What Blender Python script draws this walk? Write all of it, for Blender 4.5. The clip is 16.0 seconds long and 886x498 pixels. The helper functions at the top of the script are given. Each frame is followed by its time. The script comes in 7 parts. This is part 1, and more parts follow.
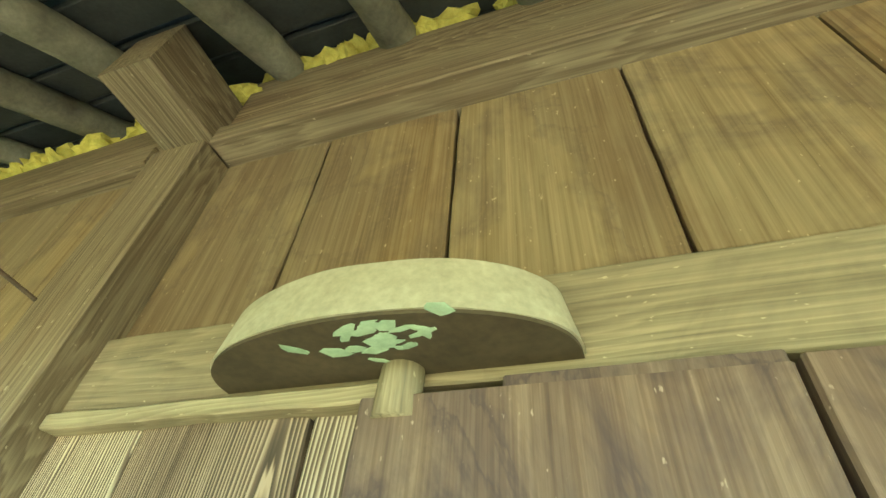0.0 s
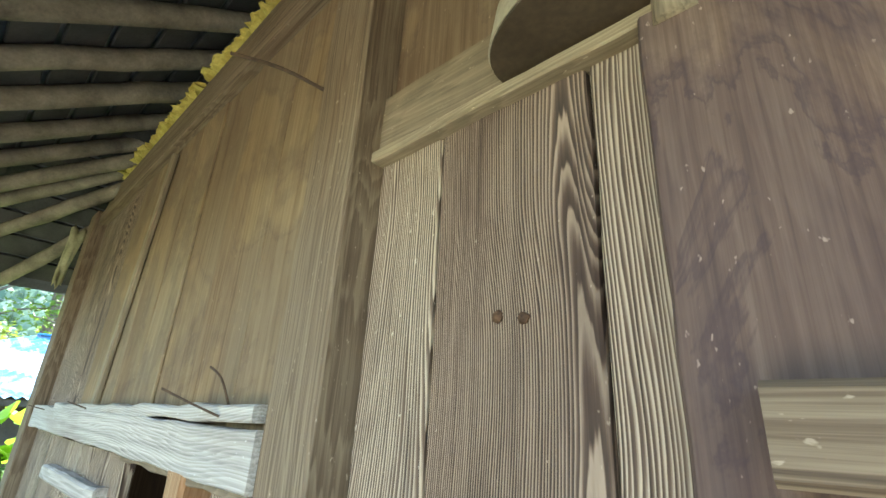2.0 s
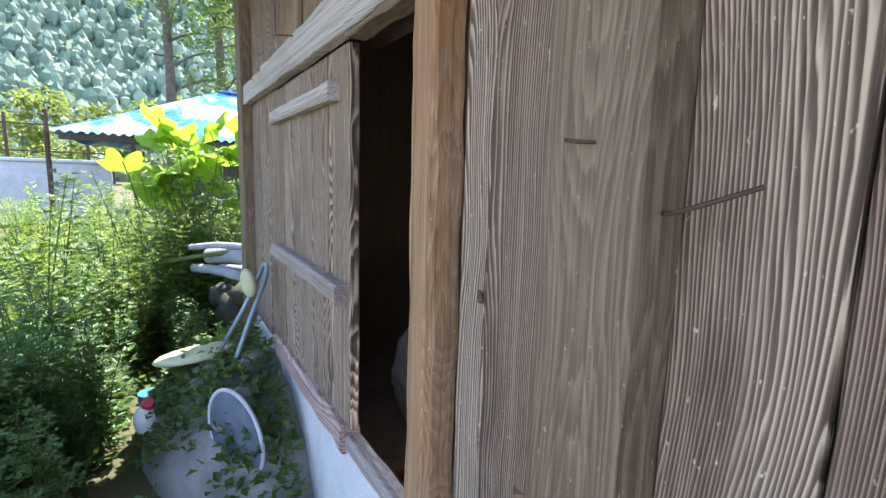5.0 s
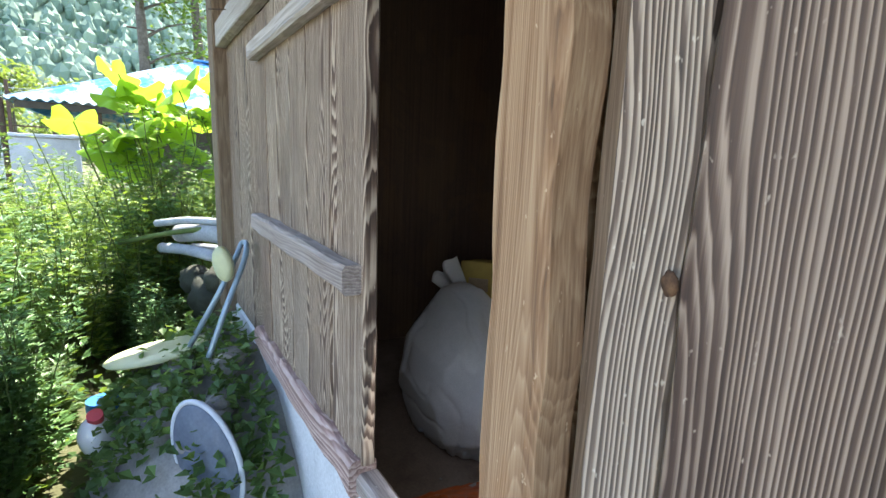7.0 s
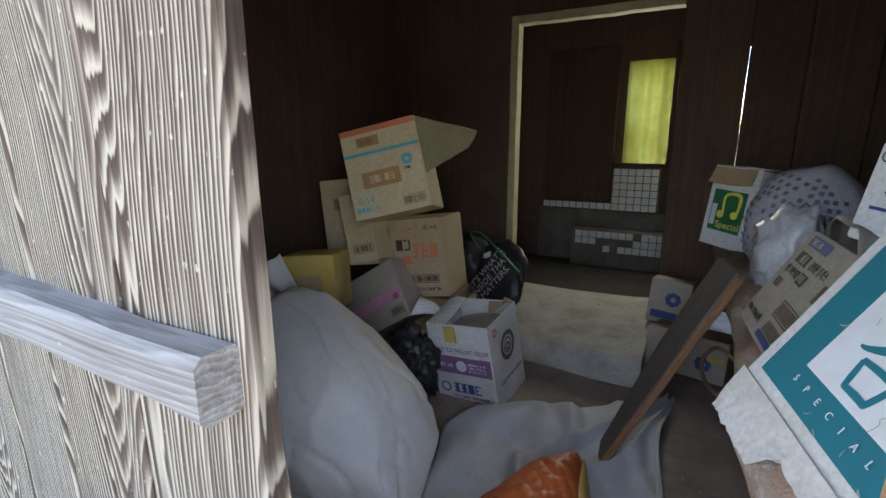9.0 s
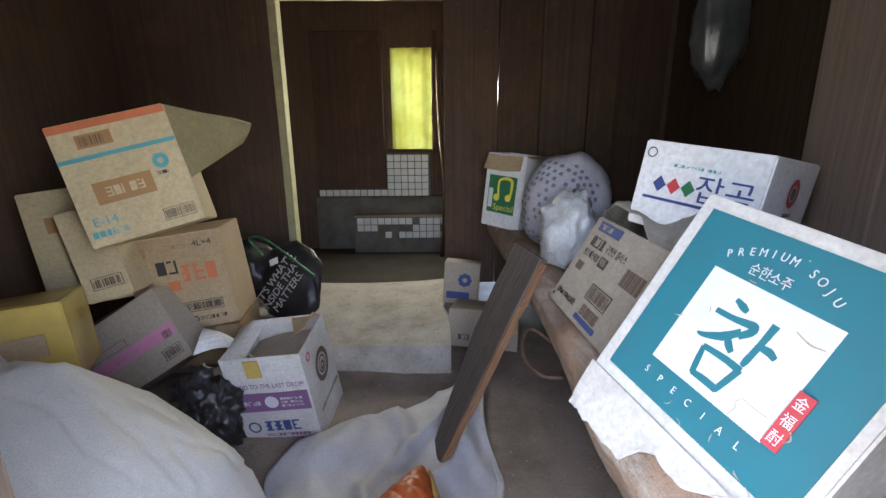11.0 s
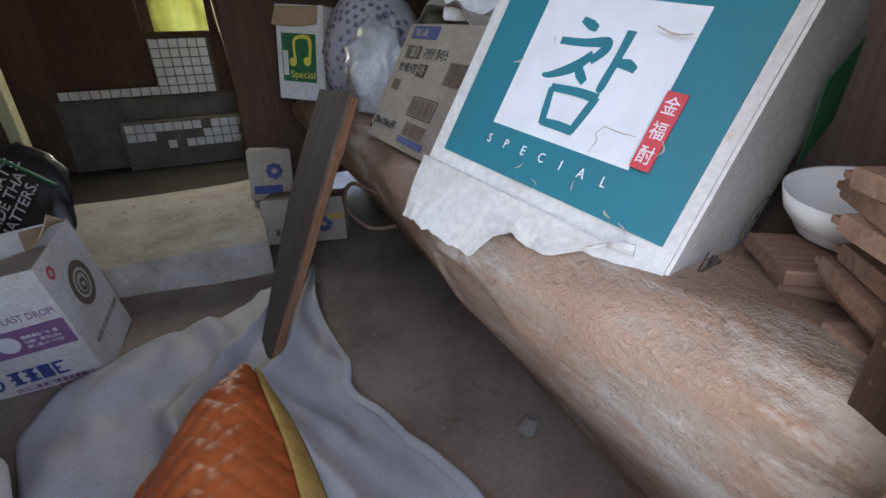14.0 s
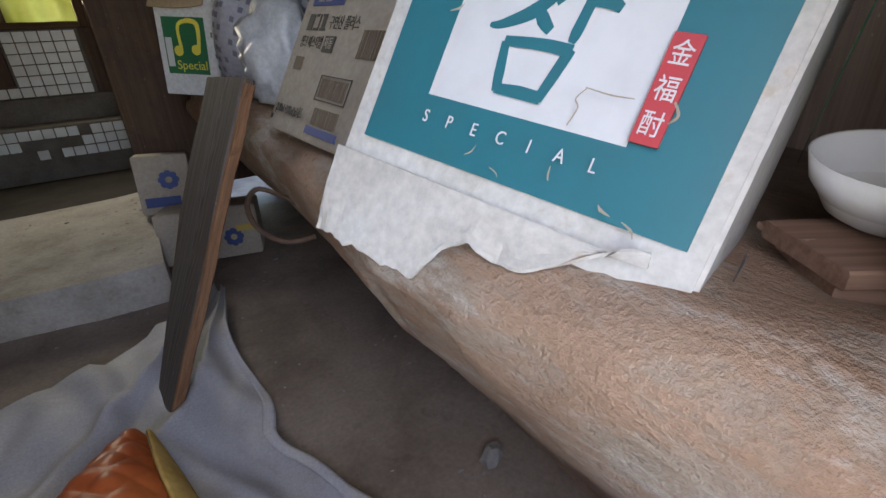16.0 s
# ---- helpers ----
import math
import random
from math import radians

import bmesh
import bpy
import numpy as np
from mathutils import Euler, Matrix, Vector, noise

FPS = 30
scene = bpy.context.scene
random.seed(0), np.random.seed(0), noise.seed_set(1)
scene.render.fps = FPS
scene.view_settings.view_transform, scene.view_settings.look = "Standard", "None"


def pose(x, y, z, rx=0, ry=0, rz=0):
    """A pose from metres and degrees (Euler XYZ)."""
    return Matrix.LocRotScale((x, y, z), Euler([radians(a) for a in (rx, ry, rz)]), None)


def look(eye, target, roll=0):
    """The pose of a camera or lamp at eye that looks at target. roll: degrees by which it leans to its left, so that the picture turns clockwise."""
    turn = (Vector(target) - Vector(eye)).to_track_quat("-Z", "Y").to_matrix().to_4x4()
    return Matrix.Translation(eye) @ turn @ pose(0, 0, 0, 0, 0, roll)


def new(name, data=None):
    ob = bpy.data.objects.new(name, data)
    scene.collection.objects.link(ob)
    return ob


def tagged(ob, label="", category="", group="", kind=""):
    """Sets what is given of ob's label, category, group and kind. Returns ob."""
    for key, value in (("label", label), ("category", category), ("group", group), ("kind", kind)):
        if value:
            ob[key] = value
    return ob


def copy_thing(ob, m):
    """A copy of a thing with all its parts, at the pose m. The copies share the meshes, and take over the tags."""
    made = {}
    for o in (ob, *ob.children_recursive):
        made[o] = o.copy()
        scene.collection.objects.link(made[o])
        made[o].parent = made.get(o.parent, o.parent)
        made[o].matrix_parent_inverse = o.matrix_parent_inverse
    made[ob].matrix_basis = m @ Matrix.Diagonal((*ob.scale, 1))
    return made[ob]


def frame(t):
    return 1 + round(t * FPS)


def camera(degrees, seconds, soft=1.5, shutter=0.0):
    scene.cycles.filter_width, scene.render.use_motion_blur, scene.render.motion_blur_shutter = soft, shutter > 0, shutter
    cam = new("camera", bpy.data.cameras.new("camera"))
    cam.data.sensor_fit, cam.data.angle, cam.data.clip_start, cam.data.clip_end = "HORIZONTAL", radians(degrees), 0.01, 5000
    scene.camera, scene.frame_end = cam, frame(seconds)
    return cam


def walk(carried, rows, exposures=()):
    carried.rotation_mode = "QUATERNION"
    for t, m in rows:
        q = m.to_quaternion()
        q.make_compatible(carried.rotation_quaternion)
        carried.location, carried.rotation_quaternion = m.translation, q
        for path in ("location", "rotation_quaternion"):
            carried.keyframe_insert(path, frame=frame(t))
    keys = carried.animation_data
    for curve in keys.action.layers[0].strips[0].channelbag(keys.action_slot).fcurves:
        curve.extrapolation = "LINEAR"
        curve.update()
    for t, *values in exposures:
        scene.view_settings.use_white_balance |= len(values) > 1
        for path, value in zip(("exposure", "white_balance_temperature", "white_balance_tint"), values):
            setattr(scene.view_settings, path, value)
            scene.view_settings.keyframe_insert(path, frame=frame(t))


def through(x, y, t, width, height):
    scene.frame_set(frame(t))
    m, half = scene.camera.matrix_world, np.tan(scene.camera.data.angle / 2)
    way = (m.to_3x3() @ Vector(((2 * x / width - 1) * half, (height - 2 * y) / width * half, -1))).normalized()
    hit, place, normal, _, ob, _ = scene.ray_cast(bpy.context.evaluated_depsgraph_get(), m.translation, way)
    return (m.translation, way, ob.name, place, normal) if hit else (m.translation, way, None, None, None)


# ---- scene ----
cam = camera(86.9, 16.0)
PATH = [
    (0, (-0.014, -0.037, 2.149), (-0.561, 1.329, 3.503), 5.2),
    (0.5, (-0.038, -0.043, 2.144), (-0.674, 1.321, 3.461), 4.8),
    (1, (-0.067, -0.043, 2.097), (-0.864, 1.335, 3.308), 4.7),
    (1.5, (-0.126, -0.04, 1.966), (-1.146, 1.338, 2.996), 4.6),
    (2, (-0.137, -0.056, 1.893), (-1.444, 1.285, 2.595), 3.2),
    (2.5, (-0.163, -0.081, 1.784), (-1.622, 1.188, 2.295), 2.8),
    (3, (-0.192, -0.097, 1.699), (-1.774, 1.08, 2.031), 2.7),
    (3.5, (-0.209, -0.117, 1.641), (-1.858, 1.0, 1.828), 2.4),
    (4, (-0.239, -0.108, 1.561), (-1.93, 0.958, 1.599), 2.0),
    (4.5, (-0.363, -0.095, 1.449), (-2.066, 0.946, 1.326), 1.9),
    (5, (-0.497, -0.079, 1.372), (-2.187, 0.951, 1.08), 1.8),
    (5.2, (-0.535, -0.085, 1.346), (-2.218, 0.936, 0.99), 1.7),
    (7.3, (-1.045, 0.029, 1.262), (-2.671, 1.137, 0.908), 2.4),
    (7.5, (-1.126, 0.033, 1.262), (-2.721, 1.19, 0.917), 2.1),
    (8, (-1.308, 0.001, 1.293), (-2.75, 1.337, 0.925), 1.2),
    (8.5, (-1.383, 0.044, 1.28), (-2.61, 1.568, 0.864), 0.5),
    (9, (-1.513, 0.156, 1.218), (-2.439, 1.868, 0.76), -0.2),
    (9.2, (-1.551, 0.191, 1.226), (-2.367, 1.961, 0.775), -0.3),
    (11.3, (-1.7, 0.306, 1.262), (-1.598, 2.226, 0.709), -0.5),
    (11.5, (-1.699, 0.307, 1.247), (-1.548, 2.217, 0.674), -0.6),
    (12, (-1.693, 0.244, 1.213), (-1.454, 2.126, 0.579), -0.9),
    (12.5, (-1.674, 0.192, 1.164), (-1.369, 2.043, 0.47), -1.0),
    (13, (-1.675, 0.281, 1.106), (-1.25, 2.078, 0.337), -1.1),
    (13.5, (-1.665, 0.386, 1.033), (-1.101, 2.122, 0.215), -1.4),
    (14, (-1.646, 0.455, 0.981), (-0.968, 2.131, 0.126), -1.8),
    (14.5, (-1.636, 0.51, 0.958), (-0.88, 2.143, 0.085), -2.2),
    (15, (-1.624, 0.549, 0.95), (-0.807, 2.151, 0.073), -2.4),
    (15.5, (-1.609, 0.579, 0.95), (-0.733, 2.15, 0.074), -2.6),
    (16, (-1.581, 0.609, 0.928), (-0.647, 2.145, 0.05), -2.5),
]
LIGHT = [(0, 3.82, 7500, -27), (1.0, 3.72, 7400, -26), (1.6, 3.55, 6900, -12), (2.5, 2.5, 6350, 9), (3.5, 2.15, 6400, 14), (5, 2.4, 6400, 18), (7.5, 2.75, 6700, 11), (8.5, 3.1, 6500, 11), (9.2, 3.65, 6400, 11), (11.3, 4.65, 6600, 16), (12.0, 4.5, 6500, 17), (12.5, 3.95, 6500, 18), (13.5, 3.85, 6400, 17), (14.5, 4.0, 6700, 15), (15.0, 3.95, 6800, 16), (16, 3.85, 6900, 16)]
walk(cam, [(t, look(eye, target, roll)) for t, eye, target, roll in PATH], LIGHT)

# ---- world and sun ----
SUN_FROM = Vector((-0.55, 0.36, 0.95)).normalized()
world = bpy.data.worlds.new("sky_world")
scene.world = world
world.use_nodes = True
wn = world.node_tree.nodes
sky = wn.new("ShaderNodeTexSky")
sky.sky_type = "NISHITA"
sky.sun_disc = False
sky.sun_elevation = math.asin(SUN_FROM.z)
sky.sun_rotation = math.atan2(SUN_FROM.x, SUN_FROM.y)
world.node_tree.links.new(sky.outputs[0], wn["Background"].inputs[0])
wn["Background"].inputs[1].default_value = 0.15
sun_data = bpy.data.lights.new("sun", "SUN")
sun_data.energy, sun_data.angle, sun_data.color = 4.2, radians(0.6), (1.0, 0.95, 0.86)
sun = new("sun", sun_data)
sun.matrix_world = look(SUN_FROM * 40, (0, 0, 0))
# daylight that falls in through the open low door
day_data = bpy.data.lights.new("doorway_daylight", "AREA")
day_data.shape, day_data.size, day_data.size_y = "RECTANGLE", 0.38, 1.15
day_data.energy, day_data.color = 0.48, (0.98, 0.98, 1.0)
doorway = new("doorway_daylight", day_data)
doorway.matrix_world = look((-1.655, 0.47, 1.16), (-1.655, 2.0, 1.0))
# daylight through the yellowed sheet in the kitchen's back wall
pane_data = bpy.data.lights.new("window_daylight", "AREA")
pane_data.shape, pane_data.size, pane_data.size_y = "RECTANGLE", 0.34, 0.8
pane_data.energy, pane_data.color = 1.6, (1.0, 1.0, 0.82)
pane_light = new("window_daylight", pane_data)
pane_light.matrix_world = look((-1.92, 4.40, 1.42), (-1.92, 3.0, 1.42))


# ---- materials ----
class Nodes:
    """A small helper to wire a node material."""

    def __init__(self, name):
        self.mat = bpy.data.materials.new(name)
        self.mat.use_nodes = True
        self.tree = self.mat.node_tree
        self.bsdf = self.tree.nodes["Principled BSDF"]

    def add(self, kind, **settings):
        node = self.tree.nodes.new("ShaderNode" + kind)
        for key, value in settings.items():
            node.inputs[key.replace("_", " ")].default_value = value
        return node

    def link(self, a, b):
        self.tree.links.new(a, b)

    def math(self, op, a, b=0.0, c=0.0):
        node = self.tree.nodes.new("ShaderNodeMath")
        node.operation = op
        for i, v in enumerate((a, b, c)):
            if isinstance(v, (int, float)):
                node.inputs[i].default_value = v
            else:
                self.link(v, node.inputs[i])
        return node.outputs[0]

    def coords(self, scale=(1, 1, 1), shuffle=True):
        tc = self.tree.nodes.new("ShaderNodeTexCoord")
        out = tc.outputs["Object"]
        if shuffle:
            info = self.tree.nodes.new("ShaderNodeObjectInfo")
            mul = self.tree.nodes.new("ShaderNodeVectorMath")
            mul.operation = "MULTIPLY_ADD"
            comb = self.tree.nodes.new("ShaderNodeCombineXYZ")
            for i in range(3):
                self.link(info.outputs["Random"], comb.inputs[i])
            self.link(comb.outputs[0], mul.inputs[0])
            mul.inputs[1].default_value = (31.0, 17.0, 43.0)
            self.link(out, mul.inputs[2])
            out = mul.outputs[0]
        m = self.tree.nodes.new("ShaderNodeMapping")
        m.inputs["Scale"].default_value = scale
        self.link(out, m.inputs[0])
        return m.outputs[0]

    def noise(self, vec, scale=5.0, detail=4.0, rough=0.55, distort=0.0):
        n = self.add("TexNoise", Scale=scale, Detail=detail, Roughness=rough, Distortion=distort)
        self.link(vec, n.inputs["Vector"])
        return n.outputs["Fac"]

    def ramp(self, fac, *stops):
        n = self.tree.nodes.new("ShaderNodeValToRGB")
        el = n.color_ramp.elements
        while len(el) < len(stops):
            el.new(0.5)
        for e, (p, c) in zip(el, stops):
            e.position = p
            e.color = (*c, 1) if not isinstance(c, (int, float)) else (c, c, c, 1)
        self.link(fac, n.inputs[0])
        return n.outputs[0]

    def mix(self, fac, a, b, blend="MIX"):
        n = self.tree.nodes.new("ShaderNodeMix")
        n.data_type, n.blend_type = "RGBA", blend
        for sock, v in ((n.inputs[0], fac), (n.inputs[6], a), (n.inputs[7], b)):
            if isinstance(v, tuple):
                sock.default_value = (*v, 1)
            elif isinstance(v, (int, float)):
                sock.default_value = v
            else:
                self.link(v, sock)
        return n.outputs[2]

    def bump(self, height, strength=0.5, distance=0.003):
        b = self.add("Bump", Strength=strength, Distance=distance)
        self.link(height, b.inputs["Height"])
        self.link(b.outputs[0], self.bsdf.inputs["Normal"])

    def done(self, color, rough=0.8, metal=0.0, spec=0.3):
        for sock, v in ((self.bsdf.inputs["Base Color"], color), (self.bsdf.inputs["Roughness"], rough)):
            if isinstance(v, tuple):
                sock.default_value = (*v, 1)
            elif isinstance(v, (int, float)):
                sock.default_value = v
            else:
                self.link(v, sock)
        self.bsdf.inputs["Metallic"].default_value = metal
        self.bsdf.inputs["Specular IOR Level"].default_value = spec
        return self.mat


def wood(name, groove, mid, ridge, grey, rings=75.0, wave=26.0, depth=0.004, grey_amount=0.5, rough=0.8, stain=(0.12, 0.06, 0.03), stain_amount=0.25, ring_mix=0.55, knots=0.0, levels=(0.27, 0.45, 0.66), blotch=0.0, tones=0.8):
    """Weathered softwood: growth rings that run along local z, swirl and vary in spacing, with raised ridges and grey bleaching."""
    n = Nodes(name)
    tc = n.tree.nodes.new("ShaderNodeTexCoord")
    sep = n.tree.nodes.new("ShaderNodeSeparateXYZ")
    n.link(tc.outputs["Object"], sep.inputs[0])
    own = n.tree.nodes.new("ShaderNodeObjectInfo").outputs["Random"]
    own_b = n.math("FRACT", n.math("MULTIPLY", own, 17.31))
    own_c = n.math("FRACT", n.math("MULTIPLY", own, 41.77))
    swirl = n.noise(n.coords((0.6, 0.6, 0.95)), 1.0, 1.0, 0.4)
    drift = n.noise(n.coords((0.5, 0.5, 1.7)), 1.0, 1.0, 0.4)
    spacing = n.noise(n.coords((22, 22, 0.5)), 1.0, 3.0, 0.6)
    jig = n.noise(n.coords((40, 40, 5.0)), 1.0, 3.0)
    # where the heart of the trunk lies across the board, and how deep behind its face
    heart = n.math("ADD", n.math("MULTIPLY", n.math("SUBTRACT", own_b, 0.5), 0.30), n.math("MULTIPLY", n.math("SUBTRACT", drift, 0.5), 0.10))
    dx = n.math("SUBTRACT", sep.outputs[0], heart)
    deep = n.math("ADD", 0.006, n.math("MULTIPLY", n.math("MAXIMUM", n.math("SUBTRACT", swirl, 0.30), 0.0), wave * 0.014))
    radius = n.math("SQRT", n.math("ADD", n.math("MULTIPLY", dx, dx), n.math("MULTIPLY", deep, deep)))
    x = n.math("MULTIPLY", radius, n.math("MULTIPLY", n.math("ADD", 0.92, n.math("MULTIPLY", own, 0.45)), rings * 6.2832))
    x = n.math("ADD", x, n.math("MULTIPLY", spacing, 24.0))
    x = n.math("ADD", x, n.math("MULTIPLY", jig, 4.5))
    if knots:
        vor = n.tree.nodes.new("ShaderNodeTexVoronoi")
        vor.inputs["Scale"].default_value = 1.0
        n.link(n.coords((3.2, 3.2, 1.3)), vor.inputs["Vector"])
        near = n.math("MAXIMUM", n.math("SUBTRACT", 0.32, vor.outputs["Distance"]), 0.0)
        x = n.math("ADD", x, n.math("MULTIPLY", n.math("MULTIPLY", near, near), knots))
    saw = n.math("FRACT", n.math("MULTIPLY", x, 0.1592))
    rise = n.math("POWER", saw, 1.7)
    drop = n.math("MINIMUM", n.math("MULTIPLY", n.math("SUBTRACT", 1.0, saw), 6.0), 1.0)
    ring = n.math("MULTIPLY", rise, drop)
    fib = n.noise(n.coords((230, 230, 3.5)), 1.0, 3.0, 0.65)
    streak = n.noise(n.coords((75, 75, 0.7)), 1.0, 5.0, 0.7)
    mask = n.math("MULTIPLY", n.ramp(n.noise(n.coords((6, 6, 0.6)), 1.0, 3.0), (0.3, 0.45), (0.65, 1.0)), ring_mix)
    base = n.math("ADD", n.math("MULTIPLY", streak, 0.62), n.math("MULTIPLY", fib, 0.38))
    grain = n.math("ADD", n.math("MULTIPLY", ring, mask), n.math("MULTIPLY", base, n.math("SUBTRACT", 1.0, n.math("MULTIPLY", mask, 0.6))))
    col = n.ramp(grain, (levels[0], groove), (levels[1], mid), (levels[2], ridge))
    patch = n.ramp(n.noise(n.coords((3, 3, 0.7)), 1.0, 5.0, 0.6), (0.35, 0.0), (0.7, 1.0))
    bleach = n.mix(n.math("MULTIPLY", patch, grey_amount), col, n.mix(0.75, col, n.ramp(grain, (0.15, tuple(c * 0.45 for c in grey)), (0.75, grey))))
    st = n.ramp(n.noise(n.coords((5, 5, 1.2)), 1.3, 6.0, 0.65), (0.50, 0.0), (0.70, 1.0))
    out = n.mix(n.math("MULTIPLY", st, stain_amount), bleach, stain)
    if blotch:
        spill = n.noise(n.coords((3.2, 3.2, 2.4)), 1.0, 7.0, 0.62, 0.5)
        out = n.mix(n.math("MULTIPLY", n.ramp(spill, (0.44, 0.0), (0.50, 0.75), (0.515, 1.0), (0.53, 0.55), (0.66, 0.8)), blotch), out, (0.052, 0.034, 0.040))
    specks = n.ramp(n.noise(n.coords((120, 120, 60)), 1.0, 2.0), (0.70, 0.0), (0.76, 0.5))
    out = n.mix(specks, out, tuple(min(0.7, c * 1.5 + 0.1) for c in ridge))
    # each board has aged to a tone of its own
    tone = n.ramp(own_c, (0.0, (0.66, 0.55, 0.51)), (0.35, (0.90, 0.81, 0.76)), (0.7, (1.02, 0.97, 0.93)), (1.0, (1.18, 1.12, 1.05)))
    out = n.mix(tones, out, n.mix(1.0, out, tone, "MULTIPLY"))
    n.bump(grain, 0.6, depth)
    return n.done(out, rough, 0.0, 0.25)


def rough_stuff(name, a, b, c=None, scale=8.0, bump=0.4, distance=0.004, rough=0.85, spots=0.0, spot_color=(0.05, 0.04, 0.03), spec=0.3, fine=90.0):
    n = Nodes(name)
    v = n.coords((1, 1, 1))
    big = n.noise(v, scale, 6.0, 0.62)
    small = n.noise(v, fine, 4.0, 0.6)
    col = n.ramp(big, (0.3, a), (0.7, b)) if c is None else n.ramp(big, (0.28, a), (0.5, b), (0.74, c))
    col = n.mix(0.35, col, n.ramp(small, (0.3, 0.25), (0.7, 0.9)), "MULTIPLY") if fine else col
    if spots:
        s = n.ramp(n.noise(v, scale * 3.3, 5.0, 0.7), (0.6, 0.0), (0.68, 1.0))
        col = n.mix(n.math("MULTIPLY", s, spots), col, spot_color)
    n.bump(n.math("ADD", n.math("MULTIPLY", big, 0.7), n.math("MULTIPLY", small, 0.3)), bump, distance)
    return n.done(col, rough, 0.0, spec)


def leafy(name, a, b, rough=0.5, through=0.35, scale=3.0):
    n = Nodes(name)
    geo = n.tree.nodes.new("ShaderNodeNewGeometry")
    big = n.noise(n.coords((1, 1, 1)), scale, 3.0)
    f = n.math("ADD", n.math("MULTIPLY", geo.outputs["Random Per Island"], 0.6), n.math("MULTIPLY", big, 0.4))
    col = n.ramp(f, (0.1, a), (0.85, b))
    n.done(col, rough, 0.0, 0.3)
    tr = n.tree.nodes.new("ShaderNodeBsdfTranslucent")
    n.link(n.mix(0.5, col, (0.35, 0.5, 0.03)), tr.inputs[0])
    mx = n.tree.nodes.new("ShaderNodeMixShader")
    mx.inputs[0].default_value = through
    n.link(n.bsdf.outputs[0], mx.inputs[1])
    n.link(tr.outputs[0], mx.inputs[2])
    n.link(mx.outputs[0], n.tree.nodes["Material Output"].inputs[0])
    return n.mat


def clay():
    """Smeared, cracked earth render with pink, brown and chalky patches."""
    n = Nodes("clay_bench")
    v = n.coords((1, 1, 1), False)
    big = n.noise(n.coords((3.0, 1.4, 3.0), False), 1.6, 6.0, 0.66, 0.6)
    mid = n.noise(n.coords((16, 6, 16), False), 1.0, 6.0, 0.7, 0.4)
    fine = n.noise(v, 130.0, 4.0, 0.7)
    col = n.ramp(big, (0.30, (0.14, 0.098, 0.072)), (0.42, (0.27, 0.20, 0.15)), (0.56, (0.38, 0.30, 0.235)), (0.70, (0.50, 0.44, 0.38)))
    col = n.mix(n.ramp(mid, (0.42, 0.0), (0.52, 0.6)), col, (0.38, 0.225, 0.145))
    col = n.mix(n.ramp(n.noise(n.coords((7, 2.5, 7), False), 1.0, 7.0, 0.75), (0.535, 0.0), (0.60, 0.6)), col, (0.56, 0.50, 0.44))
    warp = n.tree.nodes.new("ShaderNodeVectorMath")
    warp.operation = "MULTIPLY_ADD"
    nz = n.add("TexNoise", Scale=6.0, Detail=4.0)
    n.link(v, nz.inputs["Vector"])
    n.link(nz.outputs["Color"], warp.inputs[0])
    warp.inputs[1].default_value = (0.10, 0.10, 0.10)
    n.link(v, warp.inputs[2])
    vor = n.tree.nodes.new("ShaderNodeTexVoronoi")
    vor.feature = "DISTANCE_TO_EDGE"
    vor.inputs["Scale"].default_value = 4.4
    n.link(warp.outputs[0], vor.inputs["Vector"])
    crack = n.ramp(vor.outputs["Distance"], (0.0, 1.0), (0.004, 0.0))
    crack = n.math("MULTIPLY", crack, n.ramp(n.noise(v, 2.2, 3.0), (0.53, 0.0), (0.58, 1.0)))
    col = n.mix(n.math("MULTIPLY", crack, 0.8), col, (0.07, 0.045, 0.03))
    pits = n.ramp(n.noise(v, 55.0, 3.0, 0.7), (0.62, 0.0), (0.70, 0.4))
    col = n.mix(pits, col, (0.10, 0.065, 0.045))
    # trodden dust over the flat top
    sep = n.tree.nodes.new("ShaderNodeSeparateXYZ")
    n.link(v, sep.inputs[0])
    dusty = n.math("MINIMUM", n.math("MAXIMUM", n.math("MULTIPLY", n.math("ADD", n.math("ADD", sep.outputs[0], 1.06), n.math("MULTIPLY", n.math("SUBTRACT", big, 0.5), 0.5)), 9.0), 0.0), 0.85)
    col = n.mix(dusty, col, n.ramp(mid, (0.3, (0.085, 0.062, 0.048)), (0.7, (0.17, 0.13, 0.10))))
    col = n.mix(0.28, col, n.ramp(fine, (0.3, 0.3), (0.7, 0.95)), "MULTIPLY")
    h = n.math("ADD", n.math("MULTIPLY", mid, 0.5), n.math("MULTIPLY", fine, 0.22))
    n.bump(n.math("SUBTRACT", h, n.math("MULTIPLY", crack, 0.8)), 0.85, 0.022)
    return n.done(col, 0.9, 0.0, 0.15)


def plain(name, color, rough=0.6, metal=0.0, spec=0.4, wear=0.15, scale=14.0, bump=0.15):
    n = Nodes(name)
    v = n.coords((1, 1, 1))
    w = n.noise(v, scale, 6.0, 0.65)
    col = n.mix(n.math("MULTIPLY", n.ramp(w, (0.42, 0.0), (0.75, 1.0)), wear * 2.2), color, tuple(c * 0.45 + 0.04 for c in color))
    n.bump(n.noise(v, 60.0, 3.0), bump, 0.002)
    return n.done(col, rough, metal, spec)


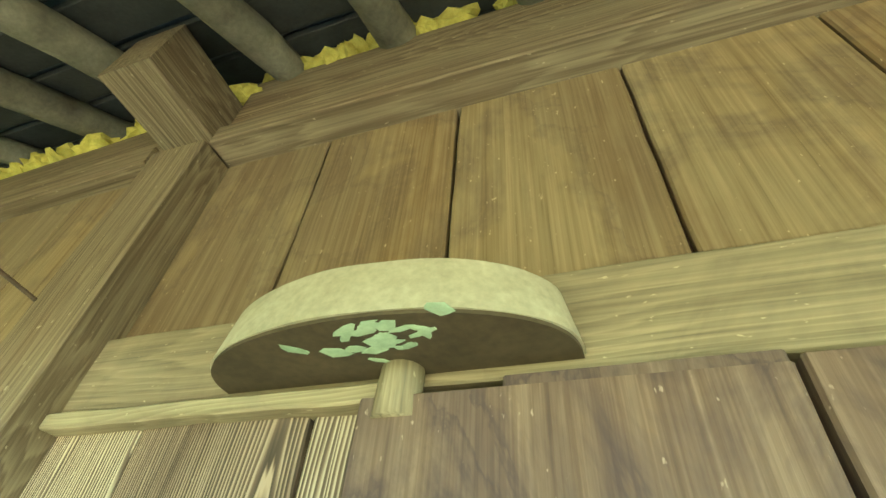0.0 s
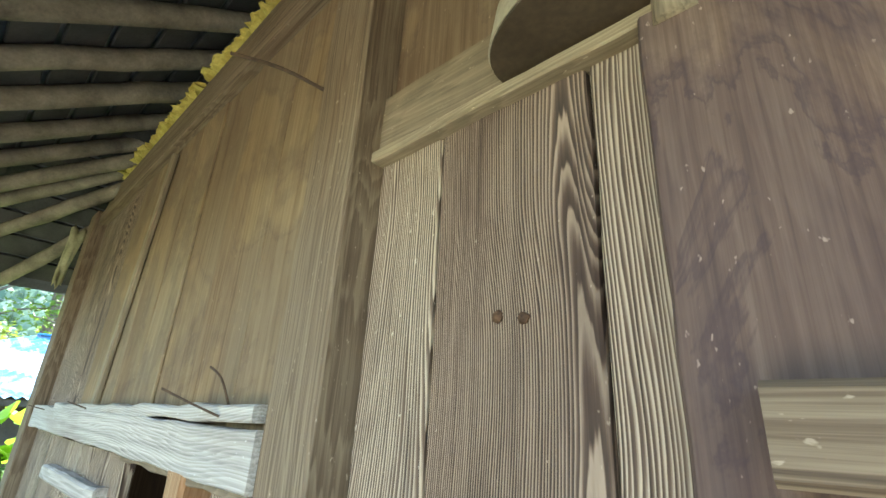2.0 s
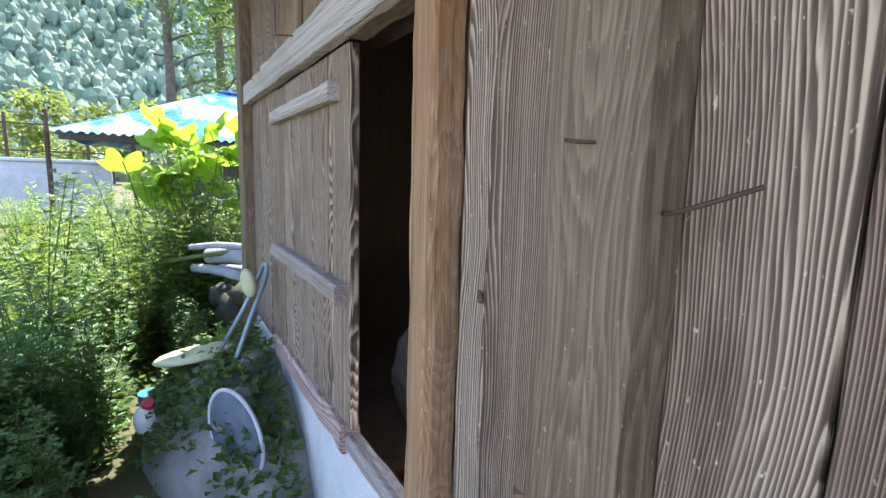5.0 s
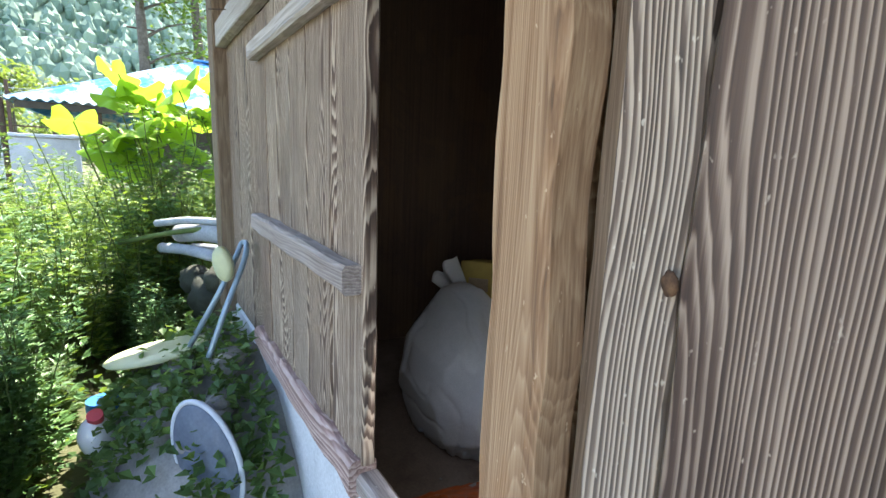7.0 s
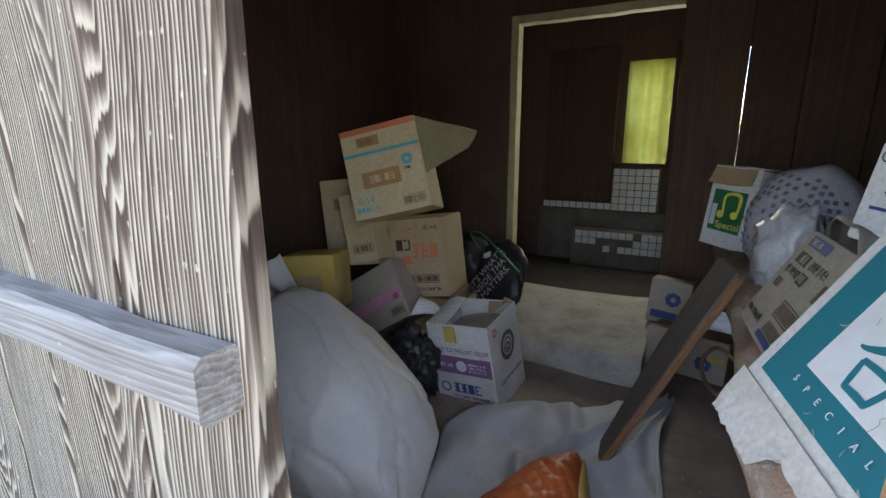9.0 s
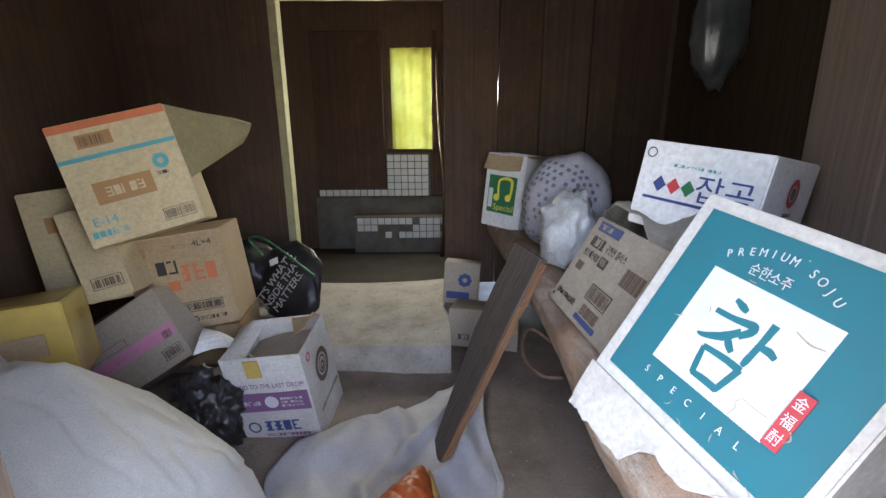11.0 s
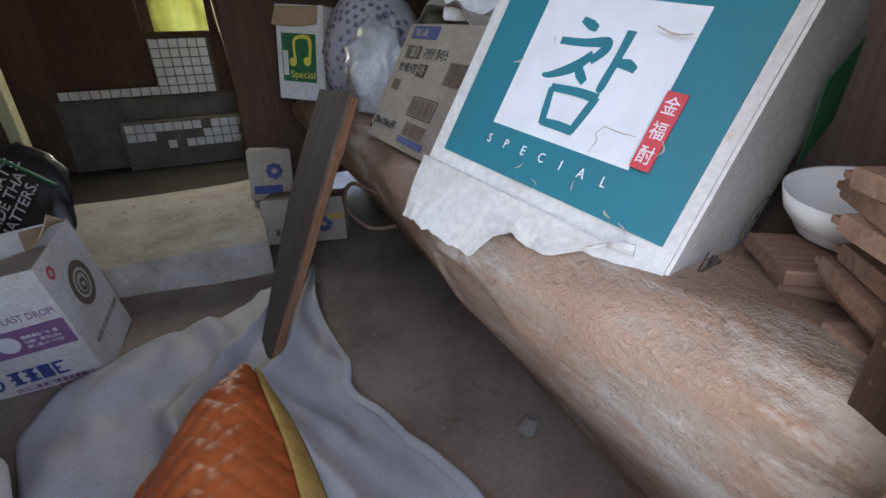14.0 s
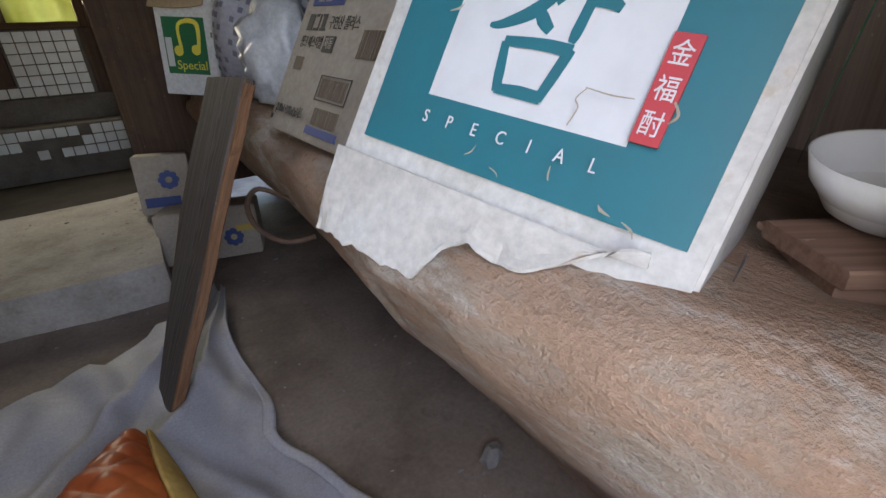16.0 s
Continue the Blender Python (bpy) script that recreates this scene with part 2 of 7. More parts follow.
M_BOARD = wood("weathered_board", (0.020, 0.012, 0.009), (0.105, 0.066, 0.047), (0.44, 0.36, 0.275), (0.38, 0.335, 0.28), rings=190, grey_amount=0.5, depth=0.0013, ring_mix=0.80, wave=17.0, knots=170.0, stain=(0.045, 0.025, 0.020), stain_amount=0.6, levels=(0.24, 0.43, 0.68))
M_BOARD_UP = wood("sheltered_board", (0.095, 0.058, 0.028), (0.19, 0.122, 0.063), (0.29, 0.205, 0.12), (0.34, 0.29, 0.20), rings=30, wave=14, depth=0.0012, grey_amount=0.6, stain=(0.10, 0.05, 0.025), stain_amount=0.5, ring_mix=0.08, blotch=0.35, tones=0.3)
M_LINTEL = wood("pale_lintel", (0.075, 0.058, 0.034), (0.19, 0.15, 0.092), (0.32, 0.26, 0.17), (0.40, 0.355, 0.28), rings=130, wave=18, depth=0.0016, grey_amount=0.6, stain_amount=0.3, ring_mix=0.22, blotch=0.2)
M_GREY = wood("bleached_wood", (0.10, 0.09, 0.085), (0.30, 0.28, 0.26), (0.55, 0.52, 0.49), (0.50, 0.49, 0.48), rings=130, wave=14, depth=0.002, grey_amount=0.8, stain_amount=0.3, ring_mix=0.22)
M_POST = wood("old_post", (0.05, 0.033, 0.022), (0.125, 0.085, 0.056), (0.25, 0.19, 0.13), (0.25, 0.215, 0.16), rings=110, wave=16, depth=0.0012, grey_amount=0.4, ring_mix=0.2, tones=0.3)
M_DOOR = wood("stained_door", (0.06, 0.037, 0.028), (0.125, 0.08, 0.06), (0.205, 0.143, 0.108), (0.22, 0.18, 0.16), rings=45, wave=20, depth=0.0015, grey_amount=0.4, stain=(0.030, 0.019, 0.026), stain_amount=0.6, ring_mix=0.10, blotch=0.75)
M_JAMB = wood("weathered_jamb", (0.075, 0.036, 0.017), (0.24, 0.128, 0.062), (0.43, 0.285, 0.165), (0.50, 0.42, 0.32), rings=400, wave=10, depth=0.0006, grey_amount=0.3, stain=(0.26, 0.11, 0.04), stain_amount=0.6, ring_mix=0.25, knots=150.0, tones=0.0)
M_STORE = wood("greyish_brown_board", (0.13, 0.092, 0.075), (0.215, 0.16, 0.13), (0.29, 0.23, 0.19), (0.31, 0.26, 0.22), rings=30, wave=12, depth=0.001, grey_amount=0.5, ring_mix=0.1, tones=0.4)
M_DARKWOOD = wood("dark_wood", (0.020, 0.013, 0.009), (0.055, 0.035, 0.022), (0.095, 0.065, 0.04), (0.08, 0.065, 0.045), rings=40, wave=14, depth=0.0015, grey_amount=0.4, ring_mix=0.1)
M_BROWNWALL = wood("brown_partition", (0.055, 0.034, 0.022), (0.09, 0.058, 0.038), (0.13, 0.09, 0.06), (0.13, 0.10, 0.07), rings=16, wave=10, depth=0.0008, grey_amount=0.4, ring_mix=0.04, blotch=0.4)
M_GREYPLANK = wood("dark_grey_plank", (0.025, 0.022, 0.021), (0.082, 0.074, 0.070), (0.17, 0.158, 0.152), (0.18, 0.172, 0.168), rings=130, wave=14, depth=0.002, grey_amount=0.6, ring_mix=0.3)
M_KNOT = rough_stuff("pine_knot", (0.030, 0.016, 0.010), (0.10, 0.052, 0.028), (0.20, 0.11, 0.055), 70.0, 0.5, 0.002)
M_RED_BARK = wood("split_edge", (0.07, 0.034, 0.018), (0.16, 0.085, 0.045), (0.27, 0.16, 0.09), (0.2, 0.14, 0.09), rings=60, wave=14, depth=0.003, grey_amount=0.3, ring_mix=0.2)
M_PINKWOOD = wood("pink_offcut", (0.15, 0.088, 0.06), (0.25, 0.16, 0.118), (0.34, 0.235, 0.18), (0.42, 0.33, 0.27), rings=50, wave=12, depth=0.001, grey_amount=0.3, stain_amount=0.1, ring_mix=0.2)
M_RED_SILL = wood("reddish_sill", (0.10, 0.055, 0.05), (0.30, 0.19, 0.165), (0.50, 0.39, 0.35), (0.5, 0.46, 0.45), rings=60, wave=22, depth=0.004, grey_amount=0.7)
M_RAFTER = rough_stuff("rafter_log", (0.09, 0.075, 0.058), (0.22, 0.185, 0.14), (0.36, 0.31, 0.24), 6.0, 0.6, 0.006)
M_FOAM = rough_stuff("yellow_foam", (0.42, 0.32, 0.07), (0.66, 0.55, 0.16), None, 22.0, 0.8, 0.01)
M_CLAYHINGE = rough_stuff("pale_hinge_wood", (0.34, 0.285, 0.20), (0.46, 0.395, 0.29), None, 7.0, 0.25, 0.002)
M_HINGEUNDER = rough_stuff("shaded_hinge_underside", (0.05, 0.035, 0.02), (0.10, 0.07, 0.042), None, 9.0, 0.3, 0.002)
M_PAINTCHIP = rough_stuff("pale_green_flake", (0.30, 0.40, 0.26), (0.45, 0.54, 0.38), None, 20.0, 0.3)
M_CONCRETE = rough_stuff("old_concrete", (0.24, 0.215, 0.185), (0.40, 0.365, 0.32), (0.50, 0.465, 0.42), 5.0, 0.5, 0.006, spots=0.3, spot_color=(0.12, 0.09, 0.07))
M_DIRT = rough_stuff("packed_earth_floor", (0.145, 0.112, 0.088), (0.24, 0.19, 0.155), (0.31, 0.26, 0.215), 4.0, 0.6, 0.008, spots=0.35, spot_color=(0.09, 0.07, 0.055))
M_CLAY = clay()
M_PLASTER = rough_stuff("whitewashed_footing", (0.52, 0.54, 0.56), (0.72, 0.73, 0.74), None, 4.0, 0.3, 0.004, spots=0.15)
M_PIT = rough_stuff("black_earth", (0.018, 0.015, 0.012), (0.04, 0.033, 0.026), None, 6.0, 0.6, 0.01)
M_CARD = rough_stuff("cardboard", (0.38, 0.265, 0.155), (0.47, 0.345, 0.215), None, 3.0, 0.12, 0.001, spots=0.1, spot_color=(0.3, 0.2, 0.12))
M_CARDGREY = rough_stuff("greyish_cardboard", (0.36, 0.30, 0.235), (0.45, 0.385, 0.31), None, 3.0, 0.12, 0.001)
M_CARDPALE = rough_stuff("pale_cardboard", (0.50, 0.40, 0.24), (0.60, 0.49, 0.30), None, 3.0, 0.12, 0.001)
M_CARDIN = rough_stuff("cardboard_inside", (0.20, 0.17, 0.085), (0.28, 0.24, 0.13), None, 4.0, 0.1, 0.001)
M_WHITECARD = rough_stuff("white_carton", (0.68, 0.67, 0.67), (0.80, 0.79, 0.80), None, 4.0, 0.15, 0.002, spots=0.12, spot_color=(0.45, 0.36, 0.25))
M_DIRTYWHITE = rough_stuff("dirty_white_carton", (0.50, 0.47, 0.425), (0.66, 0.64, 0.61), None, 6.0, 0.4, 0.004, spots=0.4, spot_color=(0.38, 0.27, 0.15))
M_TEAL = plain("teal_print", (0.022, 0.15, 0.185), 0.45, wear=0.12)
M_INKBLUE = plain("navy_print", (0.035, 0.06, 0.20), 0.6)
M_INKBLACK = plain("black_print", (0.03, 0.028, 0.028), 0.6)
M_INKBROWN = plain("brown_print", (0.12, 0.085, 0.06), 0.7)
M_INKRED = plain("red_print", (0.45, 0.05, 0.06), 0.6)
M_INKORANGE = plain("orange_red_print", (0.52, 0.15, 0.06), 0.6)
M_INKPURPLE = plain("purple_print", (0.19, 0.09, 0.19), 0.6)
M_INKPINK = plain("pink_print", (0.55, 0.22, 0.36), 0.6)
M_INKCYAN = plain("cyan_print", (0.08, 0.32, 0.36), 0.6)
M_INKGREEN = plain("green_print", (0.02, 0.14, 0.06), 0.5)
M_INKYELLOW = plain("yellow_print", (0.75, 0.62, 0.08), 0.5)
M_INKTAN = plain("tan_print", (0.33, 0.18, 0.07), 0.7)
M_WHITEINK = plain("white_print", (0.60, 0.60, 0.61), 0.5, wear=0.10)
M_TAPE = plain("clear_brown_tape", (0.50, 0.36, 0.10), 0.25, spec=0.6)
M_SACK = rough_stuff("white_woven_sack", (0.44, 0.435, 0.42), (0.56, 0.555, 0.545), None, 2.5, 0.2, 0.002, 0.55, fine=260.0)
M_TARP = rough_stuff("grey_tarpaulin", (0.34, 0.34, 0.36), (0.47, 0.47, 0.49), None, 2.5, 0.2, 0.002, 0.6, spots=0.2, spot_color=(0.25, 0.22, 0.2), fine=200.0)
M_QUILT = rough_stuff("orange_satin_quilt", (0.33, 0.065, 0.018), (0.52, 0.135, 0.035), None, 6.0, 0.3, 0.003, 0.45, fine=60.0)
M_GOLD = rough_stuff("golden_edging", (0.36, 0.22, 0.05), (0.55, 0.37, 0.11), None, 20.0, 0.3)
M_BLACKBAG = rough_stuff("black_plastic", (0.012, 0.012, 0.014), (0.03, 0.03, 0.033), None, 6.0, 0.5, 0.006, 0.42, spec=0.45, fine=0)
M_CLEAR = rough_stuff("cloudy_plastic_film", (0.42, 0.43, 0.45), (0.60, 0.61, 0.63), None, 5.0, 0.5, 0.006, 0.25, spec=0.6)
M_FILMTAN = rough_stuff("dusty_vinyl", (0.22, 0.20, 0.165), (0.34, 0.315, 0.27), None, 4.0, 0.5, 0.006, 0.45)
M_TILE = plain("glazed_tile", (0.66, 0.67, 0.66), 0.25, spec=0.5, wear=0.2, scale=6.0, bump=0.05)
M_GROUT = rough_stuff("dirty_mortar", (0.10, 0.09, 0.075), (0.18, 0.165, 0.14), None, 8.0, 0.5)
M_CREAM = rough_stuff("cream_painted_wood", (0.36, 0.34, 0.19), (0.50, 0.47, 0.29), None, 9.0, 0.3, spots=0.3, spot_color=(0.14, 0.1, 0.06))
M_IRON = rough_stuff("rusty_iron", (0.05, 0.03, 0.022), (0.11, 0.065, 0.04), None, 30.0, 0.5, 0.001, 0.7)
M_ENAMEL = plain("white_enamel", (0.72, 0.72, 0.71), 0.2, spec=0.5, wear=0.06)
M_SPECKLE = rough_stuff("speckled_knit", (0.05, 0.05, 0.055), (0.6, 0.58, 0.58), None, 90.0, 0.8, 0.006)
M_PINKYARN = rough_stuff("pink_yarn", (0.40, 0.06, 0.14), (0.62, 0.14, 0.26), None, 60.0, 0.8, 0.006)
M_BLUETUBE = plain("grey_blue_tube", (0.22, 0.29, 0.34), 0.35, metal=0.3)
M_CREAMPLASTIC = plain("yellowed_plastic", (0.46, 0.48, 0.29), 0.45)
M_GREYPIPE = rough_stuff("grey_pipe", (0.26, 0.28, 0.31), (0.42, 0.44, 0.48), None, 10.0, 0.2)
M_BLUEPLASTIC = plain("blue_plastic", (0.03, 0.16, 0.42), 0.35, wear=0.08)
M_STONEBLUE = rough_stuff("blue_grey_basin", (0.08, 0.10, 0.14), (0.15, 0.18, 0.23), None, 8.0, 0.2, 0.003, 0.5)
M_RIM = plain("pale_rim", (0.45, 0.48, 0.52), 0.5)
M_GROUND = rough_stuff("weedy_ground", (0.055, 0.065, 0.025), (0.12, 0.11, 0.05), None, 2.5, 0.6, 0.03, fine=25.0)
M_BOUNCEYARD = rough_stuff("pale_bounce_ground", (0.40, 0.35, 0.26), (0.55, 0.49, 0.38), None, 3.0, 0.5, 0.01)
M_RUBBLE = rough_stuff("rubble_stone", (0.18, 0.17, 0.16), (0.34, 0.33, 0.32), None, 6.0, 0.5, 0.01)
M_DARKSTONE = rough_stuff("shaded_dark_stone", (0.025, 0.03, 0.022), (0.075, 0.08, 0.06), None, 6.0, 0.6, 0.01)
M_WEED = leafy("mugwort_leaf", (0.04, 0.105, 0.038), (0.14, 0.28, 0.085), 0.5, 0.24)
M_WEEDLIGHT = leafy("young_weed_leaf", (0.09, 0.17, 0.03), (0.26, 0.36, 0.06))
M_VINE = leafy("ivy_leaf", (0.03, 0.075, 0.025), (0.09, 0.16, 0.05))
M_GOURD = leafy("pumpkin_leaf", (0.16, 0.34, 0.03), (0.34, 0.52, 0.05), 0.5, 0.5)
M_STEM = rough_stuff("green_stem", (0.07, 0.11, 0.03), (0.13, 0.17, 0.05), None, 10.0)
M_TREELEAF = leafy("tree_leaf", (0.03, 0.08, 0.02), (0.10, 0.19, 0.05))
M_PALETREE = leafy("pale_grove_leaf", (0.10, 0.15, 0.04), (0.22, 0.27, 0.09))
M_BARK = rough_stuff("tree_bark", (0.08, 0.065, 0.05), (0.19, 0.165, 0.13), None, 8.0, 0.8, 0.02)
# leaf colours paled towards blue-green to carry the distance haze
M_HAZEFOREST = leafy("hazy_pine_forest", (0.085, 0.155, 0.12), (0.31, 0.39, 0.29), 0.9, 0.2, 0.05)
def faded_steel():
    """Blue steel sheets, bleached to white in worn patches."""
    n = Nodes("blue_steel_roof")
    patch = n.noise(n.coords((1, 1, 1), False), 1.1, 6.0, 0.68, 0.4)
    col = n.ramp(patch, (0.38, (0.035, 0.17, 0.45)), (0.48, (0.08, 0.27, 0.54)), (0.54, (0.36, 0.47, 0.58)), (0.66, (0.52, 0.56, 0.60)))
    return n.done(col, 0.85, 0.0, 0.08)


M_SHEDROOF = faded_steel()
M_SHEDWALL = rough_stuff("shed_wall", (0.05, 0.04, 0.03), (0.10, 0.085, 0.07), None, 3.0)
M_ROOFDARK = rough_stuff("dark_roof_boards", (0.04, 0.039, 0.039), (0.085, 0.082, 0.08), None, 5.0, 0.4)
M_GREYROOF = rough_stuff("slate_grey_sheet", (0.10, 0.11, 0.125), (0.17, 0.18, 0.20), None, 4.0, 0.3)
# clear film darkened in colour to stand in the opening's shade
M_FILMSHADED = rough_stuff("shaded_plastic_film", (0.05, 0.055, 0.06), (0.12, 0.125, 0.13), None, 5.0, 0.5, 0.006, 0.3, spec=0.6)
M_CHECK = rough_stuff("grey_checked_cloth", (0.40, 0.39, 0.44), (0.52, 0.51, 0.56), None, 5.0, 0.2, 0.003, 0.5)
M_CHECKDARK = plain("dark_grey_check", (0.17, 0.17, 0.22), 0.5)


def translucent_panel():
    n = Nodes("yellowed_fibreglass")
    v = n.coords((1, 1, 1))
    col = n.ramp(n.noise(v, 5.0, 5.0), (0.3, (0.52, 0.48, 0.16)), (0.7, (0.74, 0.72, 0.36)))
    n.done(col, 0.5)
    tr = n.tree.nodes.new("ShaderNodeBsdfTranslucent")
    n.link(col, tr.inputs[0])
    mx = n.tree.nodes.new("ShaderNodeMixShader")
    mx.inputs[0].default_value = 0.6
    n.link(n.bsdf.outputs[0], mx.inputs[1])
    n.link(tr.outputs[0], mx.inputs[2])
    n.link(mx.outputs[0], n.tree.nodes["Material Output"].inputs[0])
    return n.mat


M_PANEL = translucent_panel()

# ---- building helpers ----
PLACED = {}


def put(ob, m, parent=None):
    PLACED[ob] = m
    ob.matrix_basis = m
    if parent is not None:
        ob.parent = parent
        ob.matrix_parent_inverse = PLACED[parent].inverted()
    return ob


def thing(name, loc, label, category, group="", kind=""):
    return tagged(put(new(name), Matrix.Translation(loc)), label, category, group, kind)


def mesh_of(bm, name, mat, smooth=False):
    me = bpy.data.meshes.new(name)
    bm.to_mesh(me)
    bm.free()
    me.materials.append(mat)
    if smooth:
        me.polygons.foreach_set("use_smooth", [True] * len(me.polygons))
    return me


def part(name, bm, mat, parent=None, label="", m=Matrix(), smooth=False):
    """One mesh object from a bmesh (or a ready mesh), under a thing or a part."""
    me = mesh_of(bm, name, mat, smooth) if isinstance(bm, bmesh.types.BMesh) else bm
    return tagged(put(new(name, me), m, parent), label)


def box_bm(x0, x1, y0, y1, z0, z1, bevel=0.0, seg=1):
    bm = bmesh.new()
    vs = [bm.verts.new((x, y, z)) for z in (z0, z1) for y in (y0, y1) for x in (x0, x1)]
    for f in ((0, 2, 3, 1), (4, 5, 7, 6), (0, 1, 5, 4), (2, 6, 7, 3), (0, 4, 6, 2), (1, 3, 7, 5)):
        bm.faces.new([vs[i] for i in f])
    if bevel:
        bmesh.ops.bevel(bm, geom=bm.edges[:], offset=bevel, segments=seg, affect="EDGES", profile=0.7)
    return bm


def join(*bms):
    out = bmesh.new()
    for b in bms:
        me = bpy.data.meshes.new("tmp")
        b.to_mesh(me)
        b.free()
        out.from_mesh(me)
        bpy.data.meshes.remove(me)
    return out


def plank_bm(w, d, length, cham=0.004, jit=0.003, steps=10, seed=0, round_=False):
    """A board along local z, centred in x and y, from z 0 to its length, with chamfered and slightly uneven edges."""
    rnd = random.Random(seed)
    c = min(cham, w * 0.3, d * 0.3)
    ring = [(-w / 2 + c, -d / 2), (w / 2 - c, -d / 2), (w / 2, -d / 2 + c), (w / 2, d / 2 - c), (w / 2 - c, d / 2), (-w / 2 + c, d / 2), (-w / 2, d / 2 - c), (-w / 2, -d / 2 + c)]
    if round_:
        ring = [(w / 2 * math.cos(a), d / 2 * math.sin(a)) for a in [math.tau * k / 10 for k in range(10)]]
    bm = bmesh.new()
    rows = []
    o = rnd.random() * 50
    for i in range(steps + 1):
        z = length * i / steps
        sx = jit * noise.noise((o, z * 6, 0)) * 2
        left, right = jit * noise.noise((o + 9, z * 9, 1)) * 2, jit * noise.noise((o + 5, z * 9, 2)) * 2
        sy = jit * 0.6 * noise.noise((o, z * 4, 7))
        rows.append([bm.verts.new((x + (right if x > 0 else left) + (sx if round_ else 0), y + sy, z)) for x, y in ring])
    k = len(ring)
    for a, b in zip(rows, rows[1:]):
        for i in range(k):
            bm.faces.new((a[i], a[(i + 1) % k], b[(i + 1) % k], b[i]))
    bm.faces.new(rows[0][::-1])
    bm.faces.new(rows[-1])
    return bm


def along(p, q, face=(0, -1, 0)):
    """The pose of a board that runs from p to q, its flat side turned towards face."""
    p, q = Vector(p), Vector(q)
    z = (q - p).normalized()
    y = -(Vector(face) - z * Vector(face).dot(z)).normalized()
    x = y.cross(z)
    m = Matrix((x, y, z)).transposed().to_4x4()
    m.translation = p
    return m, (q - p).length


BOARD_COUNT = [0]


def board(name, p, q, w, d, mat, parent, label="", face=(0, -1, 0), cham=0.004, jit=0.003, steps=10, round_=False, smooth=False):
    BOARD_COUNT[0] += 1
    m, length = along(p, q, face)
    return part(name, plank_bm(w, d, length, cham, jit, steps, BOARD_COUNT[0], round_), mat, parent, label, m, smooth)


def tube_bm(points, radius, sides=8, closed=False):
    """A round tube along a list of points, with smoothed bends."""
    pts = [Vector(p) for p in points]
    bm = bmesh.new()
    rings = []
    for i, p in enumerate(pts):
        a = pts[i - 1] if (i or closed) else p
        b = pts[(i + 1) % len(pts)] if (i < len(pts) - 1 or closed) else p
        t = (b - a).normalized()
        u = t.orthogonal().normalized() if not rings else (rings[-1][1] - t * rings[-1][1].dot(t)).normalized()
        v = t.cross(u)
        r = radius(i / (len(pts) - 1)) if callable(radius) else radius
        rings.append(([bm.verts.new(p + r * (math.cos(math.tau * k / sides) * u + math.sin(math.tau * k / sides) * v)) for k in range(sides)], u))
    pairs = list(zip(rings, rings[1:])) + ([(rings[-1], rings[0])] if closed else [])
    for (a, _), (b, _) in pairs:
        for k in range(sides):
            bm.faces.new((a[k], a[(k + 1) % sides], b[(k + 1) % sides], b[k]))
    if not closed:
        bm.faces.new(rings[0][0][::-1])
        bm.faces.new(rings[-1][0])
    return bm


def curve_pts(pts, n=8):
    """Points on a smooth curve through pts."""
    pts = [Vector(p) for p in pts]
    out = []
    for i in range(len(pts) - 1):
        p0, p1, p2, p3 = pts[max(i - 1, 0)], pts[i], pts[i + 1], pts[min(i + 2, len(pts) - 1)]
        for k in range(n):
            t = k / n
            out.append(0.5 * ((2 * p1) + (p2 - p0) * t + (2 * p0 - 5 * p1 + 4 * p2 - p3) * t * t + (3 * p1 - p0 - 3 * p2 + p3) * t ** 3))
    return out + [pts[-1]]


def blob_bm(rx, ry, rz, sub=4, rough=0.1, freq=2.0, seed=0, flat=None, ridges=0.0):
    """A lumpy closed body; flat cuts its underside level."""
    bm = bmesh.new()
    bmesh.ops.create_icosphere(bm, subdivisions=sub, radius=1)
    for v in bm.verts:
        n = v.co.normalized()
        k = 1 + rough * noise.noise(n * freq + Vector((seed * 3.7, 0, 0))) + 0.4 * rough * noise.noise(n * freq * 3 + Vector((0, seed, 0)))
        if ridges:
            k += ridges * (abs(noise.noise(n * freq * 2.2 + Vector((seed, 5, 1)))) - 0.25)
        v.co = Vector((n.x * rx, n.y * ry, n.z * rz)) * k
        if flat is not None and v.co.z < flat:
            v.co.z = flat + (v.co.z - flat) * 0.06
    return bm


def sheet_bm(fn, nu, nv, thick=0.0):
    """A surface fn(u, v) on a grid, u and v from 0 to 1, with thickness downwards along its normals."""
    bm = bmesh.new()
    g = [[bm.verts.new(fn(i / nu, j / nv)) for j in range(nv + 1)] for i in range(nu + 1)]
    for i in range(nu):
        for j in range(nv):
            bm.faces.new((g[i][j], g[i + 1][j], g[i + 1][j + 1], g[i][j + 1]))
    if thick:
        bmesh.ops.recalc_face_normals(bm, faces=bm.faces[:])
        bmesh.ops.solidify(bm, geom=bm.faces[:], thickness=thick)
    return bm


def text_mesh(body, size, mat, depth=0.0004, align="CENTER"):
    cu = bpy.data.curves.new("lettering", "FONT")
    cu.body, cu.size, cu.extrude, cu.align_x, cu.align_y = body, size, depth, align, "CENTER"
    cu.resolution_u = 3
    ob = bpy.data.objects.new("lettering", cu)
    scene.collection.objects.link(ob)
    me = bpy.data.meshes.new_from_object(ob)
    bpy.data.objects.remove(ob)
    me.name = "lettering"
    me.materials.clear()
    me.materials.append(mat)
    return me

# ---- the ground and the shell of the house ----
FLOOR = 0.1


def ground_z(x, y):
    z = 0.03 + 0.03 * noise.noise((x * 0.6, y * 0.6, 0))
    return z


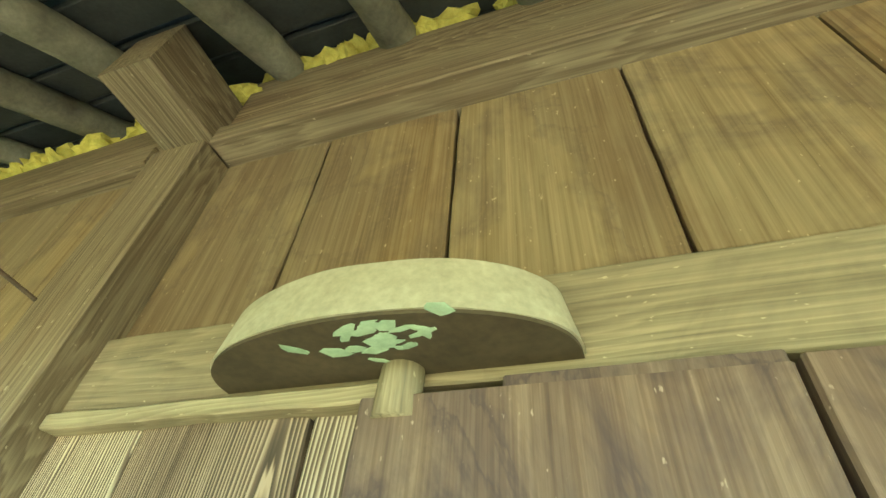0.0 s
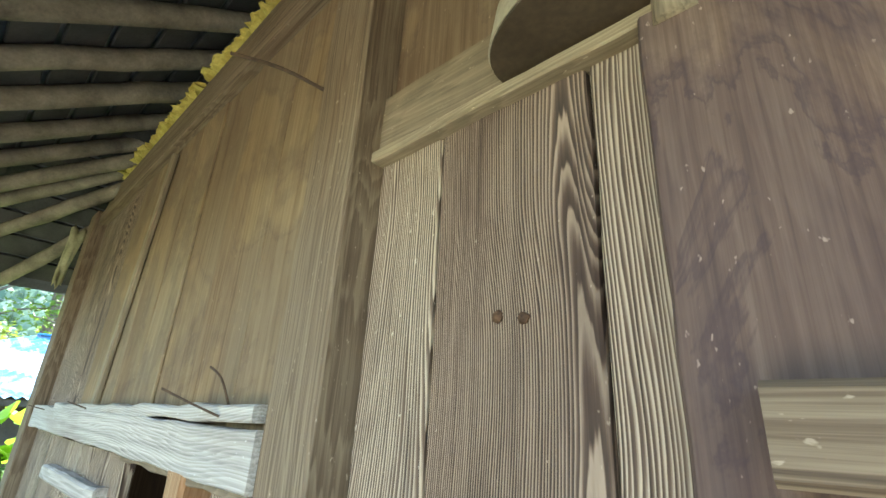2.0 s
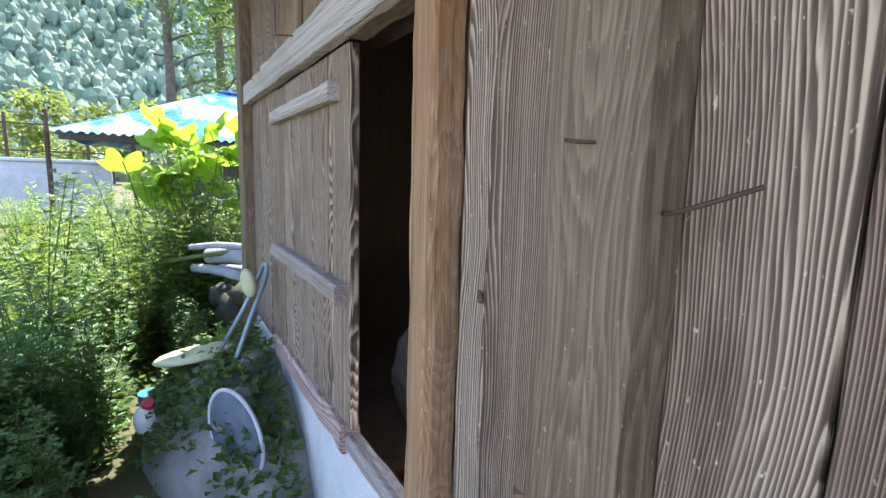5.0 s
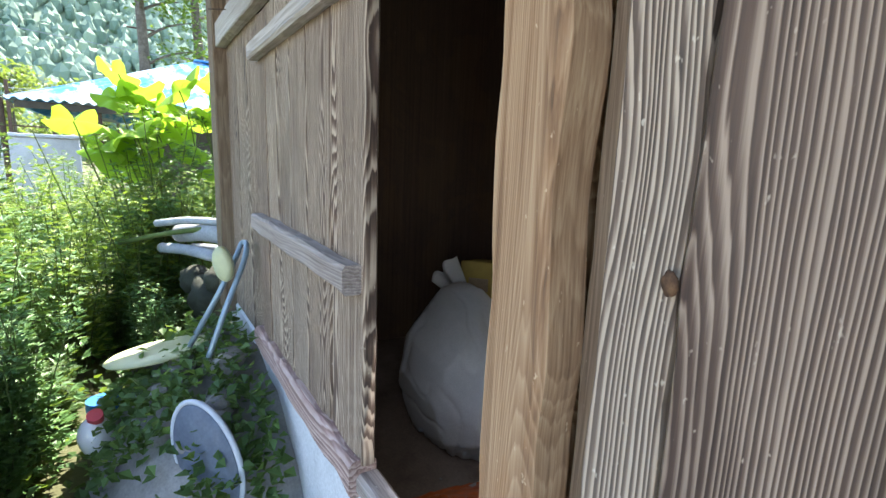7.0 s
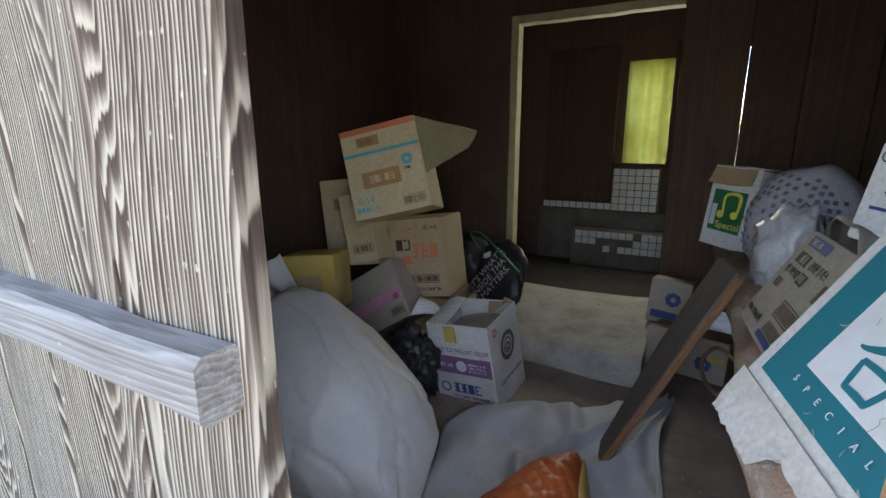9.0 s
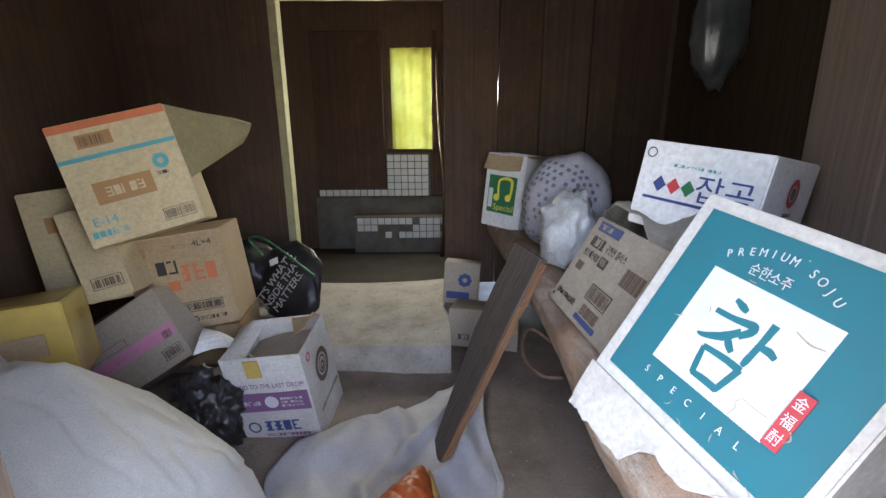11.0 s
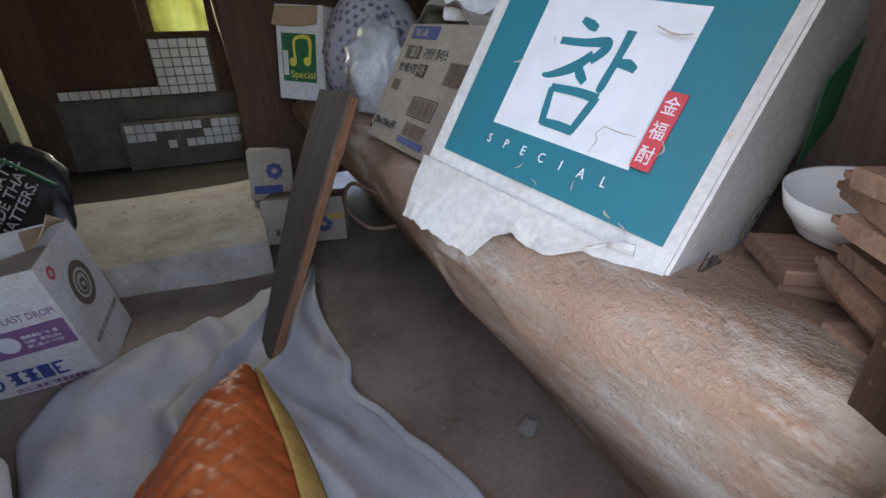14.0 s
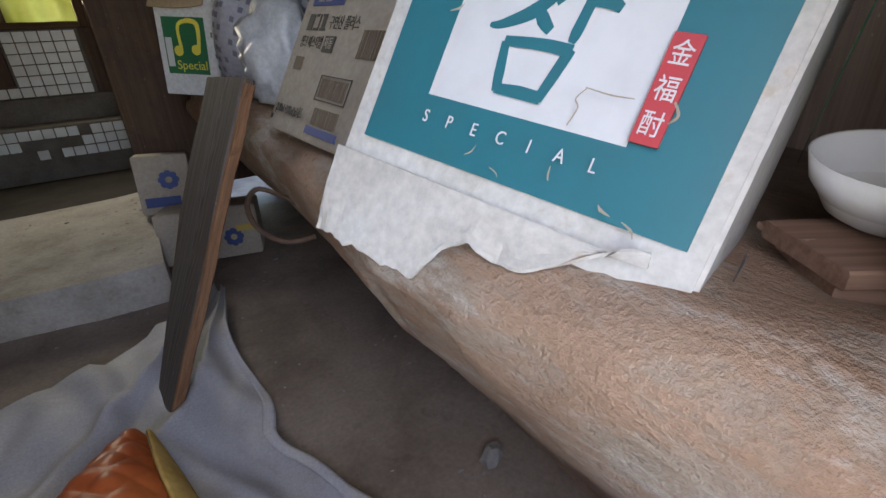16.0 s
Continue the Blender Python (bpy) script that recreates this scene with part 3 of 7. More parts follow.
def ground():
    bm = bmesh.new()
    ring = [0, 1.5, 3, 5, 8, 12, 18, 30, 60, 150, 500, 1800]
    rows = []
    for r in ring[1:]:
        rows.append([bm.verts.new((-3 + r * math.cos(math.tau * k / 48), -1 + r * math.sin(math.tau * k / 48), ground_z(-3 + r * math.cos(math.tau * k / 48), r * math.sin(math.tau * k / 48)) if r < 40 else -0.05)) for k in range(48)])
    c = bm.verts.new((-3, -1, 0.03))
    for k in range(48):
        bm.faces.new((c, rows[0][k], rows[0][(k + 1) % 48]))
    for a, b in zip(rows, rows[1:]):
        for k in range(48):
            bm.faces.new((a[k], b[k], b[(k + 1) % 48], a[(k + 1) % 48]))
    tagged(part("ground", bm, M_GROUND), "weedy bare earth round the old house", "ground", kind="structure")


ground()


def yard():
    """A pale unseen strip added before the house to bounce light up the wall."""
    def fn(u, v):
        x, y = -2.15 + 7.0 * u - 0.25 * noise.noise((v * 9, 0, 0)), -7.0 + 7.4 * v
        return Vector((x, y, ground_z(x, y) + 0.045 + 0.01 * noise.noise((x * 4, y * 4, 5))))
    tagged(part("yard", sheet_bm(fn, 40, 40), M_BOUNCEYARD, smooth=True), "pale unseen ground added before the house to bounce light", "yard", kind="structure")


yard()

EAVE_Z, EAVE_Y, EAVE_X, SLOPE = 2.60, -0.78, -4.35, 0.68


def roof_z(x, y):
    return EAVE_Z + SLOPE * min(y - EAVE_Y, x - EAVE_X)


def shell():
    back = join(box_bm(-1.29, 3.2, 0.50, 0.58, 0.5, 3.1), box_bm(-3.60, -2.80, 0.50, 0.58, 0.5, 3.1), box_bm(-2.80, -1.29, 0.50, 0.58, 1.80, 3.1))
    front = tagged(part("wall_front", back, M_DARKWOOD), "board wall of the old wooden house under the eaves", "wall", kind="structure")
    tagged(part("wall_end", join(box_bm(-3.72, -3.60, 0.58, 4.6, 0.0, 3.05)), M_BROWNWALL), "dark end wall of the storeroom", "wall", kind="structure")
    tagged(part("wall_back", join(box_bm(-3.60, -2.10, 4.50, 4.60, 0.0, 3.05), box_bm(-1.74, -1.46, 4.50, 4.60, 0.0, 3.05), box_bm(-1.52, -1.46, 3.33, 4.50, 0.0, 3.05), box_bm(-2.10, -1.74, 4.50, 4.60, 0.0, 1.0), box_bm(-2.10, -1.74, 4.50, 4.60, 1.83, 3.05)), M_BROWNWALL), "sooty back wall of the kitchen", "wall", kind="structure")
    tagged(part("wall_right", join(box_bm(1.2, 1.3, 0.58, 3.3, 0.0, 3.05), box_bm(-0.33, 1.2, 3.28, 3.33, 0.0, 3.05)), M_BROWNWALL), "dark inner wall", "wall", kind="structure")
    tagged(part("footing", join(box_bm(-3.70, -2.8, 0.415, 0.60, -0.1, 0.49, 0.008), box_bm(-2.799, -1.301, 0.416, 0.455, -0.1, 0.488, 0.008), box_bm(-1.30, 3.2, 0.415, 0.60, -0.1, 0.49, 0.008)), M_PLASTER), "whitewashed concrete footing under the wall", "footing", kind="structure")
    tagged(part("ceiling", box_bm(-3.60, 3.1, 0.58, 4.5, 3.05, 3.12), M_DARKWOOD), "dark boarded ceiling", "ceiling", kind="structure")

    def floor(u, v):
        x, y = -3.6 + 5.0 * u, 0.6 + 3.9 * v
        return Vector((x, y, FLOOR + 0.014 * noise.noise((x * 2, y * 2, 3)) + 0.006 * noise.noise((x * 9, y * 9, 1))))
    tagged(part("floor", sheet_bm(floor, 90, 70), M_DIRT, smooth=True), "packed earth floor, dusty and uneven", "floor", kind="structure")
    return front


FRONT = shell()


def roof():
    """Front and end slopes of a hipped roof: dark boards with open joints on round rafters."""
    top = tagged(put(new("roof"), Matrix()), "hipped roof with dark boards under its sheets", "roof", kind="structure")
    bm = bmesh.new()
    ridge_y, back = 2.3, 5.4
    ridge = EAVE_Z + SLOPE * (ridge_y - EAVE_Y)
    hip_x = EAVE_X + (ridge_y - EAVE_Y)
    t = 0.10
    vs = [bm.verts.new(p) for p in ((EAVE_X, EAVE_Y, EAVE_Z + t), (3.6, EAVE_Y, EAVE_Z + t), (3.6, ridge_y, ridge + t), (hip_x, ridge_y, ridge + t), (EAVE_X, back, EAVE_Z + t), (3.6, back, EAVE_Z + t))]
    for f in ((0, 1, 2, 3), (0, 3, 4), (4, 3, 2, 5)):
        bm.faces.new([vs[i] for i in f])
    bmesh.ops.recalc_face_normals(bm, faces=bm.faces[:])
    bmesh.ops.solidify(bm, geom=bm.faces[:], thickness=-0.03)
    part("roof_sheet", bm, M_GREYROOF, top, "grey roofing sheets")
    # boards that run along the eaves, and battens beside them on the end slope
    strips = []
    y = EAVE_Y
    while y < 2.2:
        w = 0.15
        z = EAVE_Z + SLOPE * (y + w / 2 - EAVE_Y) + 0.075
        x0 = EAVE_X + (y - EAVE_Y) + 0.01
        b = box_bm(x0, 3.5, -w / 2 + 0.006, w / 2 - 0.006, -0.009, 0.009, 0.002)
        bmesh.ops.transform(b, matrix=Matrix.Translation((0, y + w / 2, z)) @ Matrix.Rotation(math.atan(SLOPE), 4, "X"), verts=b.verts)
        strips.append(b)
        y += w * math.cos(math.atan(SLOPE)) + 0.012
    x = EAVE_X
    while x < -1.5:
        w = 0.17
        z = EAVE_Z + SLOPE * (x + w / 2 - EAVE_X) + 0.075
        y0 = EAVE_Y + (x - EAVE_X) + 0.01
        b = box_bm(-w / 2 + 0.006, w / 2 - 0.006, y0, 5.0, -0.009, 0.009, 0.002)
        bmesh.ops.transform(b, matrix=Matrix.Translation((x + w / 2, 0, z)) @ Matrix.Rotation(-math.atan(SLOPE), 4, "Y"), verts=b.verts)
        strips.append(b)
        x += w * math.cos(math.atan(SLOPE)) + 0.012
    tagged(part("sheathing", join(*strips), M_ROOFDARK, top, "blackened sheathing boards with open joints"), kind="stuff")
    # an edge board along each eave
    board("edge_board", (EAVE_X, EAVE_Y + 0.012, EAVE_Z + 0.06), (3.5, EAVE_Y + 0.012, EAVE_Z + 0.06), 0.09, 0.025, M_GREYROOF, top, steps=20)
    board("edge_board", (EAVE_X + 0.012, EAVE_Y, EAVE_Z + 0.06), (EAVE_X + 0.012, 5.2, EAVE_Z + 0.06), 0.09, 0.025, M_GREYROOF, top, face=(-1, 0, 0), steps=20)
    # rafters of the front slope
    rnd = random.Random(4)
    x = -3.25
    while x < 2.2:
        r = 0.085 + 0.02 * rnd.random()
        lo, hi = EAVE_Y + 0.05, 1.6
        board("rafter", (x + 0.03 * rnd.uniform(-1, 1), lo, roof_z(9, lo) + 0.012), (x + 0.03 * rnd.uniform(-1, 1), hi, roof_z(9, hi) + 0.012), r, r, M_RAFTER, top, jit=0.010, steps=14, round_=True, smooth=True)
        x += 0.36
    # fan of short rafters at the corner
    for x1, y1 in ((EAVE_X + 0.5, EAVE_Y + 0.03), (EAVE_X + 0.02, EAVE_Y + 0.02), (EAVE_X + 0.03, EAVE_Y + 0.42), (EAVE_X + 0.03, EAVE_Y + 0.85), (EAVE_X + 0.03, 0.55), (EAVE_X + 0.03, 1.1)):
        q = Vector((-2.9, 1.0 if y1 < 0.5 else y1 + 0.3, 0))
        p = Vector((x1, y1, roof_z(x1, y1) + 0.0))
        s = min(1.0, 0.9)
        e = p.lerp(q, s)
        e.z = roof_z(e.x, e.y) + 0.0
        board("rafter", p, e, 0.085, 0.085, M_RAFTER, top, jit=0.010, steps=12, round_=True, smooth=True)


roof()

# ---- front wall: posts, plates, boards ----
KNOTS = [(-0.534, 0.464, 1.279, 0.013, 0.018), (-0.486, 0.463, 2.032, 0.009, 0.008), (-0.529, 0.463, 2.038, 0.009, 0.009), (-1.169, 0.413, 1.164, 0.008, 0.012)]


def front_wall():
    rnd = random.Random(11)
    # posts
    board("post", (-0.917, 0.465, 0.49), (-0.917, 0.465, 3.08), 0.165, 0.16, M_POST, FRONT, "square dark post", cham=0.006, jit=0.004, steps=24)
    board("post", (-3.62, 0.44, 0.45), (-3.62, 0.44, 3.02), 0.17, 0.16, M_POST, FRONT, "square corner post", cham=0.006, jit=0.004, steps=24)
    board("post", (0.95, 0.465, 0.49), (0.95, 0.465, 3.08), 0.165, 0.16, M_POST, FRONT, cham=0.006, jit=0.004, steps=24)
    # wall plate in two lengths and the moulding under it
    board("wall_plate", (-0.83, 0.50, 3.28), (2.6, 0.50, 3.28), 0.26, 0.17, M_POST, FRONT, "heavy wall plate", cham=0.008, jit=0.0015, steps=20)
    board("wall_plate", (-3.72, 0.50, 3.10), (-1.0, 0.50, 3.22), 0.20, 0.17, M_POST, FRONT, cham=0.008, jit=0.0015, steps=20)
    board("moulding", (-0.83, 0.46, 3.115), (2.6, 0.46, 3.115), 0.065, 0.13, M_POST, FRONT, "narrow moulding under the plate", cham=0.004, jit=0.001, steps=20)
    board("moulding", (-3.72, 0.44, 2.965), (-1.0, 0.44, 3.075), 0.07, 0.12, M_POST, FRONT, cham=0.004, jit=0.001, steps=20)
    # beam end that rests on the post
    board("beam_end", (-0.913, 0.185, 3.20), (-0.913, 0.60, 3.20), 0.155, 0.19, M_POST, FRONT, "sawn end of a cross beam", face=(0, 0, -1), cham=0.006, jit=0.002, steps=6)
    # upper boards over the first door
    for a, b in ((-0.835, -0.535), (-0.533, -0.216), (-0.211, 0.125), (0.131, 0.47), (0.473, 0.87)):
        board("board", ((a + b) / 2, 0.488, 2.50), ((a + b) / 2, 0.488, 3.16), b - a - 0.002, 0.024, M_BOARD_UP, FRONT, jit=0.0015)
    # lower boards between post and first door
    for a, b in ((-0.835, -0.664), (-0.659, -0.378), (-0.372, -0.25)):
        board("board", ((a + b) / 2, 0.478, 0.49), ((a + b) / 2, 0.478, 2.44), b - a, 0.026, M_BOARD, FRONT, jit=0.0018, steps=24)
    # first lintel: a pale board with a lip
    board("lintel", (-0.835, 0.482, 2.482), (0.87, 0.482, 2.482), 0.145, 0.06, M_LINTEL, FRONT, "pale ribbed lintel over the plank door", cham=0.003, jit=0.002, steps=20)
    board("lip", (-0.835, 0.462, 2.400), (-0.27, 0.462, 2.400), 0.024, 0.055, M_LINTEL, FRONT, cham=0.003, jit=0.002, steps=12)
    # boards above the second door
    edges = [-1.0, -1.235, -1.53, -1.79, -2.02, -2.26, -2.40, -2.72, -3.02, -3.30, -3.54]
    for b, a in zip(edges, edges[1:]):
        y = 0.435 + rnd.uniform(-0.006, 0.006)
        board("board", ((a + b) / 2, y, 1.80), ((a + b) / 2, y, 3.02), b - a - 0.004, 0.026, M_BOARD_UP if a > -2.9 else M_BOARD, FRONT, jit=0.0025, steps=16)
    board("batten", (-2.43, 0.410, 1.86), (-2.29, 0.410, 2.96), 0.045, 0.022, M_LINTEL, FRONT, "pale leaning batten", jit=0.003)
    # second lintel, tapering, with a split strip on top
    board("lintel", (-3.64, 0.395, 1.828), (-0.996, 0.395, 1.812), 0.105, 0.045, M_GREY, FRONT, "bleached grey lintel board over the low door", cham=0.004, jit=0.004, steps=24)
    board("strip", (-3.0, 0.400, 1.876), (-1.03, 0.400, 1.893), 0.03, 0.05, M_GREY, FRONT, "split strip along the lintel", cham=0.005, jit=0.005, steps=20)
    board("strip", (-1.80, 0.41, 1.760), (-1.0, 0.41, 1.752), 0.02, 0.06, M_LINTEL, FRONT, jit=0.006, steps=12)
    # boards between jamb and post
    for a, b, y in ((-1.25, -1.165, 0.435), (-1.16, -1.0, 0.428)):
        board("board", ((a + b) / 2, y, 0.56), ((a + b) / 2, y, 1.765), b - a - 0.003, 0.028, M_BOARD, FRONT, jit=0.003, steps=20)
    board("board", (-1.268, 0.458, 0.56), (-1.268, 0.458, 1.765), 0.034, 0.03, M_POST, FRONT, jit=0.002, steps=20)
    board("jamb", (-1.337, 0.413, 0.50), (-1.337, 0.413, 1.765), 0.10, 0.078, M_JAMB, FRONT, "weathered door jamb, grey in front and orange inside, with knots", cham=0.010, jit=0.0055, steps=40)
    board("jamb_lining", (-1.350, 0.4875, 0.10), (-1.350, 0.4875, 1.765), 0.080, 0.064, M_JAMB, FRONT, "thick orange inner lining of the jamb", cham=0.008, jit=0.005, steps=30)
    # boards left of the low door
    for a, b in ((-3.06, -2.86), (-3.29, -3.065), (-3.54, -3.295)):
        board("board", ((a + b) / 2, 0.432, 0.50), ((a + b) / 2, 0.432, 1.80), b - a - 0.004, 0.026, M_BOARD, FRONT, jit=0.003, steps=20)
    # sill
    board("sill", (-2.90, 0.418, 0.535), (-1.86, 0.418, 0.525), 0.085, 0.07, M_RED_SILL, FRONT, "cracked reddish sill board", cham=0.012, jit=0.008, steps=24)
    board("threshold", (-1.86, 0.432, 0.513), (-0.99, 0.432, 0.513), 0.05, 0.06, M_GREY, FRONT, "worn grey threshold", face=(0, -1, 0), cham=0.01, jit=0.004, steps=18)
    # knots standing out of the worn boards
    for x, y, z, rx, rz in KNOTS:
        part("knot", blob_bm(rx, 0.004, rz, 3, 0.25, 2.0, int(rz * 1000)), M_KNOT, FRONT, "dark orange knot", pose(x, y, z), True)
    # bent nails and wires
    for i, pts in enumerate((((-0.99, 0.385, 2.62), (-1.05, 0.30, 2.66), (-1.17, 0.22, 2.72)), ((-1.17, 0.372, 1.885), (-1.25, 0.335, 1.91), (-1.32, 0.30, 1.935)), ((-1.19, 0.40, 1.90), (-1.20, 0.375, 1.96), (-1.235, 0.36, 1.985)), ((-0.905, 0.384, 1.424), (-0.918, 0.365, 1.424), (-0.928, 0.355, 1.426)), ((-2.35, 0.372, 1.88), (-2.45, 0.33, 1.90)), ((-0.86, 0.464, 1.34), (-0.80, 0.40, 1.345), (-0.73, 0.43, 1.375)), ((-3.2, 0.372, 1.86), (-3.3, 0.32, 1.875)))):
        nail = thing("nail", pts[0], "bent rusty nail sticking out of the wood", "nail", "nails in the front wall")
        part("shank", tube_bm(curve_pts(pts, 4), 0.0028 if i else 0.0045, 6), M_IRON, nail)


front_wall()


def foam():
    rnd = random.Random(5)
    bms = []
    for k in range(170):
        x = rnd.uniform(-3.4, 1.2)
        z = (3.43 if x > -0.83 else 3.23 + 0.044 * (x + 3.72)) + rnd.uniform(-0.01, 0.025)
        b = blob_bm(rnd.uniform(0.02, 0.07), 0.04, rnd.uniform(0.012, 0.034), 2, 0.9, 2.5, k)
        bmesh.ops.translate(b, vec=(x, 0.44 + rnd.uniform(-0.02, 0.01), z), verts=b.verts)
        bms.append(b)
    tagged(part("foam_filling", join(*bms), M_FOAM), "crumbling yellow foam along the top of the wall plate", "foam", kind="stuff")


foam()


def hinge_block():
    """Half-round pivot block nailed to the lintel, carrying the door's upper pivot."""
    t = thing("pivot_block", (-0.28, 0.45, 2.43), "pale half-round wooden pivot block on the lintel", "pivot block")
    bm = bmesh.new()
    n = 40
    lo, hi = [], []
    for i in range(n + 1):
        a = math.pi * i / n
        cx = math.cos(a)
        sx = (abs(math.sin(a)) ** 0.8) * (1 + 0.03 * noise.noise((a * 2, 0, 0)))
        lo.append(bm.verts.new((-0.27 + 0.246 * cx, 0.452 - 0.135 * sx, 2.430)))
        hi.append(bm.verts.new((-0.274 + 0.232 * cx * (1 + 0.02 * noise.noise((a * 3, 1, 0))), 0.452 - 0.122 * sx, 2.497 + 0.014 * sx)))
    for i in range(n):
        bm.faces.new((lo[i], lo[i + 1], hi[i + 1], hi[i]))
    bm.faces.new(hi)
    bm.faces.new(lo[::-1])
    bmesh.ops.recalc_face_normals(bm, faces=bm.faces[:])
    part("block", bm, M_CLAYHINGE, t)
    # thin slab below the block: dark wood plus the underside's shade as colour
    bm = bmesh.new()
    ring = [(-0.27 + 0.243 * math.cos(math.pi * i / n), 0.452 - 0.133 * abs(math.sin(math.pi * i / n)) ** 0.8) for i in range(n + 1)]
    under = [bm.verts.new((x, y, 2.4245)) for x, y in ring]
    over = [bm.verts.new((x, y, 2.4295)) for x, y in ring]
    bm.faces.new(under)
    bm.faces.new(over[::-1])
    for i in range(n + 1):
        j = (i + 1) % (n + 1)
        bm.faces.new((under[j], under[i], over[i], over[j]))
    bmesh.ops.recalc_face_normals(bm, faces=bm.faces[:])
    part("underside", bm, M_HINGEUNDER, t, "dark wood underside with shade put into its colour")
    rnd = random.Random(3)
    bms = []
    for k in range(26):
        b = blob_bm(rnd.uniform(0.006, 0.024), rnd.uniform(0.004, 0.012), 0.0012, 1, 0.6, 2, k)
        a = rnd.random()
        bmesh.ops.rotate(b, cent=(0, 0, 0), matrix=Matrix.Rotation(rnd.uniform(-0.6, 0.6), 3, "Z"), verts=b.verts)
        bmesh.ops.translate(b, vec=(-0.225 + rnd.gauss(0, 0.035), 0.365 + rnd.gauss(0, 0.018), 2.4235), verts=b.verts)
        bms.append(b)
    tagged(part("flaking_paint", join(*bms), M_PAINTCHIP, t, "pale green paint flakes"), kind="stuff")


hinge_block()


def door_one():
    t = tagged(put(new("door_1"), Matrix.Translation((0.2, 0.43, 0.5))), "closed plank door with dark stains on a round pivot", "door", kind="structure")
    for a, b, top in ((-0.287, 0.155, 2.385), (0.162, 0.55, 2.392), (0.555, 0.86, 2.392)):
        board("plank", ((a + b) / 2, 0.440, 0.55), ((a + b) / 2, 0.440, top), b - a, 0.036, M_DOOR, t, cham=0.004, jit=0.002, steps=26)
    board("plank", (0.02, 0.4405, 2.383), (0.02, 0.4405, 2.398), 0.27, 0.034, M_DOOR, t, cham=0.003, jit=0.001, steps=2)
    part("pivot_pin", tube_bm([(-0.242, 0.437, 2.36), (-0.242, 0.437, 2.40), (-0.240, 0.436, 2.440)], lambda s: 0.030 - 0.004 * s, 16), M_LINTEL, t, "round wooden pivot pin", smooth=True)
    board("ledge", (-0.215, 0.395, 1.90), (0.8, 0.395, 1.90), 0.075, 0.055, M_POST, t, "dark cross ledge", cham=0.006, jit=0.003)


door_one()


def door_two():
    t = tagged(put(new("door_2"), Matrix.Translation((-2.3, 0.41, 0.55))), "low grey plank door pulled half open", "door", kind="structure")
    e = [-2.835, -2.70, -2.55, -2.40, -2.24, -2.05, -1.848]
    for a, b in zip(e, e[1:]):
        board("plank", ((a + b) / 2, 0.426 + 0.006 * noise.noise((a * 9, 0, 0)), 0.56), ((a + b) / 2 + 0.004, 0.426, 1.755), b - a - 0.004, 0.034, M_BOARD, t, cham=0.005, jit=0.003, steps=20)
    board("batten", (-2.80, 0.392, 1.628), (-1.93, 0.392, 1.632), 0.055, 0.045, M_GREY, t, "bleached upper batten", cham=0.008, jit=0.004, steps=14)
    board("batten", (-2.81, 0.392, 1.022), (-1.862, 0.392, 1.008), 0.062, 0.048, M_GREY, t, "bleached lower batten", cham=0.008, jit=0.004, steps=14)


door_two()

# ---- inside: platform, bench, partitions, back wall ----
def platform():
    def top(u, v):
        x = -3.55 + 1.90 * u
        front = 2.31 + 0.02 * noise.noise((x * 4, 0, 0))
        back = 3.28 - 0.10 * math.sin(math.pi * min(1, max(0, (x + 2.9) / 1.25)))
        y = front + (back - front) * v
        return Vector((x, y, 0.232 + 0.010 * noise.noise((x * 3, y * 3, 1))))
    bm = sheet_bm(top, 50, 30)
    rim = [e for e in bm.edges if len(e.link_faces) == 1]
    ret = bmesh.ops.extrude_edge_only(bm, edges=rim)
    new_v = [g for g in ret["geom"] if isinstance(g, bmesh.types.BMVert)]
    for v in new_v:
        v.co.z = 0.02
        v.co.y += -0.015 if v.co.y < 2.5 else 0.0
    bmesh.ops.recalc_face_normals(bm, faces=bm.faces[:])
    tagged(part("concrete_step", bm, M_CONCRETE), "low worn concrete step before the kitchen", "step", kind="structure")
    tagged(part("pit_floor", box_bm(-3.55, -1.53, 3.30, 4.49, 0.04, 0.125, 0.004), M_PIT), "black lower floor of the kitchen", "floor", kind="structure")


platform()


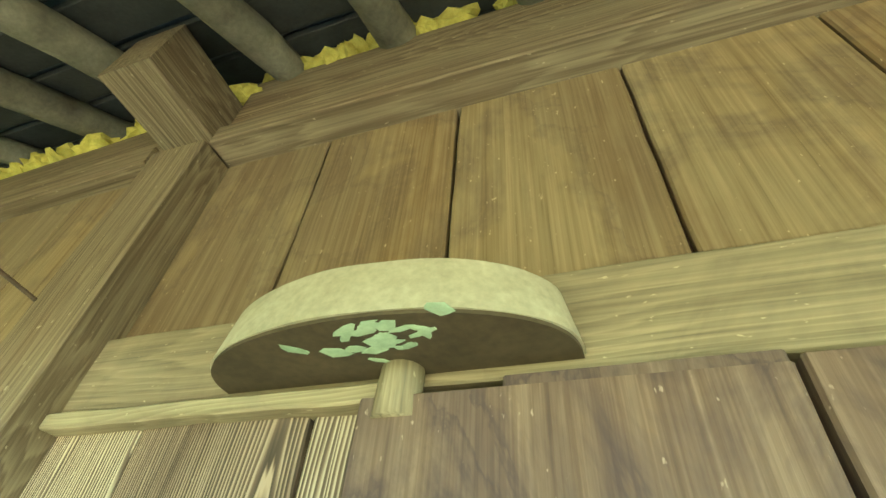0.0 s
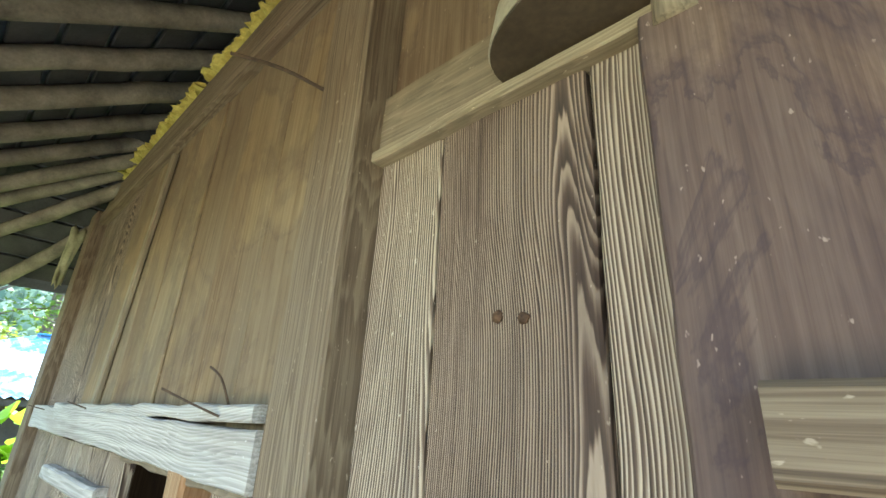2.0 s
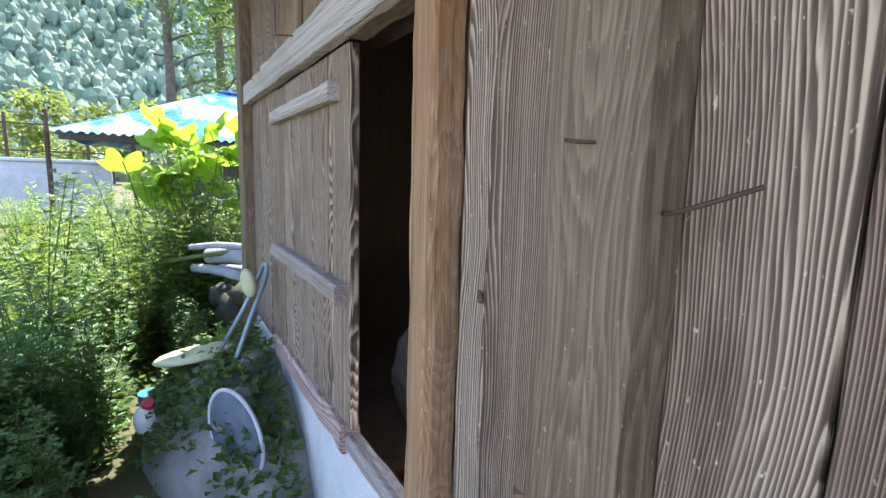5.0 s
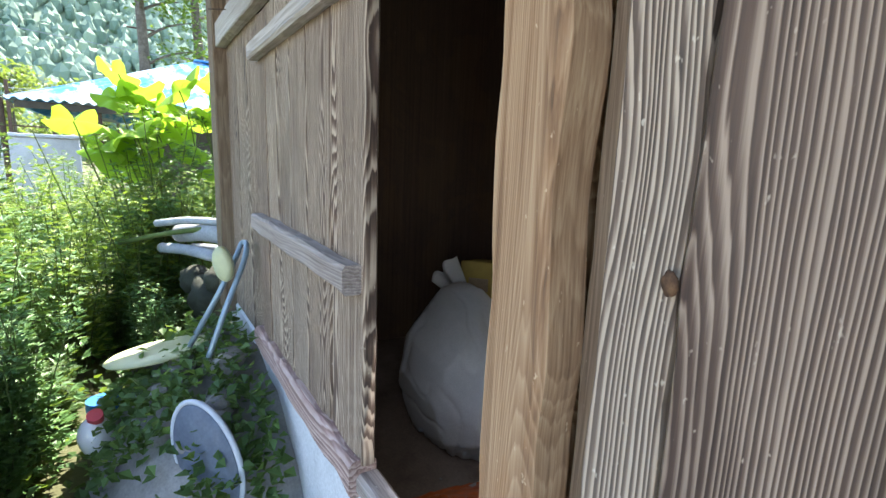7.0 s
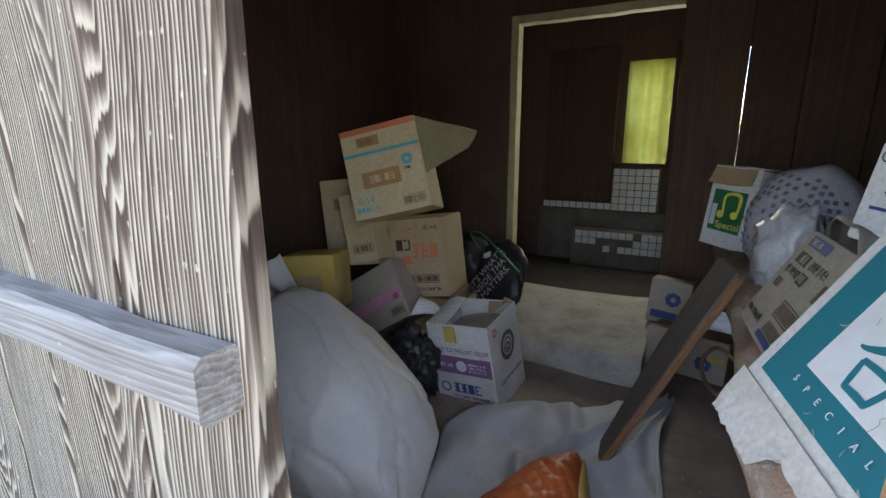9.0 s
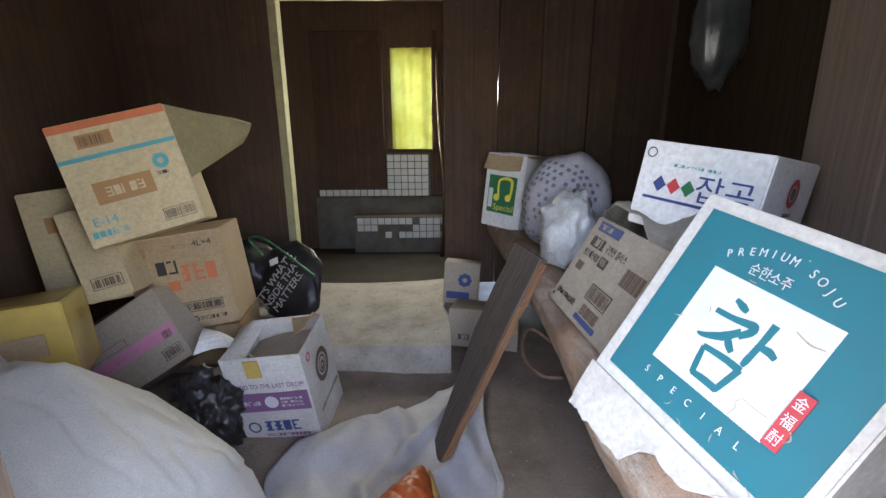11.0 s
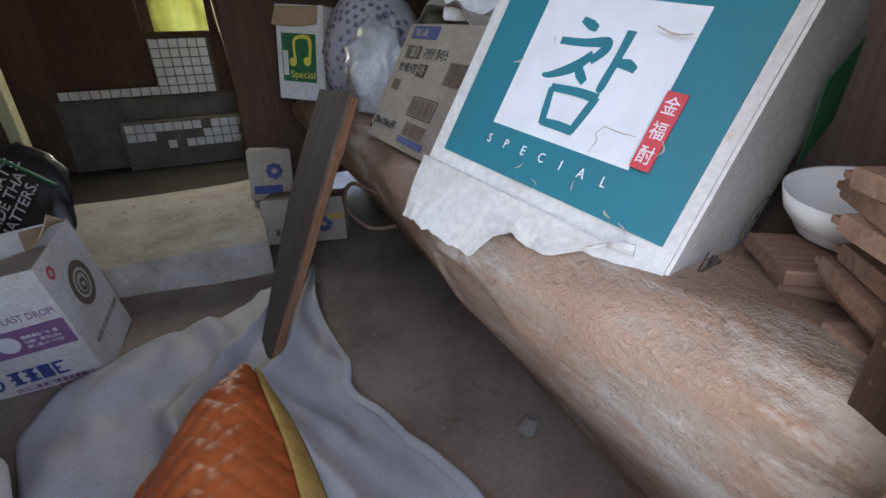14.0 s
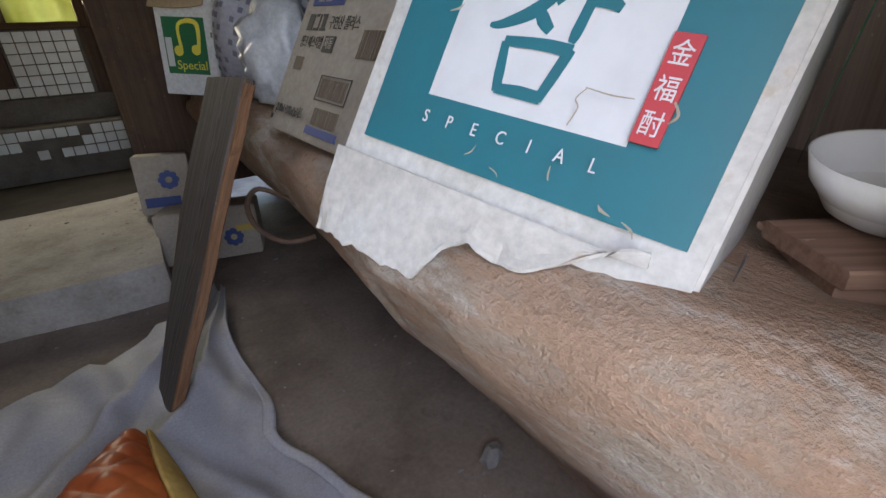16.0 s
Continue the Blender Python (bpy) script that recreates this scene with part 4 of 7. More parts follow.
def clay_bench():
    """A long earth bench with a bulging, rounded front."""
    prof = [(-0.35, 0.70), (-0.85, 0.705), (-1.08, 0.715), (-1.22, 0.728), (-1.31, 0.735), (-1.365, 0.715), (-1.385, 0.675), (-1.37, 0.61), (-1.32, 0.52), (-1.25, 0.42), (-1.175, 0.32), (-1.11, 0.22), (-1.06, 0.13), (-1.04, 0.05)]
    pts = curve_pts([(a, b, 0) for a, b in prof], 7)

    def fn(u, v):
        p = pts[min(len(pts) - 1, round(v * (len(pts) - 1)))]
        y = 0.52 + 2.685 * u
        near = max(0.0, 1 - (y - 0.58) / 0.5)
        k = max(0.0, min(1.0, (-1.05 - p.x) / 0.35))
        step = abs(noise.noise((y * 2.6, v * 7, 6))) * 2 + 0.7 * abs(noise.noise((y * 6, v * 17, 1)))
        spall = max(0.0, noise.noise((y * 3.4, v * 9, 11)) - 0.22)
        x = p.x + 0.07 * near * k + 0.03 * noise.noise((y * 1.5, v * 2, 0)) * k - 0.007 * step * k + 0.010 * min(1.0, spall * 12) * k
        z = p.y + 0.018 * noise.noise((y * 2.2, p.x * 3, 2)) + 0.006 * noise.noise((y * 9, v * 14, 4)) + 0.004 * step * k - 0.05 * max(0, (y - 1.9)) * k
        return Vector((x, y, z))
    bm = sheet_bm(fn, 260, len(pts) - 1)
    bmesh.ops.recalc_face_normals(bm, faces=bm.faces[:])
    tagged(part("clay_bench", bm, M_CLAY, smooth=True), "long rounded clay bench, pinkish brown and cracked", "bench", kind="structure")
    h = thing("bent_wire", (-1.44, 1.55, 0.62), "bent iron loop sticking out of the clay bench", "wire loop")
    part("loop", tube_bm(curve_pts([(-1.33, 1.66, 0.56), (-1.40, 1.70, 0.60), (-1.44, 1.65, 0.585), (-1.44, 1.58, 0.555), (-1.40, 1.53, 0.53), (-1.34, 1.52, 0.53)], 6), 0.006, 8), M_IRON, h, smooth=True)


clay_bench()


def partitions():
    p = tagged(part("wall_partition_left", box_bm(-3.60, -2.67, 3.27, 3.33, 0.1, 3.05), M_BROWNWALL), "brown soot-stained partition", "wall", kind="structure")
    q = tagged(put(new("wall_partition_right"), Matrix.Translation((-1.0, 3.3, 0.1))), "dark board partition with an open joint", "wall", kind="structure")
    e = [(-1.665, -1.339, 3.30), (-1.335, -1.08, 3.30), (-1.077, -0.79, 3.30), (-0.787, -0.62, 3.29), (-0.617, -0.33, 3.30)]
    for a, b, y in e:
        board("board", ((a + b) / 2, y, 0.20), ((a + b) / 2, y, 3.05), b - a, 0.035, M_BROWNWALL, q, jit=0.002, steps=14)
    # unseen strip and sheet added behind the boards to stop daylight in the joints
    part("cover_strip", box_bm(-1.375, -1.331, 3.319, 3.331, 1.70, 3.05), M_DARKWOOD, q)
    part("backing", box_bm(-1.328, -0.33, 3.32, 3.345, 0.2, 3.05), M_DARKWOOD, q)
    # frame of the kitchen doorway
    f = tagged(put(new("door_3"), Matrix.Translation((-2.65, 3.3, 0.2))), "cream-painted frame of the kitchen doorway", "door frame", kind="structure")
    board("frame_post", (-2.645, 3.28, 0.22), (-2.645, 3.28, 1.98), 0.05, 0.09, M_CREAM, f, jit=0.002)
    board("frame_head", (-2.62, 3.28, 1.955), (-1.67, 3.28, 1.955), 0.05, 0.09, M_CREAM, f, jit=0.002)
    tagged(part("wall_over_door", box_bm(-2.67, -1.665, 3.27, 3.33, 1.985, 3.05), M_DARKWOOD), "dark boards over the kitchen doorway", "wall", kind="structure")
    # right side of the storeroom
    r = tagged(put(new("wall_store_right"), Matrix.Translation((-0.35, 1.5, 0.1))), "dark wall with an opening into a storage corner", "wall", kind="structure")
    board("board", (-0.62, 1.55, 0.1), (-0.62, 1.55, 3.05), 0.26, 0.05, M_STORE, r, face=(-1, 0, 0), jit=0.003, steps=14)
    board("board", (-0.62, 1.27, 0.1), (-0.62, 1.27, 3.05), 0.29, 0.05, M_STORE, r, face=(-1, 0, 0), jit=0.003, steps=14)
    board("board", (-0.62, 0.96, 0.1), (-0.62, 0.96, 3.05), 0.30, 0.05, M_STORE, r, face=(-1, 0, 0), jit=0.003, steps=14)
    board("board", (-0.62, 0.69, 0.1), (-0.62, 0.69, 3.05), 0.22, 0.05, M_STORE, r, face=(-1, 0, 0), jit=0.003, steps=14)
    # added wall; its dark colour stands for the unlit depth beyond the opening
    tagged(part("wall_corner_store", box_bm(-0.30, -0.24, 0.6, 3.3, 0.1, 3.05), M_DARKWOOD), "added dark wall closing the unlit storage corner", "wall", kind="structure")


partitions()


def kitchen_back():
    y = 4.44
    tagged(part("hearth_wall", join(box_bm(-2.80, -1.40, y, 4.50, 0.1, 0.60, 0.004), box_bm(-2.45, -1.42, 4.30, y - 0.001, 0.1, 0.45, 0.006)), M_GROUT), "tiled kitchen hearth with dirty mortar", "hearth", kind="structure")
    hearth = bpy.data.objects["hearth_wall"]
    PLACED[hearth] = Matrix()
    s = 0.0605
    tile = mesh_of(box_bm(-s / 2 + 0.003, s / 2 - 0.003, -0.004, 0.004, -s / 2 + 0.003, s / 2 - 0.003, 0.0015), "tile", M_TILE)
    rnd = random.Random(8)

    def lay(x0, z0, nx, nz, yy, keep):
        for i in range(nx):
            for j in range(nz):
                if keep(i, j):
                    part("tile", tile, None, hearth, "", Matrix.Translation((x0 + s * (i + 0.5), yy - 0.003 + rnd.uniform(-0.001, 0.001), z0 + s * (j + 0.5))))
    tagged(part("tiled_pier", box_bm(-2.165, -1.775, y, 4.498, 0.602, 0.975, 0.003), M_GROUT), "short tiled pier under the window", "pier", kind="structure")
    lay(-2.155, 0.605, 6, 6, y, lambda i, j: True)
    lay(-2.76, 0.605, 10, 1, y, lambda i, j: i < 9 or True)
    lay(-2.42, 0.255, 13, 3, 4.30, lambda i, j: not (j == 0 and i < 4) and not (j == 1 and 2 < i < 8) and rnd.random() > 0.06)
    tagged(part("wall_panel", join(box_bm(-2.74, -2.17, 4.43, 4.499, 0.675, 1.95, 0.004)), M_BROWNWALL), "brown hardboard panel", "panel", kind="structure")
    w = tagged(put(new("window_1"), Matrix.Translation((-1.92, 4.5, 1.0))), "yellowed translucent sheet in the back wall", "window", kind="structure")
    bm = sheet_bm(lambda u, v: Vector((-2.10 + 0.36 * u, 4.47 + 0.012 * math.sin(u * 20) + 0.01 * noise.noise((u * 3, v * 4, 0)), 1.0 + 0.83 * v)), 40, 12, 0.002)
    part("pane", bm, M_PANEL, w)
    board("window_sill", (-2.14, 4.44, 0.995), (-1.70, 4.44, 0.995), 0.035, 0.07, M_DARKWOOD, w)
    board("window_frame", (-1.735, 4.42, 0.98), (-1.735, 4.42, 1.95), 0.045, 0.05, M_DARKWOOD, w)
    for k, x in enumerate((-1.66, -1.60)):
        p = thing("leaning_pole", (x, 4.2, 0.12), "dark crooked pole leaning in the kitchen corner", "pole", "poles in the corner")
        part("pole", tube_bm(curve_pts([(x - 0.02, 4.15, 0.12), (x + 0.01, 4.25, 0.7), (x - 0.03, 4.35, 1.2), (x - 0.05, 4.41, 1.8)], 5), 0.018, 8), M_DARKWOOD, p, smooth=True)


kitchen_back()

# ---- cartons and other things in the storeroom ----
FACES = {"front": lambda w, d, h: Matrix.Translation((0, -d / 2, 0)) @ Matrix.Rotation(math.pi / 2, 4, "X"),
         "right": lambda w, d, h: Matrix.Translation((w / 2, 0, 0)) @ Matrix.Rotation(math.pi / 2, 4, "Z") @ Matrix.Rotation(math.pi / 2, 4, "X")}


class Carton:
    """A cardboard box: a dented body, folded top flaps, tape, and print that lies on its faces."""

    def __init__(self, name, label, category, m, dims, mat, dent=0.006, seed=0, open_top=False, lean=0.0, inside=None):
        self.m, self.dims, self.n, self.shift, self.fit = m, dims, 0, 0.0, Matrix()
        self.top = tagged(put(new(name), m), label, category)
        w, d, h = dims
        bm = box_bm(-w / 2, w / 2, -d / 2, d / 2, 0, h)
        if open_top:
            bmesh.ops.delete(bm, geom=[f for f in bm.faces if f.normal.z > 0.9 or all(v.co.z > h - 1e-6 for v in f.verts)], context="FACES_ONLY")
        bmesh.ops.subdivide_edges(bm, edges=bm.edges[:], cuts=7, use_grid_fill=True)
        for v in bm.verts:
            c = v.co.copy()
            edge = sum(abs(abs(a) - b) < 1e-4 for a, b in ((c.x, w / 2), (c.y, d / 2), (c.z - h / 2, h / 2)))
            k = dent * (1.0 if edge < 2 else 0.25)
            o = Vector((seed * 5.1, seed * 2.3, 0))
            v.co += Vector((noise.noise(c * 5 + o), noise.noise(c * 5 + o + Vector((7, 0, 0))), noise.noise(c * 5 + o + Vector((0, 9, 0))))) * k
            v.co.x += lean * c.z * c.z
        if open_top:
            bmesh.ops.recalc_face_normals(bm, faces=bm.faces[:])
            bmesh.ops.solidify(bm, geom=bm.faces[:], thickness=0.004)
        else:
            bmesh.ops.bevel(bm, geom=[e for e in bm.edges if len(e.link_faces) == 2 and e.calc_face_angle(0) > 0.8], offset=0.004, segments=2, affect="EDGES")
        part("body", bm, mat, self.top, "", m)
        self.dent, self.seed, self.lean = dent, seed, lean

    def face(self, side):
        base = self.m @ FACES[side](*self.dims)
        return base @ self.fit @ Matrix.Translation((self.shift, 0, 0)) if side == "front" else base

    def print_(self, name, bm, mat, side):
        return tagged(part(name, bm, mat, self.top, "", self.face(side) @ Matrix.Translation((0, 0, self.lift()))), kind="stuff")

    def lift(self):
        self.n += 1
        return self.dent * 0.55 + 0.0006 + 0.00025 * self.n

    def rect(self, side, x0, x1, z0, z1, mat, name="printed_panel", frame_=0.0, turn=0.0):
        bm = box_bm(x0, x1, z0, z1, -0.0006 - self.dent * 0.5, 0.0)
        if frame_:
            bm.free()
            f = frame_
            bm = join(box_bm(x0, x1, z0, z0 + f, -0.001, 0), box_bm(x0, x1, z1 - f, z1, -0.001, 0), box_bm(x0, x0 + f, z0 + f, z1 - f, -0.001, 0), box_bm(x1 - f, x1, z0 + f, z1 - f, -0.001, 0))
        if turn:
            c = Vector(((x0 + x1) / 2, (z0 + z1) / 2, 0))
            bmesh.ops.rotate(bm, cent=c, matrix=Matrix.Rotation(radians(turn), 3, "Z"), verts=bm.verts)
        return part(name, bm, mat, self.top, "", self.face(side) @ Matrix.Translation((0, 0, self.lift())))

    def text(self, side, x, z, body, size, mat, turn=0.0, squeeze=1.0, name="lettering"):
        me = text_mesh(body, size, mat)
        return part(name, me, None, self.top, "", self.face(side) @ Matrix.Translation((x, z, self.lift())) @ Matrix.Rotation(radians(turn), 4, "Z") @ Matrix.Diagonal((squeeze, 1, 1, 1)))

    def bars(self, side, x0, x1, z0, z1, mat, count=22, seed=1, name="barcode"):
        rnd = random.Random(seed)
        step = (x1 - x0) / count
        return self.print_(name, join(*[box_bm(x0 + i * step, x0 + i * step + step * rnd.choice((0.3, 0.55, 0.75)), z0, z1, -0.001, 0) for i in range(count)]), mat, side)

    def words(self, side, x0, x1, z0, z1, mat, count=5, seed=1, name="printed_word"):
        """Unreadable print: little blocks of strokes in a row."""
        rnd = random.Random(seed)
        step = (x1 - x0) / count
        bms = []
        for i in range(count):
            a, b = x0 + i * step + step * 0.08, x0 + (i + 1) * step - step * 0.10
            t = (z1 - z0) * 0.15
            for zz in (z0, (z0 + z1) / 2 - t / 2, z1 - t):
                if rnd.random() < 0.8:
                    bms.append(box_bm(a, b if rnd.random() < 0.7 else (a + b) / 2, zz, zz + t, -0.0008, 0))
            bms.append(box_bm(a if rnd.random() < 0.4 else b - t, (a if rnd.random() < 0.4 else b - t) + t, z0, z1, -0.0008, 0.00005))
        return self.print_(name, join(*bms), mat, side)

    def disc(self, side, x, z, r, mat, hole=0.0, name="printed_ring", sides=32):
        bm = bmesh.new()
        o = [bm.verts.new((x + r * math.cos(math.tau * k / sides), z + r * math.sin(math.tau * k / sides), 0)) for k in range(sides)]
        if hole:
            i = [bm.verts.new((x + hole * math.cos(math.tau * k / sides), z + hole * math.sin(math.tau * k / sides), 0)) for k in range(sides)]
            for k in range(sides):
                bm.faces.new((o[k], o[(k + 1) % sides], i[(k + 1) % sides], i[k]))
        else:
            bm.faces.new(o)
        return part(name, bm, mat, self.top, "", self.face(side) @ Matrix.Translation((0, 0, self.lift())))

    def poly(self, side, pts, mat, name="printed_stroke"):
        bm = bmesh.new()
        bm.faces.new([bm.verts.new((x, z, 0)) for x, z in pts])
        ret = bmesh.ops.extrude_face_region(bm, geom=bm.faces[:])
        bmesh.ops.translate(bm, vec=(0, 0, 0.0006), verts=[g for g in ret["geom"] if isinstance(g, bmesh.types.BMVert)])
        bmesh.ops.recalc_face_normals(bm, faces=bm.faces[:])
        return part(name, bm, mat, self.top, "", self.face(side) @ Matrix.Translation((0, 0, self.lift())))

    def stroke(self, side, pts, widths, mat, name="brush_stroke"):
        """A brush stroke: a ribbon along pts whose width changes."""
        c = [p for p in curve_pts([(x, z, 0) for x, z in pts], 6)]
        n = len(c) - 1
        bm = bmesh.new()
        rows = []
        for i, p in enumerate(c):
            t = (c[min(i + 1, n)] - c[max(i - 1, 0)]).normalized()
            s = i / n * (len(widths) - 1)
            k = min(int(s), len(widths) - 2)
            wd = widths[k] + (widths[k + 1] - widths[k]) * (s - k)
            nrm = Vector((-t.y, t.x, 0)) * wd / 2
            rows.append((bm.verts.new(p + nrm), bm.verts.new(p - nrm)))
        for a, b in zip(rows, rows[1:]):
            bm.faces.new((a[0], a[1], b[1], b[0]))
        return part(name, bm, mat, self.top, "", self.face(side) @ Matrix.Translation((0, 0, self.lift())))

    def flap(self, name, pts, mat, label="", thick=0.004):
        """A flap or sheet of board through four corners in the carton's own space."""
        a, b, c, d = [Vector(p) for p in pts]
        bend = (b - a).cross(d - a).normalized() * 0.015
        bm = sheet_bm(lambda u, v: a.lerp(b, u).lerp(d.lerp(c, u), v) + bend * math.sin(math.pi * u) * math.sin(math.pi * v * 0.5), 8, 8, thick)
        return part(name, bm, mat, self.top, label, self.m)


def soju_carton():
    w, d, h = 0.396, 0.24, 0.398
    c = Carton("soju_carton", "white and teal drinks carton with a torn base on the bench", "carton", pose(-1.245, 0.985, 0.699, -28.3, 8.0, -72.3), (w, d, h), M_DIRTYWHITE, 0.005, 3)
    F = "front"
    c.fit = Matrix.Translation((0.010, 0.0292, 0)) @ Matrix.Diagonal((0.766, 0.9225, 1, 1))
    c.rect(F, -0.233, 0.222, 0.014, 0.374, M_TEAL, "teal_panel")
    c.rect(F, -0.145, 0.128, 0.080, 0.280, M_WHITEINK, "white_panel")
    c.shift = 0.014
    # brushed emblem
    T = M_TEAL
    c.stroke(F, [(-0.075, 0.246), (-0.055, 0.240), (-0.042, 0.236)], (0.008, 0.014, 0.008), T)
    c.stroke(F, [(-0.098, 0.214), (-0.055, 0.216), (-0.016, 0.221), (-0.012, 0.212), (-0.028, 0.195)], (0.010, 0.011, 0.015, 0.016, 0.013), T)
    c.stroke(F, [(-0.028, 0.203), (-0.052, 0.182), (-0.088, 0.166), (-0.104, 0.164)], (0.014, 0.017, 0.010, 0.004), T)
    c.stroke(F, [(-0.050, 0.190), (-0.035, 0.176), (-0.020, 0.166)], (0.008, 0.015, 0.010), T)
    c.stroke(F, [(0.018, 0.240), (0.016, 0.205), (0.012, 0.168), (0.010, 0.158)], (0.016, 0.013, 0.014, 0.008), T)
    c.stroke(F, [(0.016, 0.198), (0.036, 0.199), (0.052, 0.194)], (0.010, 0.014, 0.009), T)
    for p, wd in (([(-0.072, 0.150), (-0.065, 0.120), (-0.060, 0.100)], (0.011, 0.014, 0.012)), ([(-0.074, 0.150), (-0.02, 0.152), (0.016, 0.150)], (0.010, 0.012, 0.013)), ([(0.014, 0.152), (0.006, 0.125), (-0.002, 0.100)], (0.014, 0.014, 0.012)), ([(-0.062, 0.102), (-0.03, 0.103), (0.002, 0.102)], (0.010, 0.013, 0.012))):
        c.stroke(F, p, wd, T)
    c.shift = 0.0
    for i, ch in enumerate("PREMIUM SOJU"):
        if ch != " ":
            s = (i - 5.5) / 5.5
            c.text(F, -0.02 + 0.112 * s, 0.340 - 0.030 * s * s, ch, 0.021, M_WHITEINK, -26 * s)
    c.text(F, -0.03, 0.302, "순한소주", 0.024, M_WHITEINK)
    for i, ch in enumerate("SPECIAL"):
        c.text(F, -0.13 + 0.0395 * i, 0.055, ch, 0.019, M_WHITEINK)
    c.rect(F, 0.130, 0.160, 0.084, 0.178, M_INKRED, "red_tab")
    for k, ch in enumerate("金福酎"):
        c.text(F, 0.145, 0.160 - 0.030 * k, ch, 0.023, M_WHITEINK)
    for p, wd in (([(0.062, 0.083), (0.066, 0.100), (0.060, 0.108), (0.068, 0.119)], (0.0015, 0.002, 0.0015, 0.001)), ([(0.066, 0.119), (0.095, 0.117), (0.120, 0.118)], (0.001, 0.0016, 0.001)), ([(0.070, 0.247), (0.10, 0.240), (0.125, 0.243)], (0.0015, 0.003, 0.0015)), ([(0.158, 0.122), (0.166, 0.112), (0.160, 0.104)], (0.002, 0.003, 0.0015))):
        c.stroke(F, p, wd, M_CARDGREY)
    scuff = random.Random(19)
    for k in range(10):
        x, z = scuff.uniform(-0.21, 0.20), scuff.choice((scuff.uniform(0.018, 0.034), scuff.uniform(0.10, 0.36)))
        dx, dz = scuff.uniform(-0.014, 0.014), scuff.uniform(-0.014, 0.014)
        c.stroke(F, [(x, z), (x + dx, z + dz * 0.4), (x + dx * 1.4, z + dz)], (0.0008, scuff.uniform(0.0015, 0.004), 0.0006), M_CARDGREY, "scuff")
    # torn front flap hanging over the bench
    down = c.m.to_3x3().inverted() @ Vector((0, 0, -1))
    out = c.m.to_3x3().inverted() @ Vector((-1, 0, 0))

    def torn(u, v):
        x = -0.198 + 0.36 * u
        drop = 0.100 - 0.085 * max(0.0, min(1.0, (u - 0.42) / 0.16)) + 0.030 * math.sin(max(0.0, u - 0.5) * 9)
        drop *= 1 + 0.10 * noise.noise((u * 7, 0, 1)) + 0.05 * noise.noise((u * 31, 0, 5))
        crease = 0.006 * abs(noise.noise((u * 6, v * 1.2, 3))) + 0.0012 * noise.noise((u * 26, v * 6, 8))
        base = Vector((x, -d / 2 - 0.006, 0.022))
        return base + (down * 0.25 + Vector((0, 0, -0.78))) * drop * v + out * (0.002 + (0.004 + 1.8 * crease) * v)
    part("torn_flap", sheet_bm(torn, 70, 12, 0.003), M_DIRTYWHITE, c.top, "torn white flap with crumpled edge", c.m)
    R = "right"
    c.text(R, -0.055, 0.045, "1.8ℓ/8", 0.034, M_INKBLACK)
    c.disc(R, 0.035, 0.11, 0.042, M_INKBLACK, 0.0395)
    for k in range(5):
        a = math.tau * k / 5
        c.disc(R, 0.035 + 0.022 * math.cos(a), 0.11 + 0.022 * math.sin(a), 0.005, M_INKBLACK, 0.0, "printed_dot", 10)
    c.poly(R, [(-0.03, 0.27), (0.06, 0.20), (0.11, 0.28), (0.02, 0.345)], M_INKGREEN, "dark_green_label")
    c.words(R, 0.005, 0.065, 0.26, 0.275, M_WHITEINK, 3, 2)
    c.words(R, 0.04, 0.10, 0.175, 0.195, M_INKBLACK, 3, 4)


soju_carton()


def softener_carton():
    w, d, h = 0.372, 0.251, 0.274
    c = Carton("softener_carton", "plain brown cardboard carton with black print leaning on the clay bench", "carton", pose(-1.247, 1.429, 0.688, -29.3, 1.5, -83.9), (w, d, h), M_CARDGREY, 0.003, 5)
    F = "front"
    c.rect(F, -0.150, -0.030, 0.238, 0.266, M_INKBLUE, "blue_band")
    c.words(F, -0.140, -0.075, 0.245, 0.259, M_CARDGREY, 5, 2)
    c.words(F, -0.145, -0.065, 0.192, 0.222, M_INKBLACK, 3, 3)
    c.text(F, -0.002, 0.205, "구연산 플러스", 0.026, M_INKBLACK, 0, 0.72)
    c.text(F, -0.103, 0.169, "핑크 페스티벌", 0.025, M_INKBLACK, 0, 0.62)
    c.rect(F, -0.052, -0.015, 0.155, 0.183, M_INKBLACK, "black_block")
    c.text(F, -0.0335, 0.169, "자동", 0.022, M_CARDGREY, 0, 0.75)
    c.rect(F, -0.145, -0.112, 0.118, 0.142, M_INKBROWN, "grey_block")
    c.bars(F, 0.075, 0.16, 0.150, 0.195, M_INKBROWN, 20, 3)
    c.bars(F, -0.010, 0.085, 0.078, 0.110, M_INKBROWN, 24, 4)
    c.rect(F, -0.016, 0.091, 0.072, 0.116, M_INKBLACK, "barcode_frame", 0.002)
    c.bars(F, 0.0, 0.09, 0.032, 0.060, M_INKBROWN, 24, 6)
    c.rect(F, -0.012, 0.10, 0.014, 0.028, M_INKBLUE, "blue_strip")
    c.text(F, -0.098, 0.041, "(2100mL+2100mL)x3세트", 0.022, M_INKBLACK, 0, 0.50)
    c.disc(F, -0.163, 0.022, 0.006, M_INKBLACK, 0.0, "hole", 14)


softener_carton()


